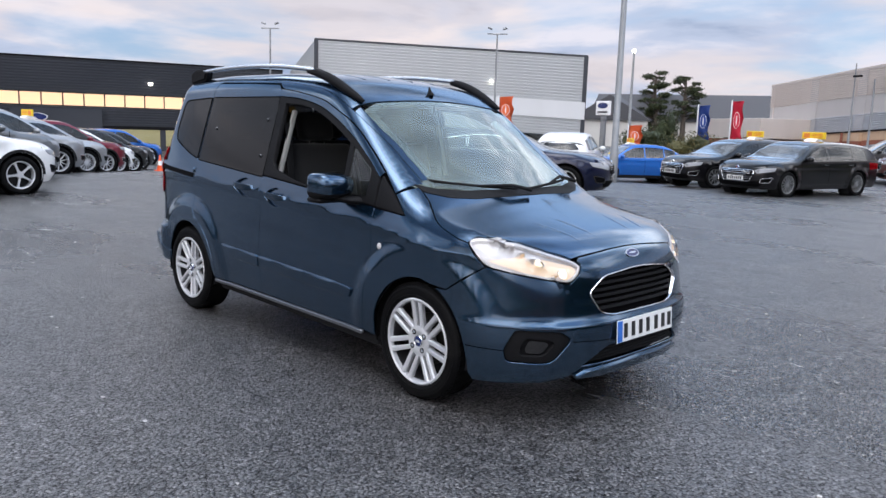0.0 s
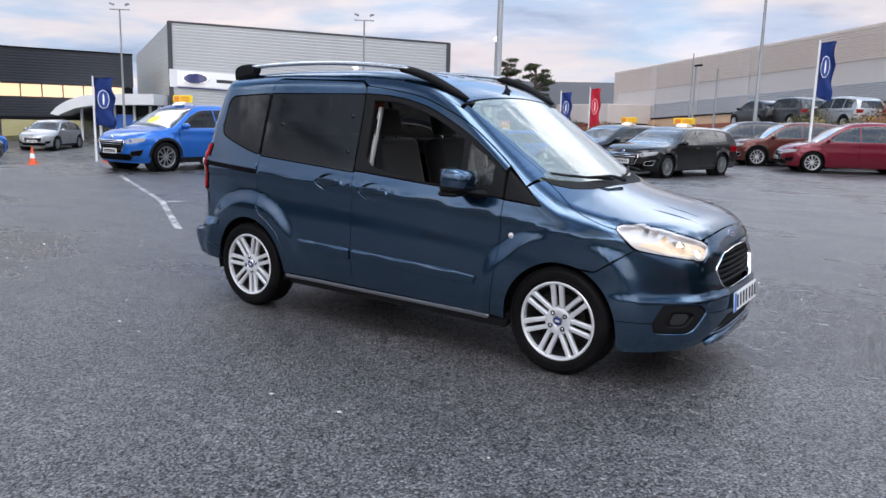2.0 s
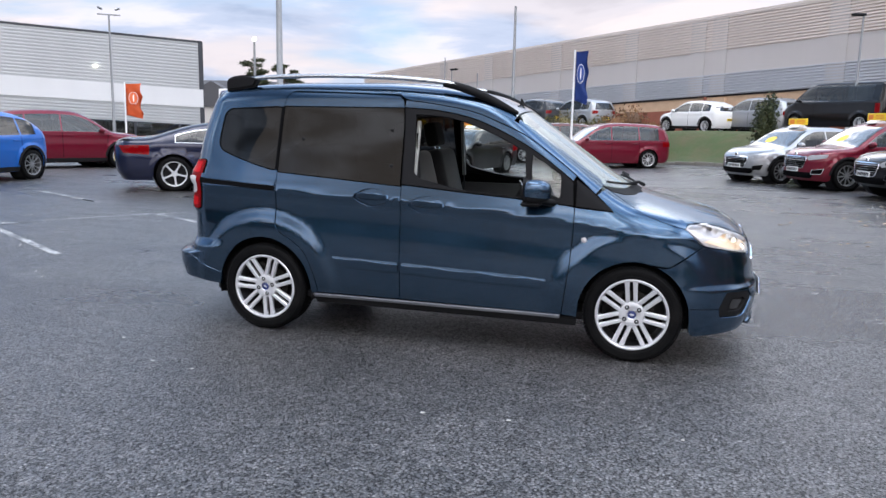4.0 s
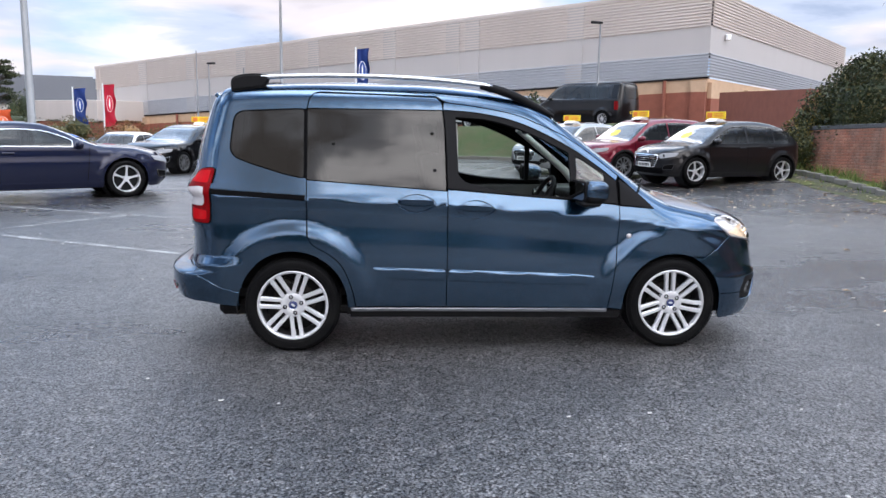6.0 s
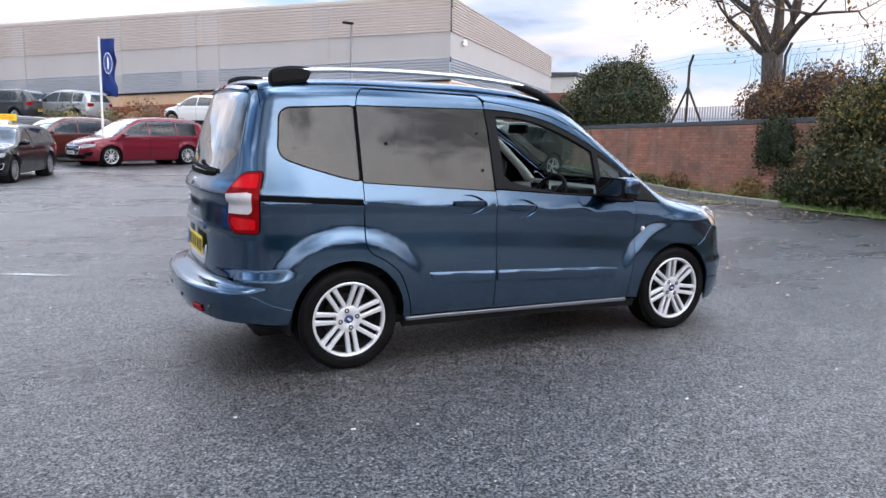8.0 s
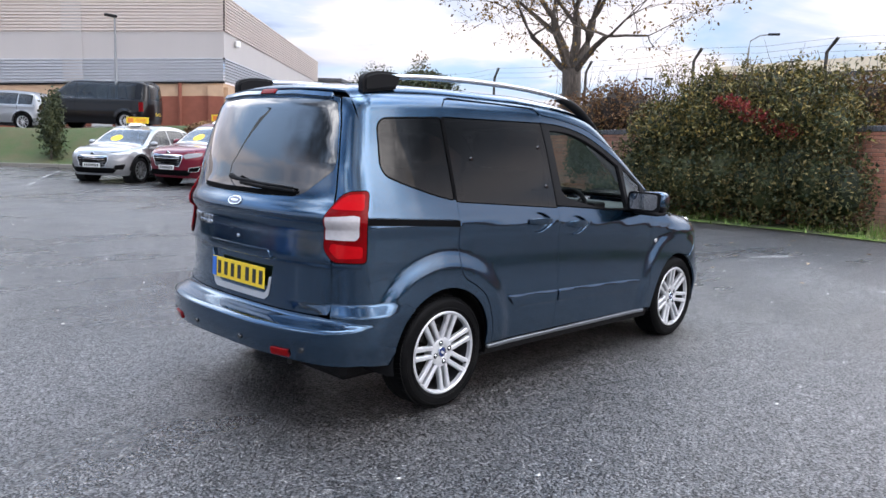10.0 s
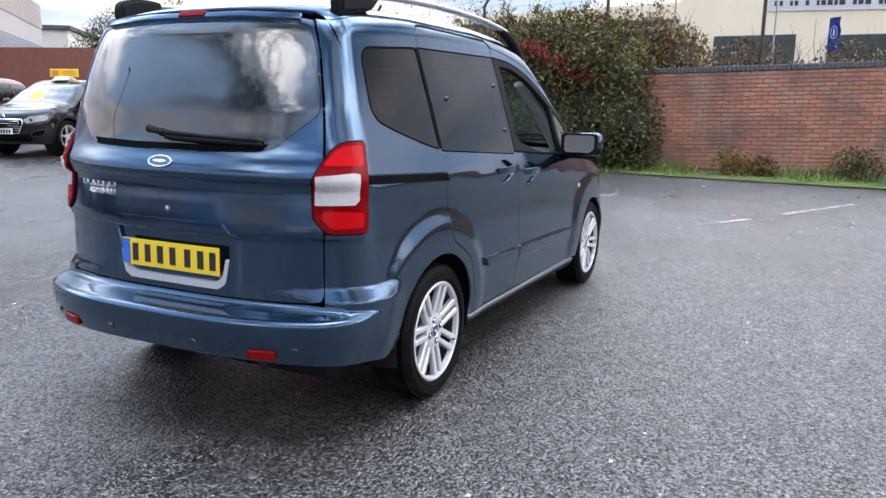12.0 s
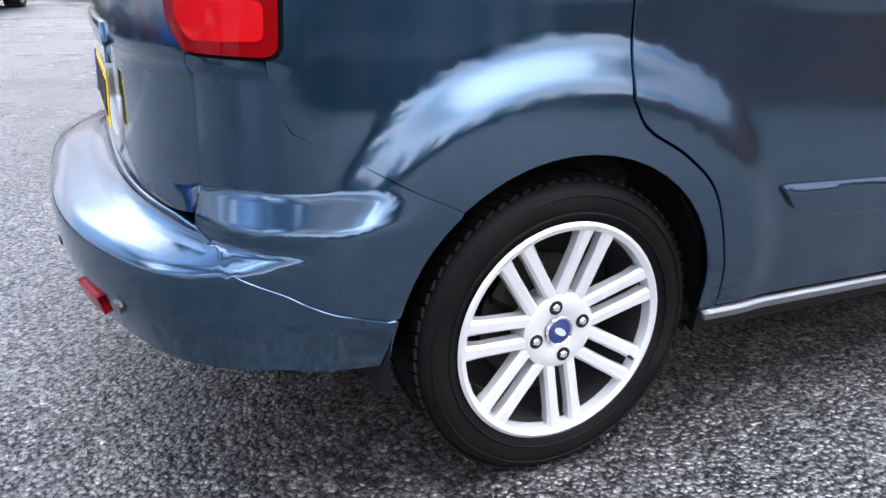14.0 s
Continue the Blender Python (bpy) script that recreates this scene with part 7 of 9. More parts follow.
def parked_car(kind, colour, x, y, yaw, label, spokes=10, rims="alloy", sign=False, category="car", front_plate="plate_white", name="car", z=None):
    """A parked car; x, y is the middle of its wheelbase."""
    c, m = CAR_KINDS[kind], car_meshes(kind)
    root = thing(name, label, category, "cars parked round the yard")
    root.matrix_world = pose(x, y, ground_z(x, y) if z is None else z, 0, 0, yaw)
    body = share("body", m["body"], colour, root)
    for p in m["door_gaps"]:
        share("door_gap", p, "seam_black", body)
    for i, p in enumerate(m["lower_trim"]):
        share("sill_trim" if i < 2 else "arch_trim", p, "rough_black" if "suv" in kind else colour, body)
    for p in m["window_trim"]:
        share("window_trim", p, "satin_alu" if kind == "coupe" else "gloss_black", body)
    scr = share("windscreen", m["windscreen"], "car_screen", root)
    if sign and kind != "estate":
        share("screen_sticker", m["sticker"], "sign_yellow", scr)
    share("rear_window", m["rear_window"], "car_glass", root)
    for p in m["panes"]:
        share("side_window", p, "car_glass", root)
    for p in m["headlights"]:
        share("headlight", p, "car_lens", root)
    for p in m["tail_lights"]:
        share("tail_light", p, "red_lens", root)
    g = share("grille", m["grille"], "seam_black", root)
    for p in m["slats"]:
        share("grille_slat", p, "chrome", g)
    if kind != "panel_van":
        share("grille_frame", m["grille_frame"], "chrome" if kind != "coupe" else "gloss_black", g)
        for p, q in zip(m["fogs"], m["fog_frames"]):
            share("fog_frame", q, "satin_alu" if kind in ("suv", "estate") else "gloss_black", share("fog_surround", p, "seam_black", root))
    share("intake", m["intake"], "seam_black", root)
    share("underside", m["underside"], "rough_black", root)
    share("cabin", m["cabin"], "seat_cloth", root)
    b, half, r = m["shape"], c["w"] / 2, c["r"]
    t, rm, bk = car_wheel_meshes(r, spokes)
    for sx in (1, -1):
        for s in (-1, 1):
            w = new("wheel")
            w.parent = root
            w.location = (sx * c["wb"] / 2, s * (half - 0.115), r)
            w.rotation_euler = (0, 0.4 * sx + x, math.pi if s > 0 else 0)
            share("tyre", t, "tyre", w)
            share("rim", rm, rims, w)
            share("wheel_back", bk, "rough_black", w)
    zb = c["belt"] + 0.03
    xm = c["screen"][1] - 0.32
    if "door_mirror" not in m:
        bm = bmesh.new()
        bmesh.ops.create_uvsphere(bm, u_segments=12, v_segments=8, radius=1)
        bmesh.ops.scale(bm, vec=(0.075, 0.115, 0.075), verts=bm.verts)
        me = bpy.data.meshes.new("door_mirror")
        for f in bm.faces:
            f.smooth = True
        bm.to_mesh(me)
        bm.free()
        m["door_mirror"] = me
        bm = box((0, 0, 0), (0.20, 0.03, 0.03), 0.01)
        me = bpy.data.meshes.new("door_handle")
        bm.to_mesh(me)
        bm.free()
        m["door_handle"] = me
        bm = box((0, 0, 0), (0.008, 0.50, 0.11), 0.002)
        me = bpy.data.meshes.new("number_plate")
        bm.to_mesh(me)
        bm.free()
        m["number_plate"] = me
        bm = box((0, 0, 0), (0.006, 0.042, 0.070))
        me = bpy.data.meshes.new("plate_bar")
        bm.to_mesh(me)
        bm.free()
        m["plate_bar"] = me
    for s in (-1, 1):
        yw = float(abs(b.place([(xm, zb)], "side")[0, 1]))
        share("door_mirror", m["door_mirror"], colour, root, (xm, s * (yw + 0.10), zb + 0.02))
        for hx in [p + 0.16 for p in c["pillars"][:2]]:
            yh = float(abs(b.place([(hx, c["belt"] - 0.10)], "side")[0, 1]))
            share("door_handle", m["door_handle"], colour, root, (hx, s * (yh + 0.008), c["belt"] - 0.10))
    nz = 0.46
    fx = float(b.place([(0.0, nz)], "front")[0, 0])
    rx = float(b.place([(0.0, 0.62)], "rear")[0, 0])
    for px, pz, mt in ((fx + 0.008, nz, front_plate), (rx - 0.008, 0.62, "plate_yellow")):
        p = share("number_plate", m["number_plate"], mt, root, (px, 0, pz))
        for i in range(7):
            share("plate_bar", m["plate_bar"], "plate_black", p, (0.004 if px > 0 else -0.004, -0.19 + 0.063 * i, 0))
    bx = b.place([(0.0, float(m["shape"].top(c["front"][2][1] - 0.16)) - 0.09)], "front")[0]
    part("badge", lathe([(0.0, 0.012), (0.05, 0.010), (0.055, 0.0)], 18, "x", tuple(bx)), "chrome", root)
    if sign:
        xs = c["screen"][0] - (1.0 if kind == "estate" else 0.25)
        sale_sign(root, xs, float(b.top(xs)) - 0.004)
    return root


def by_wheel(kind, fx, fy, yaw, left):
    """Middle of the wheelbase from the place of a front wheel: the left or the right one."""
    c = CAR_KINDS[kind]
    h = Vector((math.cos(radians(yaw)), math.sin(radians(yaw))))
    n = Vector((-h.y, h.x)) * (1 if left else -1)
    p = Vector((fx, fy)) - h * c["wb"] / 2 - n * (c["w"] / 2 - 0.1)
    return p.x, p.y

# ---- buildings ----


def ribbed(bm, a, b, za, zb, pitch=0.20, depth=0.035, out=None):
    """Horizontal profiled sheeting between plan points a and b. za, zb: (bottom, top) at each end."""
    a, b = Vector(a), Vector(b)
    d = (b - a).normalized()
    o = out or Vector((d.y, -d.x))
    n = max(2, int(round((za[1] - za[0]) / pitch)))
    rows = []
    for i in range(n):
        for f, dep in ((0.0, 0.0), (0.34, 0.0), (0.42, depth), (0.92, depth)):
            t = (i + f) / n
            rows.append([(p.x + o.x * dep, p.y + o.y * dep, z[0] + (z[1] - z[0]) * t) for p, z in ((a, za), (b, zb))])
    rows.append([(p.x, p.y, z[1]) for p, z in ((a, za), (b, zb))])
    prev = None
    for r in rows:
        cur = [bm.verts.new(q) for q in r]
        if prev:
            bm.faces.new((prev[0], prev[1], cur[1], cur[0]))
        prev = cur
    return bm


def slab(bm, a, b, za, zb, out, depth=0.3, front=0.0):
    """A plain wall piece: front face moved out by `front`, going back by depth."""
    a, b = Vector(a), Vector(b)
    vs = []
    for p, z in ((a, za), (b, zb)):
        for dd in (front, front - depth):
            q = p + out * dd
            vs.append([bm.verts.new((q.x, q.y, z[0])), bm.verts.new((q.x, q.y, z[1]))])
    (a0, a1), (c0, c1), (b0, b1), (d0, d1) = vs
    fs = [(a0, b0, b1, a1), (c0, c1, d1, d0), (a1, b1, d1, c1), (a0, c0, d0, b0), (a0, a1, c1, c0), (b0, d0, d1, b1)]
    faces = [bm.faces.new(f) for f in fs]
    bmesh.ops.recalc_face_normals(bm, faces=faces)
    return bm


def long_shed():
    """The long silver shed on a brick base: its long front and its gable side."""
    b = thing("long_shed", "long silver-clad retail shed on a red and buff brick base", "building", kind="structure")
    fall = 0.0508

    def at(u, z):
        return z - fall * u
    P = lambda u: B3_C + B3_DIR * u
    U = 48.5
    spans = [0, 6.4, 12.6, 13.9, 18.4, 24.5, 31.2, 36.5, 42.0, U]
    bands = (("wall_sheeting", 6.13, 7.85, "wall_cream", True), ("wall_panel", 4.93, 6.13, "shed_panel", False), ("wall_sheeting", 3.82, 4.93, "shed_silver", True))
    for nm, z0, z1, mt, rib in bands:
        bm = bmesh.new()
        za, zb = (at(0, z0), at(0, z1)), (at(U, z0), at(U, z1))
        if rib:
            ribbed(bm, P(0), P(U), za, zb, 0.14, 0.085, B3_OUT)
        else:
            slab(bm, P(0), P(U), za, zb, B3_OUT, 0.2, 0.02)
        part(nm, bm, mt, b)
    bm = bmesh.new()
    slab(bm, P(-0.05), P(U), (at(0, 7.85), at(0, 7.98)), (at(U, 7.85), at(U, 7.98)), B3_OUT, 0.5, 0.10)
    part("eaves_trim", bm, "wall_cream", b)
    bm = bmesh.new()
    slab(bm, P(-0.03), P(U), (at(0, 3.74), at(0, 3.82)), (at(U, 3.74), at(U, 3.82)), B3_OUT, 0.3, 0.06)
    part("drip_trim", bm, "trim_black", b)
    for i, u in enumerate(spans[1:-1]):
        bm = bmesh.new()
        slab(bm, P(u), P(u + 0.9), (at(u, 3.84), at(u, 7.9)), (at(u + 0.9, 3.84), at(u + 0.9, 7.9)), B3_OUT, 0.1, 0.055)
        part("cover_strip", bm, "shed_panel", b)
    bm = bmesh.new()
    slab(bm, P(0), P(U), (at(0, 3.15), at(0, 3.74)), (at(U, 3.15), at(U, 3.74)), B3_OUT, 0.3, -0.02)
    part("brick_band", bm, "buff_brick", b)
    bm = bmesh.new()
    slab(bm, P(0), P(U), (-1.5, at(0, 3.15)), (-2.5, at(U, 3.15)), B3_OUT, 0.3, 0.0)
    part("brick_base", bm, "far_brick", b)
    for u in (0.0, 5.9, 12.4, 18.3, 24.4, 30.8, 36.5, 42.0):
        bm = bmesh.new()
        slab(bm, P(u), P(u + 0.7), (-1.5, at(u, 3.1)), (-1.5, at(u, 3.1)), B3_OUT, 0.3, 0.22)
        part("brick_pier", bm, "far_brick", b)
        part("pier_head", slab(bmesh.new(), P(u), P(u + 0.7), (at(u, 3.1), at(u, 3.62)), (at(u, 3.1), at(u, 3.62)), B3_OUT, 0.3, 0.22), "buff_brick", b)
    for u in (2.0, 13.6, 26.0, 38.5):
        q = P(u) + B3_OUT * 0.16
        part("downpipe", tube([(q.x, q.y, 0.4), (q.x, q.y, at(u, 3.75))], 0.09, 8), "far_brick", b)
    bm = bmesh.new()
    slab(bm, P(5.1), P(6.0), (1.1, 3.66), (1.1, 3.62), B3_OUT, 0.1, 0.30)
    part("fire_door", bm, "panel_white", b)
    # roof and gable
    fd = (B3_F - B3_C).normalized()
    fo = Vector((fd.y, -fd.x))
    L = (B3_F - B3_C).length
    gf = 0.060
    for nm, z0, z1, mt, rib in bands:
        bm = bmesh.new()
        za, zb = (z0, z1), (z0 - gf * L * (z0 / 7.9), z1 - gf * L * (z1 / 7.9))
        if rib:
            ribbed(bm, B3_C, B3_F, za, zb, 0.14, 0.085, fo)
        else:
            slab(bm, B3_C, B3_F, za, zb, fo, 0.2, 0.02)
        part(nm, bm, mt, b)
    bm = bmesh.new()
    slab(bm, B3_C, B3_F, (2.85, 3.74), (2.4, 3.2), fo, 0.3, -0.02)
    part("brick_band", bm, "buff_brick", b)
    bm = bmesh.new()
    slab(bm, B3_C, B3_F, (-1.5, 2.85), (-1.5, 2.4), fo, 0.3, 0.0)
    part("brick_base", bm, "far_brick", b)
    for k in range(5):
        p = B3_C + fd * (k * 4.2 + 0.1)
        bm = bmesh.new()
        slab(bm, p, p + fd * 0.6, (-1.5, 2.8 - k * 0.12), (-1.5, 2.8 - k * 0.12), fo, 0.3, 0.2)
        part("brick_pier", bm, "far_brick", b)
        part("pier_head", slab(bmesh.new(), p, p + fd * 0.6, (2.8 - k * 0.12, 3.55 - k * 0.2), (2.8 - k * 0.12, 3.55 - k * 0.2), fo, 0.3, 0.2), "buff_brick", b)
    p = B3_C + fd * 1.6 + fo * 0.15
    part("wall_lamp", box((p.x, p.y, 5.75), (0.25, 0.25, 0.30), 0.04), "sign_white", b)
    back = B3_F + (B3_L - B3_C)
    bm = bmesh.new()
    v = [bm.verts.new(q) for q in ((B3_C.x, B3_C.y, 7.8), (B3_F.x, B3_F.y, 6.7), (back.x, back.y, 4.2), (B3_L.x, B3_L.y, 5.35))]
    bm.faces.new(v)
    part("roof", bm, "roof_grey", b)
    bm = bmesh.new()
    slab(bm, B3_L, back, (-3, 5.35), (-3, 4.2), -fo, 0.3)
    part("end_wall", bm, "wall_cream", b)
    q = P(40) - B3_OUT * 8
    part("roof_plant", box((q.x, q.y, 6.0), (3.0, 1.2, 0.5), 0.05, None), "wall_dark", b)
    # lower annex at the far end
    ax = P(47) + B3_OUT * 2.0
    part("annex", box((0, 0, 0), (9, 4, 1.5), 0.03, pose(ax.x, ax.y, 1.95, 0, 0, -38)), "wall_cream", b)
    part("annex_base", box((0, 0, 0), (8.6, 3.6, 3.0), 0.02, pose(ax.x, ax.y, -0.4, 0, 0, -38)), "far_brick", b)
    return b


def grey_showroom():
    """The silver workshop with a white fascia and a sign of plain shapes."""
    b = thing("workshop", "silver ribbed workshop with a white fascia sign", "building", kind="structure")
    A, B = Vector((-39.6, 26.94)), Vector((-25.77, 38.33))
    d = (B - A).normalized()
    o = Vector((d.y, -d.x))
    L = (B - A).length
    fall = 0.75 / L
    Z = lambda z: ((z, z - fall * L))

    def band(nm, z0, z1, mt, rib, front=0.0, u0=0.0, u1=L, depth=0.25, pitch=0.19):
        bm = bmesh.new()
        a, c = A + d * u0, A + d * u1
        za, zb = (z0 - fall * u0, z1 - fall * u0), (z0 - fall * u1, z1 - fall * u1)
        if rib:
            ribbed(bm, a, c, za, zb, pitch, 0.04, o)
        else:
            slab(bm, a, c, za, zb, o, depth, front)
        return part(nm, bm, mt, b)
    band("wall_sheeting", 3.93, 6.78, "wall_silver", True)
    band("fascia", 2.82, 3.93, "panel_white", False, 0.10)
    band("wall_sheeting", 1.72, 2.82, "wall_silver", True)
    band("eaves_trim", 6.78, 6.90, "wall_dark", False, 0.08)
    band("corner_trim", 1.7, 6.85, "wall_dark", False, 0.09, -0.05, 0.22)
    band("corner_trim", 1.7, 6.85, "wall_dark", False, 0.09, L - 0.22, L + 0.05)
    band("glazing", -1.5, 1.72, "far_glass", False, -0.25, 0, L, 0.1)
    for u in (0.0, 2.6, 5.2, 7.8, 8.6, 11.2, 13.8, 16.4, L - 0.5):
        band("brick_pier" if u in (0.0, 7.8) else "mullion", -1.5, 1.72, "far_brick" if u in (0.0, 7.8) else "wall_dark", False, 0.02, u, u + (0.7 if u in (0.0, 7.8) else 0.12))
    band("back_wall", -1.5, 1.6, "buff_brick", False, -4.0, 0, L, 0.1)
    band("sign_panel", 2.92, 3.86, "sign_white", False, 0.16, 0.5, 6.1, 0.06)
    # an oval and plain bars stand for the name
    c = A + d * 1.65 + o * 0.20
    rot = Vector((o.x, o.y, 0)).to_track_quat("Z", "Y").to_matrix().to_4x4()
    for s, mt, lift in ((1.0, "chrome", 0.0), (0.9, "badge_blue", 0.02)):
        el = [(0.82 * s * math.cos(t), 0.33 * s * math.sin(t)) for t in np.linspace(0, 2 * math.pi, 29)[:-1]]
        part("sign_oval", prism(el, lift, lift + 0.03, Matrix.Translation((c.x, c.y, 3.36)) @ rot), mt, b)
    for u0, u1 in ((2.95, 4.70), (4.95, 5.80)):
        band("sign_bar", 3.26, 3.46, "sign_ink", False, 0.19, u0, u1, 0.03)
    band("sign_edge", 2.78, 2.86, "badge_blue", False, 0.17, 0.5, 6.1, 0.06)
    # flank towards the dark showroom
    E = Vector((-51.4, 32.7))
    fl = (E - A).normalized()
    o2 = Vector((-fl.y, fl.x)) if -fl.y < 0 else Vector((fl.y, -fl.x))
    bm = bmesh.new()
    ribbed(bm, A, E, (1.7, 6.78), (1.5, 5.45), 0.19, 0.04, o2)
    part("wall_sheeting", bm, "wall_silver", b)
    bm = bmesh.new()
    slab(bm, A, E, (-1.5, 1.7), (-1.5, 1.5), o2, 0.3, 0.0)
    part("plinth", bm, "panel_white", b)
    bm = bmesh.new()
    ribbed(bm, B, B - o * 14, (-1.5, 6.03), (-1.5, 6.1), 0.19, 0.04, d)
    part("wall_sheeting", bm, "wall_silver", b)
    bm = bmesh.new()
    q = [A, B, B - o * 14, E]
    bm.faces.new([bm.verts.new((p.x, p.y, z)) for p, z in zip(q, (6.8, 6.0, 5.2, 5.45))])
    part("roof", bm, "roof_grey", b)
    for u, z in ((11.8, 4.35),):
        p = A + d * u + o * 0.2
        part("wall_flood", box((p.x, p.y, z), (0.18, 0.18, 0.12), 0.02), "flood_lamp", b, "lit wall floodlight")
    # low porch with a curved canopy between the two showrooms
    m = Matrix(((d.x, 0, -o.x, A.x), (d.y, 0, -o.y, A.y), (0, 1, 0, 0), (0, 0, 0, 1)))
    top = list(smooth_line([(-6.2, 0.95), (-5.7, 1.45), (-4.8, 1.90), (-3.6, 2.15), (-0.2, 2.28)], 4))
    low = [(-0.2, 1.62), (-3.6, 1.55), (-4.8, 1.30), (-5.8, 0.85)]
    part("porch_canopy", prism([tuple(p) for p in top] + low, -3.2, 0.4, m), "panel_white", b, "curved pale canopy over the entrance")
    part("porch_glazing", slab(bmesh.new(), A - d * 5.0, A - d * 0.3, (-1.5, 1.5), (-1.5, 1.6), o, 0.1, 1.6), "far_glass", b)
    part("porch_door", slab(bmesh.new(), A - d * 3.0, A - d * 1.9, (-1.4, 1.0), (-1.4, 1.0), o, 0.08, 1.7), "plate_band", b, "blue entrance door")
    for u in (5.0, 3.9, 3.05, 1.85, 0.9, 0.35):
        part("porch_post", slab(bmesh.new(), A - d * u, A - d * (u - 0.14), (-1.5, 1.55), (-1.5, 1.55), o, 0.15, 1.75), "panel_white", b)
    part("porch_back", slab(bmesh.new(), A - d * 5.2, A, (-1.5, 1.6), (-1.5, 1.6), o, 0.1, -1.2), "wall_dark", b)
    return b


def dark_showroom():
    """The black-clad showroom with a lit band of office windows over a lit glass front."""
    b = thing("showroom", "black-clad car showroom with lit windows at dusk", "building", kind="structure")
    A, B = Vector((-56.0, -16.0)), Vector((-42.4, 26.2))
    d = (B - A).normalized()
    o = Vector((d.y, -d.x))
    L = (B - A).length
    yaw = math.degrees(math.atan2(d.y, d.x))
    bm = ribbed(bmesh.new(), A, B, (2.72, 4.75), (2.72, 4.75), 0.17, 0.05, o)
    part("wall_sheeting", bm, "wall_dark", b)
    bm = ribbed(bmesh.new(), A, B, (0.75, 1.88), (0.75, 1.88), 0.17, 0.05, o)
    part("wall_sheeting", bm, "wall_dark", b)
    bm = slab(bmesh.new(), A, B, (4.75, 4.85), (4.75, 4.85), o, 0.4, 0.1)
    part("eaves_trim", bm, "trim_black", b)
    bm = slab(bmesh.new(), A, B, (-1.4, 4.8), (-1.4, 4.8), o, 0.2, -6.0)
    part("back_wall", bm, "lit_room", b, "warmly lit inside wall")
    n = int(L / 1.18)
    for i in range(n):
        bm = slab(bmesh.new(), A + d * (i * 1.18 + 0.04), A + d * (i * 1.18 + 1.14), (1.94, 2.68), (1.94, 2.68), o, 0.06, -0.04)
        part("office_window", bm, "lit_window", b, "lit office window")
    bm = slab(bmesh.new(), A, B, (1.88, 2.72), (1.88, 2.72), o, 0.1, -0.12)
    part("window_frame", bm, "trim_black", b)
    for i in range(12):
        u = 0.6 + i * 3.6
        if u + 3.3 > L:
            break
        bm = slab(bmesh.new(), A + d * u, A + d * (u + 3.3), (-1.2, 0.55), (-1.2, 0.55), o, 0.05, -0.1)
        part("shop_window", bm, "clear_glass", b, "lit showroom window")
        bm = slab(bmesh.new(), A + d * (u + 3.3), A + d * (u + 3.62), (-1.4, 0.75), (-1.4, 0.75), o, 0.3, 0.0)
        part("window_post", bm, "wall_dark", b)
    bm = slab(bmesh.new(), A, B, (0.55, 0.75), (0.55, 0.75), o, 0.5, 0.02)
    part("window_head", bm, "trim_black", b)
    bm = slab(bmesh.new(), A, B, (-1.6, -1.2), (-1.6, -1.2), o, 0.3, 0.02)
    part("plinth", bm, "trim_black", b)
    bm = slab(bmesh.new(), A, B, (-1.25, -1.15), (-1.25, -1.15), o, 6.0, -0.1)
    part("shop_floor", bm, "grey_plastic", b)
    bm = slab(bmesh.new(), A, B, (0.62, 0.72), (0.62, 0.72), o, 6.0, -0.12)
    part("shop_ceiling", bm, "render_white", b)
    u = L - 16.5
    bm = slab(bmesh.new(), A + d * u, A + d * (u + 5.0), (0.35, 1.75), (0.35, 1.75), o, 0.5, 0.5)
    part("entrance_box", bm, "wall_dark", b)
    c = A + d * (u + 1.4) + o * 0.56
    rot = Vector((o.x, o.y, 0)).to_track_quat("Z", "Y").to_matrix().to_4x4()
    for s, mt, lift in ((1.0, "sign_white", 0.0), (0.9, "badge_blue", 0.02)):
        el = [(0.58 * s * math.cos(t), 0.23 * s * math.sin(t)) for t in np.linspace(0, 2 * math.pi, 29)[:-1]]
        part("sign_oval", prism(el, lift, lift + 0.03, Matrix.Translation((c.x, c.y, 1.2)) @ rot), mt, b)
    for u in (L - 8.6, L - 27):
        q = A + d * u + o * 0.3
        part("wall_flood", box((q.x, q.y, 3.45), (0.15, 0.24, 0.15), 0.02), "flood_lamp", b, "lit wall floodlight")
    bm = bmesh.new()
    q = [A, B, B - o * 20, A - o * 20]
    bm.faces.new([bm.verts.new((p.x, p.y, 4.7)) for p in q])
    part("roof", bm, "roof_grey", b)
    bm = slab(bmesh.new(), A, A - o * 20, (-1.5, 4.8), (-1.5, 4.8), -d, 0.2)
    part("side_wall", bm, "wall_dark", b)
    return b


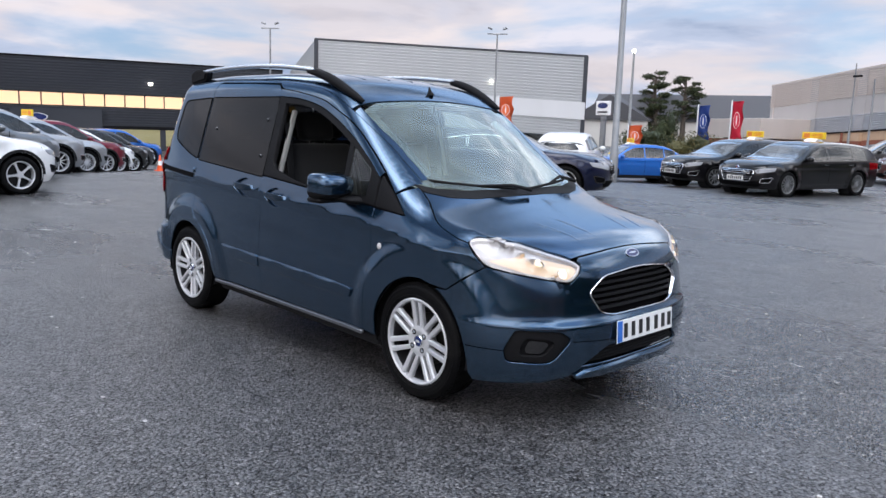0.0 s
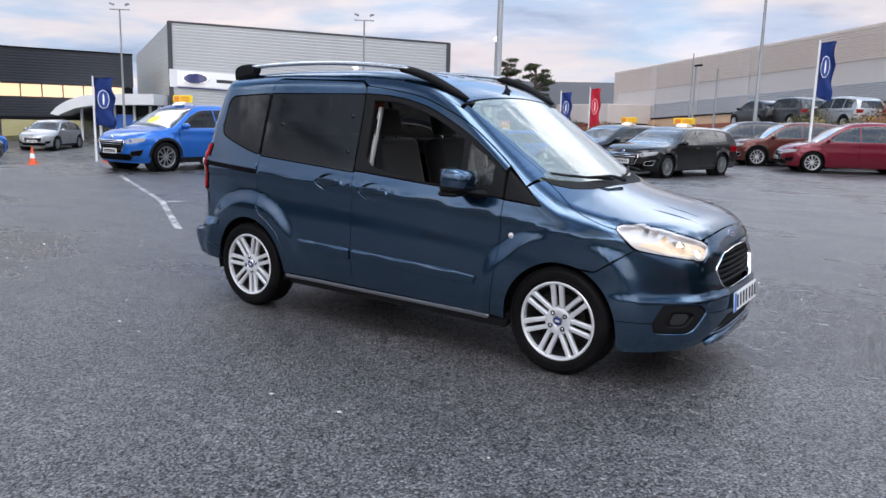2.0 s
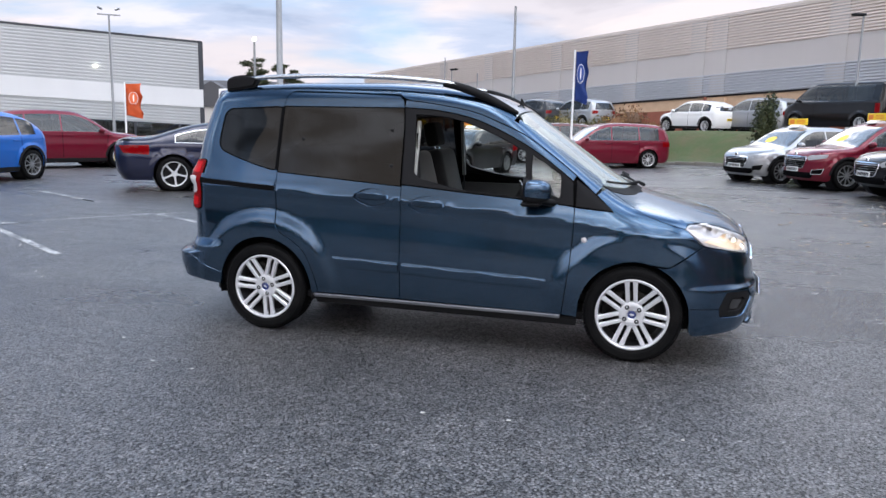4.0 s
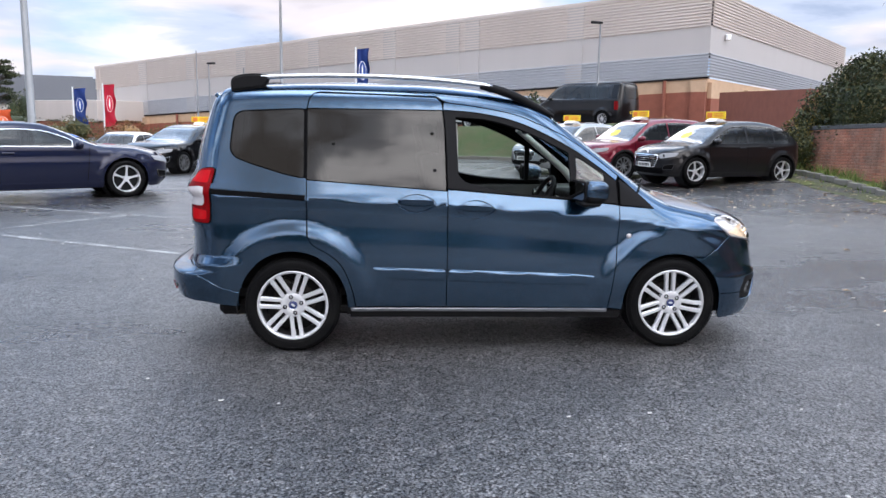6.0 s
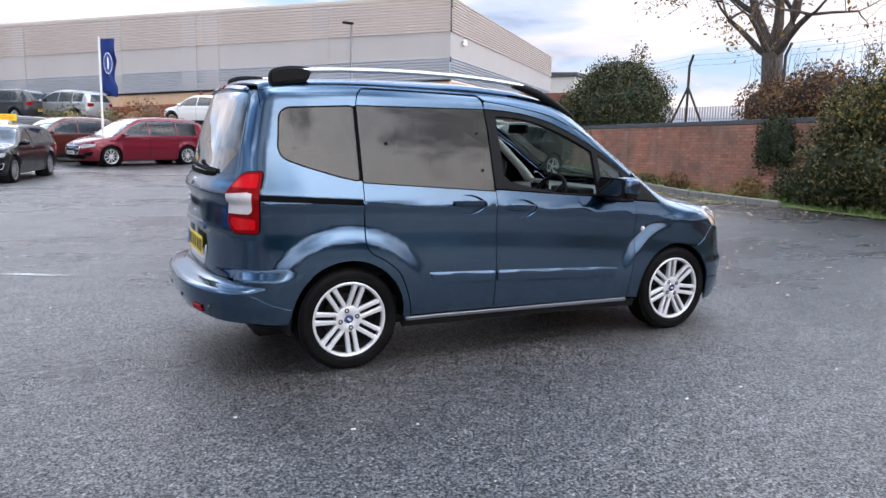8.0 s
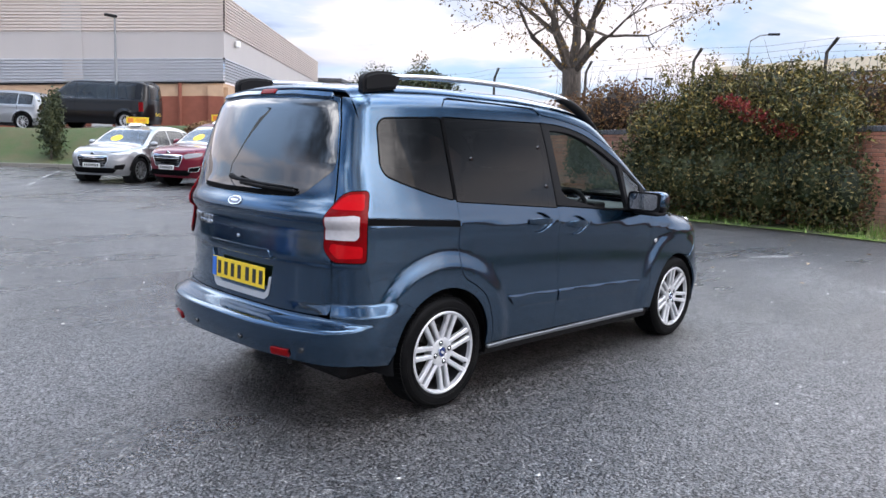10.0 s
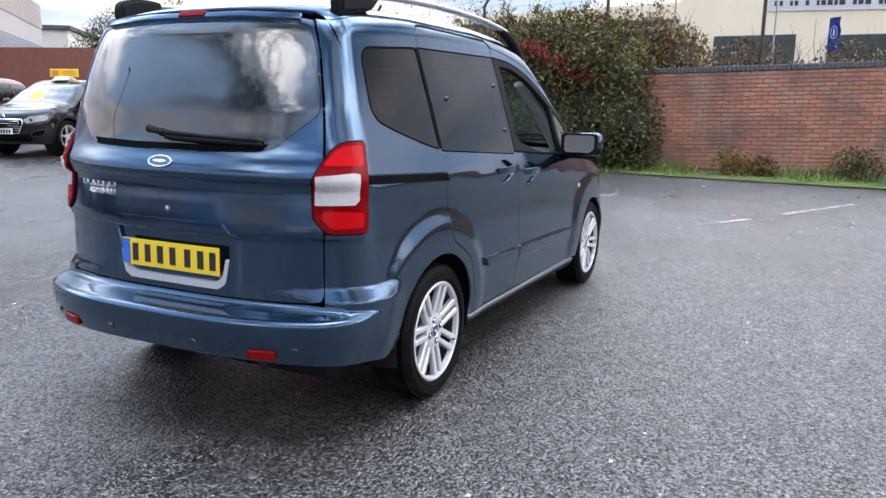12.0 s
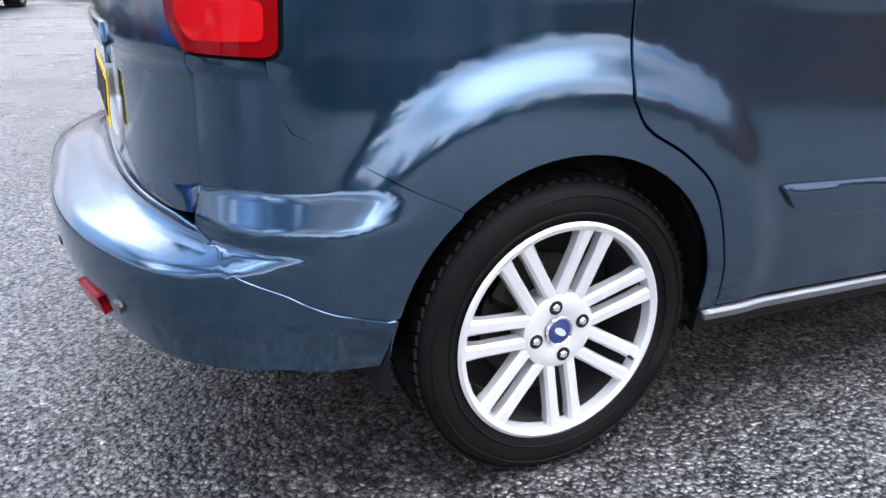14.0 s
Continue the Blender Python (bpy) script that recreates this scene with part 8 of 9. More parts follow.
def far_retail():
    """The cream sunlit store beyond the brick wall."""
    b = thing("far_store", "cream rendered store with a grey glazed front, far behind the wall", "building", kind="structure")
    A, B, C = Vector((59.5, 27.0)), Vector((62.5, 9.0)), Vector((66.0, -18.0))
    o = Vector((-1, -0.16)).normalized()
    part("wall", slab(bmesh.new(), A, B, (-1, 8.3), (-1, 9.2), o, 0.4), "wall_yellow", b)
    part("wall", slab(bmesh.new(), B, C, (-1, 9.75), (-1, 10.2), o, 0.4, 0.8), "wall_yellow", b)
    part("grey_band", slab(bmesh.new(), A, B, (3.4, 7.3), (3.4, 7.5), o, 0.1, 0.15), "panel_white", b)
    for k in range(6):
        a, c = A.lerp(B, 0.05 + k * 0.155), A.lerp(B, 0.05 + k * 0.155 + 0.125)
        part("window", slab(bmesh.new(), a, c, (4.0, 6.6), (4.0, 6.7), o, 0.1, 0.22), "gloss_black" if k >= 4 else "far_glass", b)
    part("canopy", slab(bmesh.new(), A, B, (7.3, 7.6), (7.5, 7.8), o, 0.5, 0.7), "roof_grey", b)
    for k in range(3):
        a, c = B.lerp(C, 0.10 + k * 0.3), B.lerp(C, 0.10 + k * 0.3 + 0.22)
        part("window", slab(bmesh.new(), a, c, (3.0, 6.4), (3.0, 6.5), o, 0.1, 1.0), "far_glass", b)
    a, c = B.lerp(C, 0.24), B.lerp(C, 0.62)
    part("sign_panel", slab(bmesh.new(), a, c, (8.25, 9.3), (8.25, 9.3), o, 0.05, 0.95), "panel_white", b, "pale fascia panel")
    rng = random.Random(8)
    t = 0.04
    while t < 0.92:                                         # unreadable lettering as thin bars
        w = rng.uniform(0.018, 0.045)
        p, q = a.lerp(c, t), a.lerp(c, t + w)
        part("sign_bar", slab(bmesh.new(), p, q, (8.62, 8.98), (8.62, 8.98), o, 0.05, 1.0), "grey_plastic", b)
        t += w + rng.choice((0.012, 0.012, 0.05))
    return b


def grey_house():
    b = thing("house", "white gabled house with a dark slate roof among trees", "house", kind="structure")
    for (x, y), (w, dep, h, r), yaw in (((-34.0, 66.0), (16, 8, 3.0, 2.6), 22), ((-38.5, 61.5), (6.5, 7, 3.0, 2.3), 112), ((-25.5, 70.5), (9, 8, 2.9, 2.6), 22)):
        m = pose(x, y, 0, 0, 0, yaw)
        part("wall", box((0, 0, h / 2 - 1), (w, dep, h + 1), 0.0, m), "render_white", b)
        g = [(-dep / 2 - 0.3, h - 0.55), (dep / 2 + 0.3, h - 0.55), (0, h + r - 0.5)]
        part("roof", prism(g, -w / 2 - 0.3, w / 2 + 0.3, m @ Matrix.Rotation(math.pi / 2, 4, "Z") @ Matrix.Rotation(math.pi / 2, 4, "X")), "roof_grey", b)
        for k in (-0.3, 0.3):
            part("window", box((k * w, -dep / 2 - 0.02, 1.4), (1.2, 0.08, 1.1), 0.0, m), "far_glass", b)
    return b


long_shed()
grey_showroom()
dark_showroom()
far_retail()
grey_house()


# ---- boundary wall, kerb, bank ----
WALL_X = 11.2


def wall_top(y):
    return 1.45 + (14.0 - y) * 0.030


def brick_mesh():
    bm = bmesh.new()
    add_box(bm, (0, 0, 0), (0.100, 0.215, 0.065), 0.006)
    me = bpy.data.meshes.new("brick")
    bm.to_mesh(me)
    bm.free()
    me.materials.append(mat("brick"))
    return me


def build_wall():
    w = thing("wall_boundary", "weathered red brick boundary wall with a dark brick coping", "wall", kind="structure")
    y0, y1 = -22.0, 15.5
    bm = bmesh.new()
    slab(bm, (WALL_X, y1), (WALL_X, y0), (-0.5, wall_top(y1) - 0.02), (-0.5, wall_top(y0) - 0.02), Vector((-1, 0)), 0.20, -0.012)
    part("mortar", bm, "mortar", w)
    me = brick_mesh()
    unit = [tuple(v.co) for v in me.vertices]
    uf = [tuple(p.vertices) for p in me.polygons]
    rnd = random.Random(5)
    vs, fs, made = [], [], 0
    tilt = math.atan(-0.030)
    for k in range(24):
        y = y1 - (0.11 if k % 2 else 0.0)
        while y > y0:
            z = wall_top(y) - 0.055 - k * 0.075
            if z > -0.12:
                x = WALL_X + 0.045 + rnd.uniform(-0.004, 0.004)
                if -3.0 < y < 0.75 and made < 300 and z > 0.1:
                    ob = new("brick", me)
                    ob.location, ob.rotation_euler = (x, y, z), (tilt, 0, rnd.uniform(-0.01, 0.01))
                    ob.parent = w
                    made += 1
                else:
                    b0 = len(vs)
                    vs += [(x + a, y + b, z + c + b * -0.030) for a, b, c in unit]
                    fs += [tuple(b0 + i for i in f) for f in uf]
            y -= 0.225
    ob = put_mesh("bricks", mesh_of("bricks", vs, fs, smooth=False), "brick", w)
    tagged(ob, kind="stuff")
    vs, fs = [], []
    y = y1
    while y > y0:
        z = wall_top(y) + 0.035
        b0 = len(vs)
        s = (0.25 / 0.100, 0.067 / 0.215, 0.105 / 0.065)
        vs += [(WALL_X + 0.10 + a * s[0], y + b * s[1], z + c * s[2] + rnd.uniform(-0.002, 0.002)) for a, b, c in unit]
        fs += [tuple(b0 + i for i in f) for f in uf]
        y -= 0.077
    tagged(put_mesh("coping", mesh_of("coping", vs, fs, smooth=False), "coping", w), kind="stuff")
    return w


def build_kerb():
    k = thing("kerb", "low mossy concrete kerb along the brick wall", "kerb", kind="structure")
    line = smooth_line([(10.35, 14.8), (10.2, 11.0), (10.05, 8.0), (9.95, 5.5)], 6)
    for a, b in zip(line, line[1:]):
        z = ground_z(a[0], a[1])
        d = Vector(b) - Vector(a)
        part("kerb_stone", box((0, 0, 0.05), (d.length - 0.012, 0.13, 0.14), 0.015, pose((a[0] + b[0]) / 2, (a[1] + b[1]) / 2, z, 0, 0, math.degrees(math.atan2(d.y, d.x)))), "kerb", k)


build_wall()
build_kerb()
on_ground("moss_strip", [(9.6, 13.5), (10.3, 13.8), (10.1, 10.5), (9.95, 8.0), (9.85, 6.5), (9.0, 6.3), (9.3, 8.5), (9.3, 11.0)], "moss_thin", "bright green moss on the asphalt by the kerb", "moss", 0.006)
on_ground("verge", [(10.42, 15.2), (11.2, 15.2), (11.2, -20.0), (10.3, -20.0), (9.7, -6.0), (9.6, -2.5), (9.75, -0.3), (10.0, 1.5), (9.9, 3.5), (9.95, 5.5), (10.1, 8.0), (10.27, 11.0)], "moss", "rough grass and moss verge at the foot of the wall", "verge", 0.02)


def build_bank():
    c0, c1 = B3_C + B3_OUT * 10.7, B3_C + B3_OUT * 6.9
    a = B3_DIR
    pts = [c0 - a * 3, c0 + a * 17, c1 + a * 17, c1 - a * 3]
    on_ground("grass_bank", [tuple(p) for p in pts], "grass", "sloping grass bank below the long shed", "grass bank", 0.12)
    k = thing("kerb", "concrete kerb along the foot of the grass bank", "kerb", kind="structure")
    for i in range(22):
        p = c0 - a * 3 + a * (i * 0.92) + B3_OUT * 0.1
        part("kerb_stone", box((0, 0, 0.06), (0.90, 0.14, 0.16), 0.015, pose(p.x, p.y, ground_z(p.x, p.y), 0, 0, math.degrees(math.atan2(a.y, a.x)))), "kerb", k)


build_bank()
# added wall out of view, keeping bright horizon out of the van's reflections
w3 = thing("wall_unseen", "unseen plain brick wall, added behind the conifers to block the low sky", "wall", kind="structure")
part("wall_face", slab(bmesh.new(), Vector((-48.0, -31.0)), Vector((11.2, -31.0)), (-1.0, 2.6), (-0.5, 2.6), Vector((0, 1)), 0.25), "far_brick", w3)
w2 = thing("wall_red", "plain dark red brick yard wall beyond the cars", "wall", kind="structure")
part("wall_face", slab(bmesh.new(), Vector((15.0, 28.5)), Vector((13.4, 17.0)), (0.0, 3.0), (0.0, 2.7), Vector((-1, 0)), 0.25), "far_brick", w2)


# ---- plants ----


def leaf_arrays(centres, size, rng, up=0.35):
    """Small bent leaves at the given places, two triangles each."""
    n = len(centres)
    d = rng.normal(size=(n, 3))
    d /= np.linalg.norm(d, axis=1)[:, None]
    s = rng.normal(size=(n, 3))
    s -= (s * d).sum(1)[:, None] * d
    s /= np.linalg.norm(s, axis=1)[:, None]
    k = np.cross(d, s)
    L = size * rng.uniform(0.6, 1.4, (n, 1))
    v = np.stack([centres - d * L, centres + s * L * 0.5 + k * L * 0.12, centres + d * L, centres - s * L * 0.5 + k * L * 0.12], 1).reshape(-1, 3)
    i = np.arange(n)[:, None] * 4
    f = np.hstack([i, i + 1, i + 2, i + 3])
    return v, f


def blobs(rng, lumps, n, shell=0.55):
    """Places in the outer part of a set of lumps (centre, radii)."""
    vol = np.array([r[0] * r[1] * r[2] for _, r in lumps]) ** 0.7
    pick = rng.choice(len(lumps), n, p=vol / vol.sum())
    d = rng.normal(size=(n, 3))
    d /= np.linalg.norm(d, axis=1)[:, None]
    rad = 1 - shell * rng.random((n, 1)) ** 1.6
    rad += rng.normal(scale=0.06, size=(n, 1))
    c = np.array([l[0] for l in lumps])[pick]
    r = np.array([l[1] for l in lumps])[pick]
    return c + d * r * rad


def foliage(name, lumps, n, size, material, parent, seed, floor=None, shell=0.55, loose=0.0):
    rng = np.random.default_rng(seed)
    p = blobs(rng, lumps, n, shell)
    p = p + rng.normal(scale=loose, size=p.shape) * (1, 1, 0.5) if loose else p
    if floor is not None:
        p = p[p[:, 2] > floor]
    v, f = leaf_arrays(p, size, rng)
    return put_mesh(name, mesh_of(name, v, f, smooth=False), material, parent)


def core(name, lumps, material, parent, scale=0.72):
    """Solid filler inside a bush, standing in for its shaded depth."""
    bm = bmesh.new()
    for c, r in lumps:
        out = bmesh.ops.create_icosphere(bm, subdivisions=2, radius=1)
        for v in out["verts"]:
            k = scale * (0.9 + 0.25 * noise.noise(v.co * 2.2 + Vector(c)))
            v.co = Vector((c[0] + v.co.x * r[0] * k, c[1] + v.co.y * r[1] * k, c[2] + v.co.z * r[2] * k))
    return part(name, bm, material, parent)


def sprigs(name, places, length, material, parent, seed, r=0.006):
    rng = random.Random(seed)
    bm = bmesh.new()
    for p in places:
        p = Vector(p)
        d = Vector((rng.uniform(-0.5, 0.5), rng.uniform(-0.5, 0.5), 1)).normalized()
        q = p + d * length * rng.uniform(0.4, 1.0)
        add_tube(bm, [p, (p + q) / 2 + Vector((rng.uniform(-0.08, 0.08), rng.uniform(-0.08, 0.08), 0)), q], [r, r * 0.8, r * 0.4], 4)
    return tagged(part(name, bm, material, parent), kind="stuff")


def build_hedges():
    rng = random.Random(3)
    iv = thing("ivy_bush", "dense overgrown ivy and bramble bush hanging over the brick wall", "bush")
    lumps = [((10.75, 0.95 + 0.42 * i, 0.75 + 0.12 * (i % 3)), (0.62 + 0.12 * (i % 2), 0.62, 0.85)) for i in range(11)]
    lumps += [((11.1, 1.3 + 0.5 * i, 1.85 + 0.2 * math.sin(i * 1.7)), (0.8, 0.65, 0.75)) for i in range(8)]
    lumps += [((11.5, 1.8 + 0.7 * i, 2.45 + 0.15 * math.sin(i * 2.1)), (0.8, 0.6, 0.55)) for i in range(4)]
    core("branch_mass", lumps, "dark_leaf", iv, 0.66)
    foliage("leaves", lumps, 30000, 0.042, "hedge_leaf", iv, 1, 0.02)
    foliage("olive_leaves", lumps[11:], 15000, 0.040, "olive_leaf", iv, 15, 1.6, 0.35, 0.08)
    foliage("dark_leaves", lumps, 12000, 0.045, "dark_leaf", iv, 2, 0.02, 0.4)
    red = [((10.55, 1.9 + 0.25 * i, 1.80 + 0.12 * i - 0.05 * (i % 2)), (0.22, 0.25, 0.16)) for i in range(6)]
    foliage("red_leaves", red, 1100, 0.034, "red_leaf", iv, 4, shell=0.9)
    sprigs("twig_mass", [(10.7 + rng.uniform(-0.4, 0.8), rng.uniform(0.9, 5.2), rng.uniform(1.6, 2.8)) for _ in range(120)], 0.8, "twig", iv, 5)
    iv2 = thing("ivy_patch", "dark ivy clinging to the brick wall", "ivy")
    l2 = [((11.12, 6.45 + 0.25 * i, 1.15 + 0.18 * (i % 2)), (0.20, 0.35, 0.62)) for i in range(3)]
    l2 += [((10.95, 6.0 - 0.5 * i, 0.35), (0.35, 0.5, 0.40)) for i in range(3)]
    core("branch_mass", l2, "dark_leaf", iv2, 0.7)
    foliage("leaves", l2, 6500, 0.036, "dark_leaf", iv2, 6, 0.02)
    hd = thing("hedge", "russet autumn hedge behind the brick wall", "hedge")
    l3 = [((12.1 + 0.15 * math.sin(i), 0.4 + 0.55 * i, 2.05 + 0.20 * math.sin(i * 1.3)), (0.75, 0.65, 0.78)) for i in range(15)]
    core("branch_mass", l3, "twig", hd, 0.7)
    foliage("leaves", l3, 26000, 0.040, "brown_leaf", hd, 7)
    foliage("olive_leaves", l3[:9], 12000, 0.038, "olive_leaf", hd, 8, shell=0.4, loose=0.08)
    shoots = [((11.5 + rng.uniform(-0.3, 0.7), rng.uniform(0.2, 5.4), rng.uniform(2.75, 3.15)), (0.10 + rng.uniform(0, 0.08), 0.12 + rng.uniform(0, 0.10), rng.uniform(0.22, 0.5))) for _ in range(34)]
    foliage("shoot_leaves", shoots, 2600, 0.036, "olive_leaf", hd, 16, shell=1.0)
    sprigs("twig_mass", [(12.0 + rng.uniform(-0.5, 0.6), rng.uniform(0.2, 8.3), rng.uniform(2.2, 2.8)) for _ in range(220)], 0.7, "twig", hd, 9)
    lo = thing("scrub", "thin brown scrub and saplings beyond the brick wall", "scrub")
    l4 = [((12.6, 0.0 - 0.9 * i, 1.85 + 0.25 * math.sin(i * 2.3)), (0.7, 0.8, 0.55)) for i in range(16)]
    foliage("leaves", l4, 9000, 0.040, "brown_leaf", lo, 10, shell=0.95)
    foliage("green_leaves", l4, 5000, 0.040, "hedge_leaf", lo, 11, shell=0.95)
    sprigs("twig_mass", [(12.4 + rng.uniform(-0.6, 0.6), rng.uniform(-14, 0.5), rng.uniform(1.3, 2.0)) for _ in range(420)], 1.0, "twig", lo, 12)
    rb = thing("round_bush", "large round evergreen bush at the end of the wall", "bush")
    l5 = [((12.4, 13.6, 1.9), (1.3, 1.7, 1.5)), ((12.3, 12.9, 1.5), (1.0, 0.8, 1.1)), ((12.3, 14.9, 1.5), (1.2, 1.1, 1.3)), ((11.4, 14.9, 0.9), (0.8, 0.9, 1.0)), ((12.5, 13.7, 2.7), (0.9, 1.0, 0.8))]
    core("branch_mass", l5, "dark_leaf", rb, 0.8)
    foliage("leaves", l5, 26000, 0.050, "dark_leaf", rb, 13, 0.1, 0.35)
    foliage("pale_leaves", l5, 6000, 0.045, "hedge_leaf", rb, 14, 0.1, 0.25)
    foliage("yellow_leaves", l5[2:4], 3500, 0.040, "olive_leaf", rb, 17, 0.1, 0.3)


def weeds():
    rng = np.random.default_rng(21)
    wd = thing("weeds", "tufts of grass and weeds along the foot of the wall", "weeds", kind="stuff")
    n = 9000
    y = rng.uniform(-18, 14.5, n)
    x = np.clip(11.05 - np.abs(rng.normal(scale=0.45, size=n)), 9.75, 11.08)
    clump = (np.sin(y * 2.1) + np.sin(y * 5.3 + 1) + rng.normal(scale=0.8, size=n)) > -0.2
    x, y = x[clump], y[clump]
    h = rng.uniform(0.05, 0.22, len(x)) * np.where(x > 10.7, 1.5, 0.7)
    z = ground_z(x, y) + 0.02
    a = rng.uniform(0, 6.28, len(x))
    dx, dy = np.cos(a) * 0.012, np.sin(a) * 0.012
    lean = rng.normal(scale=0.4, size=(2, len(x))) * h
    v = np.stack([np.stack([x - dx, y - dy, z], 1), np.stack([x + dx, y + dy, z], 1), np.stack([x + lean[0], y + lean[1], z + h], 1)], 1).reshape(-1, 3)
    f = np.arange(len(x) * 3).reshape(-1, 3)
    put_mesh("blades", mesh_of("blades", v, f, smooth=False), "weed", wd)
    for i, (wx, wy, s) in enumerate(((10.7, -0.9, 0.30), (10.75, -1.4, 0.22), (10.8, -2.9, 0.35), (10.8, -4.2, 0.3), (10.75, 9.2, 0.28), (10.7, 10.2, 0.22), (10.6, 6.9, 0.3))):
        b = thing("wall_weed", "dry self-sown weed at the foot of the wall", "weed", "weeds by the wall")
        lumps = [((wx, wy, s * 0.8), (s, s * 1.2, s * 0.9))]
        foliage("leaves", lumps, 700, 0.035, ("autumn_leaf", "brown_leaf", "hedge_leaf")[i % 3], b, 40 + i, 0.02, 0.95)
        rr = random.Random(i)
        sprigs("stem_mass", [(wx + rr.uniform(-s, s) * 0.5, wy + rr.uniform(-s, s) * 0.6, 0.02) for _ in range(14)], s * 2.0, "twig", b, 60 + i, 0.005)
    # fallen leaves
    y = np.concatenate([rng.uniform(4.0, 13, 520), rng.uniform(-10, 12, 240)])
    x = np.concatenate([10.1 - np.abs(rng.normal(scale=1.7, size=520)), rng.uniform(3.0, 10.2, 240)])
    ok = (np.abs(x) > 2.6) | (np.abs(y) > 1.6)
    x, y = x[ok], y[ok]
    p = np.stack([x, y, ground_z(x, y) + 0.012], 1)
    a = rng.uniform(0, 6.28, len(p))
    s = rng.uniform(0.02, 0.05, len(p))
    e1 = np.stack([np.cos(a) * s, np.sin(a) * s, rng.normal(scale=0.006, size=len(p))], 1)
    e2 = np.stack([-np.sin(a) * s * 0.6, np.cos(a) * s * 0.6, np.abs(rng.normal(scale=0.010, size=len(p)))], 1)
    v = np.stack([p - e1, p + e2, p + e1, p - e2 * (1, 1, -1)], 1).reshape(-1, 3)
    lf = put_mesh("fallen_leaves", mesh_of("fallen_leaves", v, np.arange(len(p) * 4).reshape(-1, 4), smooth=False), "ground_leaf")
    tagged(lf, "scattered dry brown leaves on the asphalt", "leaves", kind="stuff")


def branch(bm, rng, p, d, length, r, depth, tips):
    n = 4
    path, rad = [p], [r]
    for i in range(n):
        d = (d + Vector((rng.uniform(-1, 1), rng.uniform(-1, 1), rng.uniform(-0.5, 0.55))) * 0.20).normalized()
        p = p + d * length / n
        path.append(p)
        rad.append(r * (1 - 0.42 * (i + 1) / n))
    add_tube(bm, path, rad, 8 if r > 0.05 else 5 if r > 0.015 else 3)
    if depth <= 2:
        tips += path[2:]
    if depth == 0:
        return
    for k in range(3):
        side = Vector((rng.uniform(-1, 1), rng.uniform(-1, 1), rng.uniform(-0.45, 0.65))).normalized()
        nd = (d * 0.7 + side * 0.78).normalized()
        branch(bm, rng, path[-1 - (k == 2)], nd, length * rng.uniform(0.66, 0.88), max(0.004, rad[-1] * rng.uniform(0.58, 0.78)), depth - 1, tips)


def autumn_tree():
    t = thing("tree", "half-bare autumn tree with a dark forked trunk behind the wall", "tree")
    rng = random.Random(11)
    bm, tips = bmesh.new(), []
    base = Vector((12.7, 8.35, 0.4))
    top = Vector((12.62, 8.3, 3.35))
    add_tube(bm, [base, base.lerp(top, 0.5) + Vector((0.05, -0.04, 0)), top], [0.30, 0.25, 0.24], 12)
    part("trunk", bm, "bark", t, smooth=60)
    for d, r, ln in (((-0.30, 0.50, 1.0), 0.16, 1.5), ((0.25, -0.50, 1.0), 0.17, 1.5), ((0.1, 0.1, 1.1), 0.15, 1.6), ((-0.55, 0.95, 0.55), 0.09, 1.5), ((-0.2, -1.0, 0.50), 0.10, 1.5), ((-0.9, 0.2, 0.6), 0.08, 1.3)):
        bm = bmesh.new()
        branch(bm, rng, top - Vector((0, 0, 0.15)), Vector((d[0] * 0.75, d[1] * 0.75, d[2] * 1.1)).normalized(), ln, r, 5, tips)
        part("limb", bm, "bark", t)
    nr = np.random.default_rng(9)
    tp = np.array([tuple(p) for p in tips])
    pick = tp[nr.integers(0, len(tp), 6500)] + nr.normal(scale=0.09, size=(6500, 3))
    v, f = leaf_arrays(pick, 0.048, nr)
    tagged(put_mesh("leaves", mesh_of("leaves", v, f, smooth=False), "autumn_leaf", t), kind="stuff")


def pine(x, y, h, seed, lean=0.0):
    t = thing("pine_tree", "tall dark pine with flat clumps of needles", "tree", "pines by the house")
    rng = random.Random(seed)
    z0 = -0.5
    top = Vector((x + lean, y, z0 + h * 0.9))
    base = Vector((x, y, z0))
    part("trunk", tube([base, base.lerp(top, 0.5) + Vector((lean * 0.3, 0, 0)), top], [0.28, 0.22, 0.08], 8), "bark", t)
    lumps, bm = [], bmesh.new()
    for k in range(26):
        f = 0.50 + 0.50 * k / 25
        c = base.lerp(top, f)
        a = rng.uniform(0, 6.28)
        rr = (2.0 - 1.1 * (f - 0.50) / 0.50) * h / 8 * rng.uniform(0.4, 1.0)
        q = c + Vector((math.cos(a) * rr, math.sin(a) * rr, rng.uniform(0, 0.4)))
        add_tube(bm, [c - Vector((0, 0, 0.3)), q], [0.08, 0.03], 5)
        w = rng.uniform(0.30, 0.70) * h / 8
        lumps.append((tuple(q), (w, w * rng.uniform(0.6, 1.2), w * 0.33)))
    tagged(part("limb_mass", bm, "bark", t), kind="stuff")
    foliage("needles", lumps, 8000, 0.085, "dark_leaf", t, seed, shell=1.0, loose=0.10)


def conifer(x, y, h, seed):
    t = thing("conifer", "tall narrow dark conifer at the edge of the yard", "tree", "conifers across the yard")
    part("trunk", tube([(x, y, -0.2), (x, y, h)], [0.16, 0.02], 6), "bark", t)
    lumps = [((x, y, 0.6 + (h - 0.8) * k / 7), (0.16 + 1.25 * (1 - k / 7.6), 0.16 + 1.25 * (1 - k / 7.6), h / 9)) for k in range(8)]
    core("branch_mass", lumps, "dark_leaf", t, 0.7)
    foliage("needles", lumps, 3200, 0.10, "dark_leaf", t, seed, shell=0.5)


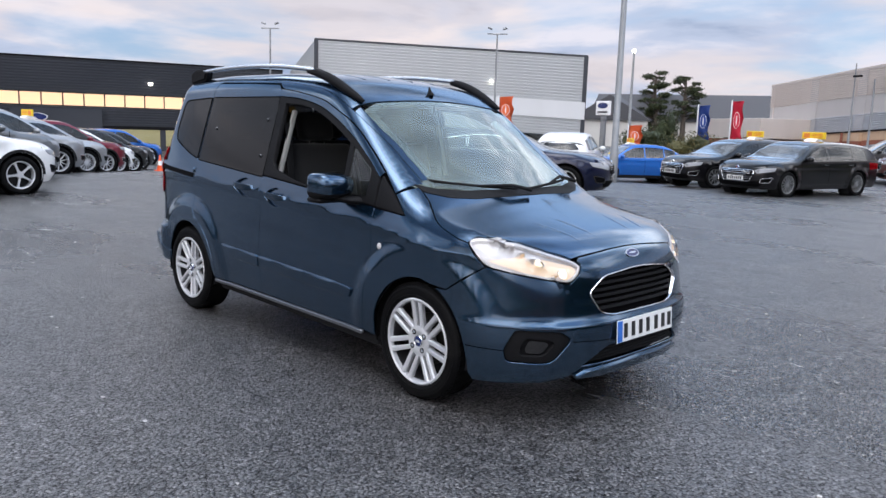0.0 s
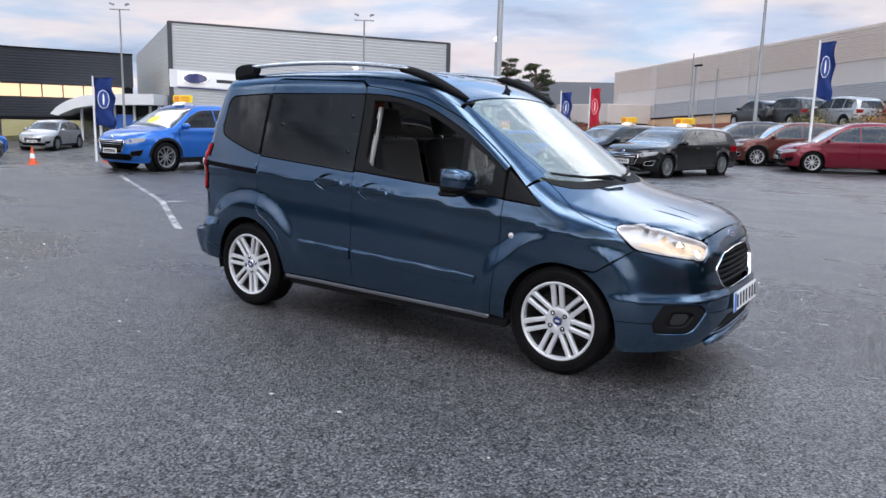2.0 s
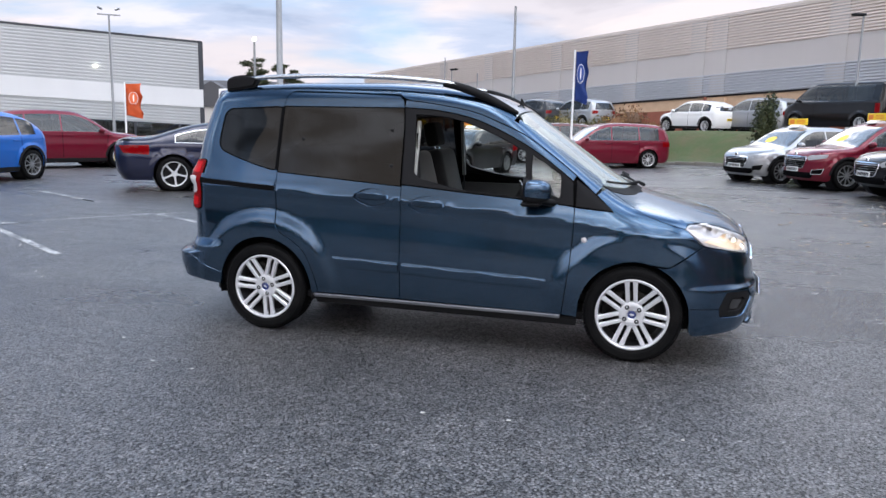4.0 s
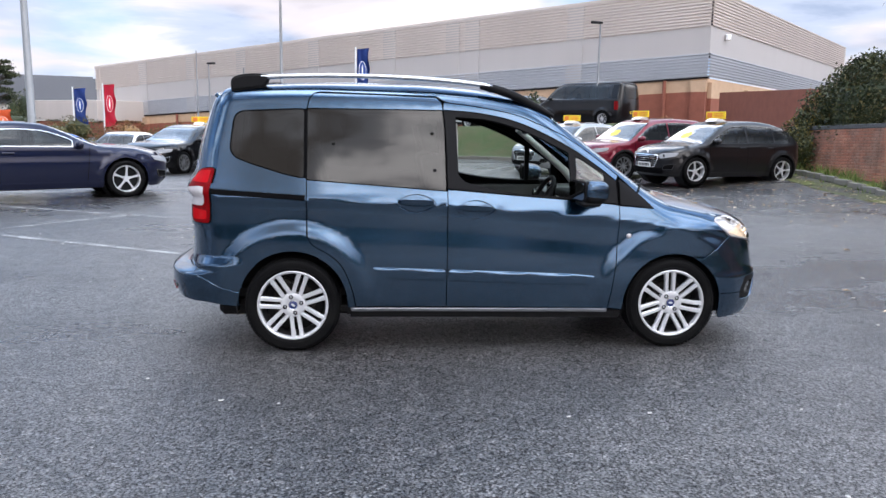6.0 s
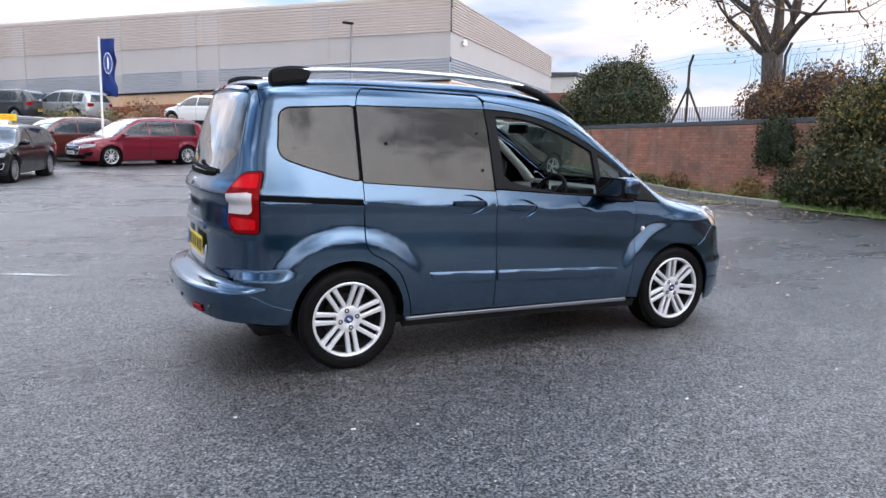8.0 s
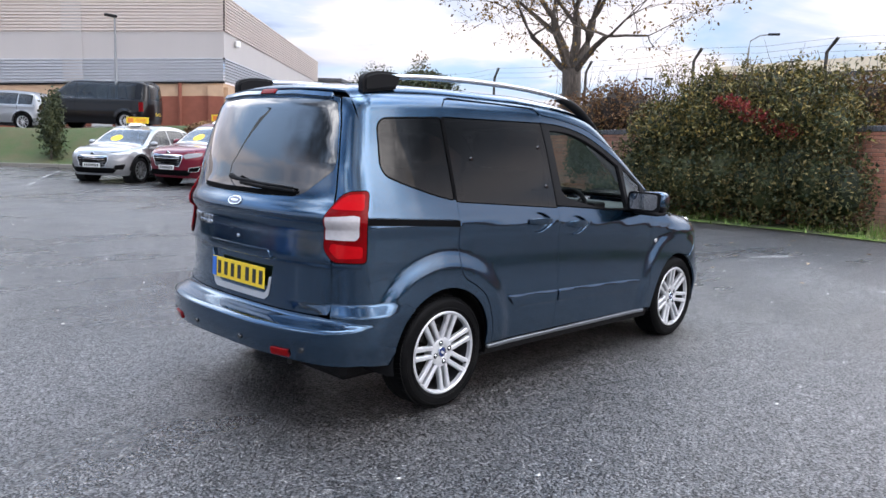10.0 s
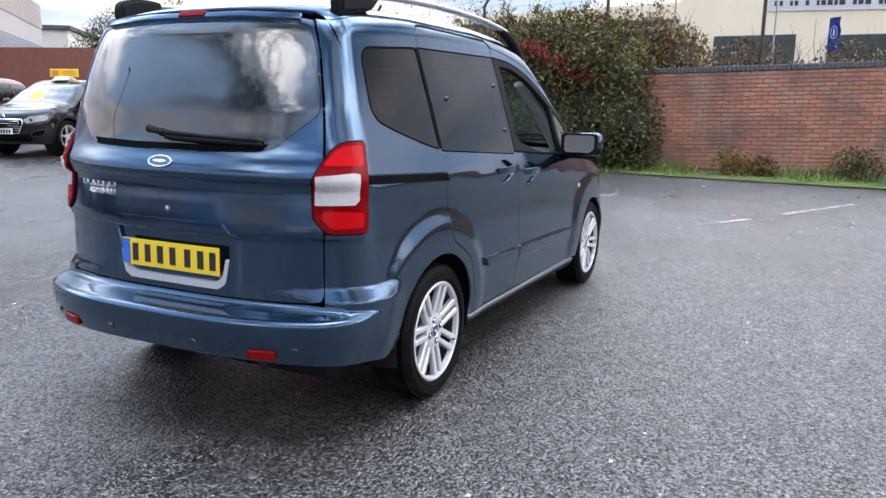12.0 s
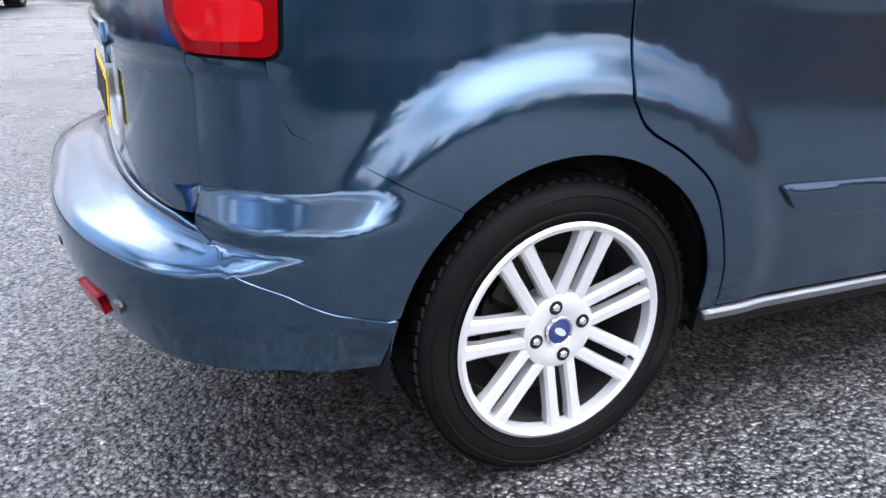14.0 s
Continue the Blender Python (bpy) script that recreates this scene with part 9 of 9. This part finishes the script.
def far_bush(x, y, z, r, h, seed, material="dark_leaf", n=2600, label="dark green shrub on the bank", heart=0.66):
    t = thing("shrub", label, "shrub", "shrubs")
    lumps = [((x + math.cos(k * 2.1) * r * 0.35, y + math.sin(k * 2.1) * r * 0.35, z + h * (0.35 + 0.13 * k)), (r * 0.7, r * 0.7, h * 0.36)) for k in range(4)]
    core("branch_mass", lumps, material, t, heart)
    foliage("leaves", lumps, n, 0.06, material, t, seed, loose=0.08)
    part("stem", tube([(x, y, ground_z(x, y) - 0.05), (x, y, z + h * 0.5)], [0.06, 0.03], 6), "bark", t)


def grit():
    """Pale stones and scraps lying on the asphalt."""
    rng = np.random.default_rng(77)
    n = 420
    x, y = rng.uniform(-9, 9, n), rng.uniform(-8, 14, n)
    ok = (np.abs(x) > 2.4) | (np.abs(y) > 1.3)
    x, y = x[ok], y[ok]
    cube = np.array([(a, b, c) for a in (-1, 1) for b in (-1, 1) for c in (-1, 1)], float)
    quads = np.array([(0, 1, 3, 2), (4, 6, 7, 5), (0, 4, 5, 1), (2, 3, 7, 6), (0, 2, 6, 4), (1, 5, 7, 3)])
    size = rng.uniform(0.004, 0.011, (len(x), 1, 3)) * (1.3, 1.0, 0.5)
    v = cube[None] * size * rng.uniform(0.6, 1.0, (len(x), 8, 1)) + np.stack([x, y, ground_z(x, y) + 0.004], 1)[:, None]
    f = (quads[None] + 8 * np.arange(len(x))[:, None, None]).reshape(-1, 4)
    g = put_mesh("grit", mesh_of("grit", v.reshape(-1, 3), f, smooth=False), "kerb_pale")
    tagged(g, "pale grit and scraps scattered on the asphalt", "grit", kind="stuff")


build_hedges()
weeds()
grit()
autumn_tree()
pine(-36.3, 63.3, 8.0, 31, 0.8)
pine(-31.9, 62.4, 7.6, 32)
pine(-33.9, 61.0, 5.0, 33)
for i in range(27):
    conifer(-45.0 + 2.25 * i + 0.5 * math.sin(i * 3.1), -27.5 + 1.2 * math.sin(i * 2.2), 6.0 + 1.2 * math.sin(i * 1.7) + 0.6 * math.sin(i * 4.3), 70 + i)
for i, (x, y, r, h, m) in enumerate(((-0.9, 30.4, 0.9, 1.7, "hedge_leaf"), (-5.2, 33.0, 0.7, 1.2, "hedge_leaf"), (1.2, 28.6, 0.9, 1.5, "brown_leaf"), (5.6, 25.3, 0.45, 2.4, "dark_leaf"), (8.2, 23.6, 0.8, 0.7, "brown_leaf"), (10.3, 23.4, 0.6, 0.6, "brown_leaf"), (-2.6, 30.2, 1.0, 2.0, "hedge_leaf"), (0.3, 29.6, 1.1, 2.1, "brown_leaf"),
                                     (-15.0, 32.2, 1.4, 1.9, "hedge_leaf"), (-13.0, 33.5, 1.3, 1.7, "brown_leaf"), (-17.6, 32.0, 1.3, 1.6, "dark_leaf"), (-11.0, 34.8, 1.2, 1.4, "hedge_leaf"), (-19.6, 38.0, 0.7, 2.6, "dark_leaf"))):
    far_bush(x, y, ground_z(x, y), r, h, 90 + i, m)


far_bush(20.0, 22.0, ground_z(20.0, 22.0), 0.85, 3.7, 130, "hedge_leaf", 2600, "tall thin shrub behind the palisade fence", 0.42)
far_bush(30.0, 37.4, ground_z(30.0, 37.4), 2.2, 4.8, 132, "dark_leaf", 9000, "tall dark tree beyond the red wall", 0.45)
far_bush(33.0, 36.0, ground_z(33.0, 36.0), 2.0, 4.0, 133, "dark_leaf", 8000, "dark bushy tree beyond the red wall", 0.45)
fb = thing("far_building", "pale flat-roofed building far beyond the red wall", "building", kind="structure")
fm = pose(38.0, 54.0, 0, 0, 0, 40)
part("wall", box((0, 0, 2.4), (14, 7, 6.6), 0.02, fm), "render_white", fb)
part("roof", box((0, 0, 5.85), (14.5, 7.5, 0.3), 0.02, fm), "roof_grey", fb)
for k in (-4.2, -1.4, 1.4, 4.2):
    part("window", box((k, -3.52, 3.4), (1.6, 0.08, 1.2), 0.0, fm), "far_glass", fb)


# ---- fence, lamp posts, flags ----


def fence_posts():
    f = thing("wire_fence", "rusty cranked fence posts with barbed wire above the wall", "fence", kind="structure")
    tops = []
    for y, z in ((12.9, 3.05), (10.6, 3.15), (7.6, 3.2), (4.75, 3.35), (1.95, 3.4), (-1.1, 3.5), (-4.2, 3.6), (-7.4, 3.7)):
        x = 12.25
        top = Vector((x - 0.10, y - 0.22, z + 0.25))
        part("post", tube([(x, y, 0.2), (x, y, z), top], 0.035, 6), "rusty_post", f)
        tops.append((Vector((x, y, z)), top))
    p, q = tops[1]
    part("brace", tube([(12.25, 10.6, 2.6), (12.25, 9.6, 0.9)], 0.03, 6), "rusty_post", f)
    part("brace", tube([(12.25, 10.6, 2.6), (12.25, 11.6, 0.9)], 0.03, 6), "rusty_post", f)
    for k in (0.0, 0.5, 1.0):
        pts = []
        for (a, b), (c, d) in zip(tops, tops[1:]):
            s, e = a.lerp(b, k), c.lerp(d, k)
            pts += [s, (s + e) / 2 - Vector((0, 0, 0.06))]
        pts.append(tops[-1][0].lerp(tops[-1][1], k))
        part("wire", tube(pts, 0.0028, 4), "rusty_post", f)
    pal = thing("palisade_fence", "pale steel palisade fence beyond the wall", "fence", kind="structure")
    for i in range(-22, 34):
        y = 14.2 + i * 0.15
        part("pale", box((17.0 + 0.03 * i, y, 1.3), (0.02, 0.07, 2.0), 0.004), "palisade", pal)
    for z in (0.7, 1.9):
        part("rail", tube([(16.33, 10.8, z), (18.05, 19.3, z)], 0.03, 4), "palisade", pal)


def lamp_post(x, y, h, heads="single", r=0.07, lit=False, yaw=0.0, label="tall grey steel lamp post"):
    p = thing("lamp_post", label, "lamp post", "lamp posts")
    z0 = ground_z(x, y)
    part("pole", tube([(x, y, z0), (x, y, z0 + 1.2), (x, y, z0 + 1.25), (x, y, h)], [r * 1.25, r * 1.25, r, r * 0.62], 12), "galvanised", p, smooth=60)
    m = pose(x, y, h, 0, 0, yaw)
    if heads == "twin":
        part("cross_arm", box((0, 0, 0.02), (1.1, 0.06, 0.06), 0.01, m), "galvanised", p)
        for s in (-1, 1):
            part("lamp_head", box((s * 0.50, 0, 0.14), (0.26, 0.20, 0.10), 0.03, m @ Matrix.Rotation(radians(-22 * s), 4, "Y")), "galvanised", p)
    elif heads == "single":
        part("lamp_head", box((0.20, 0, 0.05), (0.55, 0.20, 0.10), 0.03, m), "rough_black", p)
    elif heads == "globe":
        bm = bmesh.new()
        bmesh.ops.create_uvsphere(bm, u_segments=14, v_segments=8, radius=0.12)
        bmesh.ops.translate(bm, vec=(x, y, h + 0.1), verts=bm.verts)
        part("lamp_head", bm, "flood_lamp" if lit else "sign_white", p, "lit lamp head" if lit else "")
    elif heads == "bend":
        a = [m @ Vector(q) for q in ((0, 0, 0), (0.05, 0, 0.35), (0.45, 0, 0.6), (0.9, 0, 0.66))]
        part("arm", tube(a, r * 0.5, 6), "galvanised", p)
        part("lamp_head", box((1.1, 0, 0.66), (0.55, 0.2, 0.1), 0.03, m), "rough_black", p)
    return p


def feather_flag(x, y, base, top, width, colour, label, yaw=0.0, hang=0.62):
    f = thing("flag", label, "flag", "dealership flags")
    z0 = ground_z(x, y)
    part("flag_pole", tube([(x, y, z0), (x, y, top + 0.08)], [0.045, 0.03], 8), "white_post", f)
    bm = bmesh.new()
    rows = []
    n = 16
    d = Vector((math.cos(radians(yaw)), math.sin(radians(yaw)), 0))
    s = Vector((-d.y, d.x, 0))
    for i in range(n + 1):
        z = base + (top - base) * i / n
        row = []
        for k in range(7):
            u = k / 6
            wave = 0.09 * math.sin(i * 0.55 + u * 4.0) * u
            row.append(bm.verts.new(Vector((x, y, z - 0.16 * u * (1 - i / n) + 0.05 * math.sin(i * 0.9) * u)) + d * (0.05 + width * u * (0.92 + 0.08 * math.sin(i * 0.8))) + s * wave))
        rows.append(row)
    for a, b in zip(rows, rows[1:]):
        for k in range(6):
            bm.faces.new((a[k], a[k + 1], b[k + 1], b[k]))
    bmesh.ops.solidify(bm, geom=bm.faces[:], thickness=0.006)
    cloth = part("flag_cloth", bm, colour, f, smooth=60)
    mid = base + (top - base) * 0.55
    el = [(width * 0.28 * math.cos(t), (top - base) * 0.20 * math.sin(t)) for t in np.linspace(0, 2 * math.pi, 21)[:-1]]
    for sd in (-1, 1):
        m = Matrix.Translation(Vector((x, y, mid)) + d * width * 0.5 + s * sd * 0.10) @ Vector(s * sd).to_track_quat("Z", "Y").to_matrix().to_4x4()
        part("flag_mark", prism(el, -0.002, 0.002, m), "sign_white", f)
        part("flag_mark_field", prism([(a * 0.90, b * 0.94) for a, b in el], 0.001, 0.004, m), colour, f)
        part("flag_bar", prism([(a * 0.16, b * 0.62) for a, b in el], 0.003, 0.006, m), "sign_white", f)
    return f


fence_posts()
lamp_post(-11.7, 20.6, 10.8, "single", 0.125, label="thick pale steel mast among the parked cars")
lamp_post(-20.9, 36.0, 5.9, "globe", 0.09, True)
lamp_post(-37.8, 22.4, 6.9, "twin", 0.07, yaw=40)
lamp_post(-25.4, 29.2, 6.5, "twin", 0.07, yaw=40)
lamp_post(-5.0, 32.1, 7.0, "none", 0.09)
lamp_post(-9.6, 38.2, 4.4, "single", 0.05, yaw=-40)
lamp_post(9.4, 28.8, 5.9, "single", 0.06, yaw=200)
lamp_post(-6.7, 31.7, 3.85, "none", 0.05)
lamp_post(-11.5, 44.0, 5.6, "none", 0.05)
lamp_post(34.0, 13.0, 6.4, "bend", 0.07, yaw=-60)
lamp_post(44.0, 14.6, 6.7, "single", 0.07, yaw=120)
lamp_post(46.0, 6.5, 7.6, "single", 0.07, yaw=-90)
lamp_post(38.0, 20.5, 5.4, "single", 0.06, yaw=120)
lamp_post(50.0, 1.0, 10.6, "none", 0.06)
lamp_post(-9.0, -17.5, 9.0, "twin", 0.09, yaw=20)
feather_flag(-1.33, 23.5, 2.35, 4.08, 0.48, "flag_blue", "tall blue feather flag with an oval mark", 5)
feather_flag(-24.97, 12.62, 0.75, 2.5, 0.75, "flag_blue", "blue flag with an oval mark on a white pole", 48)
feather_flag(-14.0, 34.4, 1.0, 3.05, 0.55, "flag_red", "red feather flag among shrubs", 25)
feather_flag(-14.6, 32.1, 1.1, 2.75, 0.55, "flag_blue", "blue feather flag among shrubs", 25)
feather_flag(-17.4, 30.4, 0.6, 1.7, 0.7, "flag_orange", "orange banner flag beside the workshop", 30)
feather_flag(-22.6, 26.4, 1.5, 2.95, 0.75, "flag_orange", "orange banner flag before the workshop", 40)
feather_flag(58.0, -2.0, 5.0, 7.2, 0.8, "flag_blue", "small blue flag before the far store", 260)
tot = thing("totem_sign", "white totem sign with a blue oval on a steel post", "sign")
part("totem_post", box((-22.9, 36.3, 1.2), (0.30, 0.25, 2.9), 0.03), "galvanised", tot)
part("totem_face", box((-22.85, 36.15, 2.75), (1.0, 0.16, 0.85), 0.03), "sign_white", tot, "white sign face with a blue oval")
part("totem_oval", prism([(0.36 * math.cos(t), 0.17 * math.sin(t)) for t in np.linspace(0, 2 * math.pi, 25)[:-1]], 0, 0.02, Matrix.Translation((-22.85, 36.06, 2.9)) @ Matrix.Rotation(math.pi / 2, 4, "X")), "badge_blue", tot)
part("totem_bar", box((-22.85, 36.06, 2.52), (0.7, 0.02, 0.10)), "sign_ink", tot)


def cone(x, y):
    c = thing("traffic_cone", "orange traffic cone with a white band", "traffic cone", "traffic cones")
    z = ground_z(x, y)
    part("cone_base", box((x, y, z + 0.014), (0.26, 0.26, 0.028), 0.008), "cone_orange", c)
    part("cone_body", lathe([(0.098, z + 0.028), (0.070, z + 0.17), (0.045, z + 0.30), (0.021, z + 0.46), (0.014, z + 0.475)], 18, "z", (x, y, 0)), "cone_orange", c, smooth=40)
    part("cone_band", lathe([(0.072, z + 0.17), (0.047, z + 0.30)], 18, "z", (x, y, 0)), "sign_white", c, smooth=40)


cone(-17.9, 6.4)
cone(-17.2, 8.2)
cone(-17.8, 8.6)

# ---- the cars ----


def row_car(kind, colour, fx, fy, yaw, left, label, **kw):
    x, y = by_wheel(kind, fx, fy, yaw, left)
    return parked_car(kind, colour, x, y, yaw, label, **kw)


# row towards the showroom
row_car("small_suv", "paint_white", -10.55, 0.60, 98, False, "white hatchback with five-spoke alloy wheels", spokes=5)
row_car("suv", "paint_grey", -13.76, 1.66, 96, False, "dark grey crossover parked in a row")
row_car("suv", "paint_silver", -16.27, 3.07, 96, False, "silver grey crossover with a sale board parked in a row", rims="alloy", sign=True)
row_car("small_suv", "paint_silver", -18.61, 4.56, 96, False, "pale silver hatchback with a sale board parked in a row", spokes=15, sign=True)
row_car("suv", "paint_red", -20.87, 5.95, 96, False, "dark red crossover parked in a row")
row_car("small_suv", "paint_white", -23.16, 7.24, 96, False, "white hatchback far down the row")
row_car("suv", "paint_black", -25.58, 8.73, 96, False, "black crossover far down the row")
row_car("suv", "paint_charcoal", -28.24, 10.15, 96, False, "charcoal crossover far down the row")
row_car("suv", "paint_blue", -31.77, 12.08, 96, False, "blue crossover at the end of the row")
row_car("small_suv", "paint_silver", -35.6, 17.0, -54, True, "pale grey crossover before the lit showroom", rims="alloy_mid")
row_car("small_suv", "paint_blue", -12.1, 6.35, -89, True, "bright blue crossover with dark alloy wheels", rims="alloy_mid", sign=True)
row_car("suv", "paint_red", -13.5, 13.9, 52, False, "red crossover parked behind a blue one")
row_car("small_suv", "paint_grey", -14.8, 14.6, 52, False, "grey hatchback behind the blue crossover")
row_car("coupe", "paint_navy", -5.32, 9.15, 30, False, "dark navy coupe with bright five-spoke wheels", spokes=5)
parked_car("small_suv", "paint_white", -10.9, 16.8, 117, "white crossover seen past the navy coupe")
parked_car("small_suv", "paint_blue", -13.2, 24.2, -125, "blue crossover beside a black estate", rims="alloy_mid", sign=True)
row_car("estate", "paint_black", -6.25, 17.40, -114, True, "black estate car with a sale board", sign=True, rims="alloy_mid")
row_car("estate", "paint_black", -3.75, 16.2, -105, True, "black estate car with many-spoked wheels and a sale board", spokes=14, sign=True, rims="alloy_mid")
parked_car("small_suv", "paint_white", -10.6, 26.3, -100, "white hatchback behind the navy coupe", rims="alloy_mid")
parked_car("small_suv", "paint_silver", -8.4, 26.9, -100, "silver hatchback behind the navy coupe", rims="alloy_mid")
row_car("suv", "paint_charcoal", -5.4, 27.0, -152, True, "black crossover among parked cars")
row_car("suv", "paint_brown", -3.4, 25.6, -152, True, "copper brown crossover with alloy wheels", rims="alloy")
row_car("people_carrier", "paint_red", -1.15, 23.2, -157, True, "deep red people carrier with silver wheels", spokes=10)
row_car("small_suv", "paint_silver", 4.85, 16.6, -148, True, "silver crossover with dark wheels and a sale board", rims="alloy_mid", sign=True)
row_car("suv", "paint_red", 6.0, 14.6, -160, True, "red crossover with dark wheels and a sale board", rims="alloy_mid", sign=True)
row_car("small_suv", "paint_black", 6.85, 11.9, -165, True, "black crossover with bright wheels and a sale board", spokes=5, sign=True)
# on the bank before the long shed
row_car("panel_van", "paint_black", 7.6, 30.6, 131, True, "black camper van with dark side windows on the bank", name="parked_van", category="van")
row_car("small_suv", "paint_white", 2.4, 35.0, 131, True, "white hatchback parked on the bank")
row_car("suv", "paint_silver", 4.9, 33.6, 131, True, "silver crossover parked on the bank")
row_car("small_suv", "paint_black", -8.0, 41.0, 131, True, "black hatchback before the long shed")
row_car("suv", "paint_silver", -3.6, 38.0, 131, True, "silver car before the long shed")
row_car("suv", "paint_charcoal", -6.2, 39.6, 131, True, "dark car before the long shed")
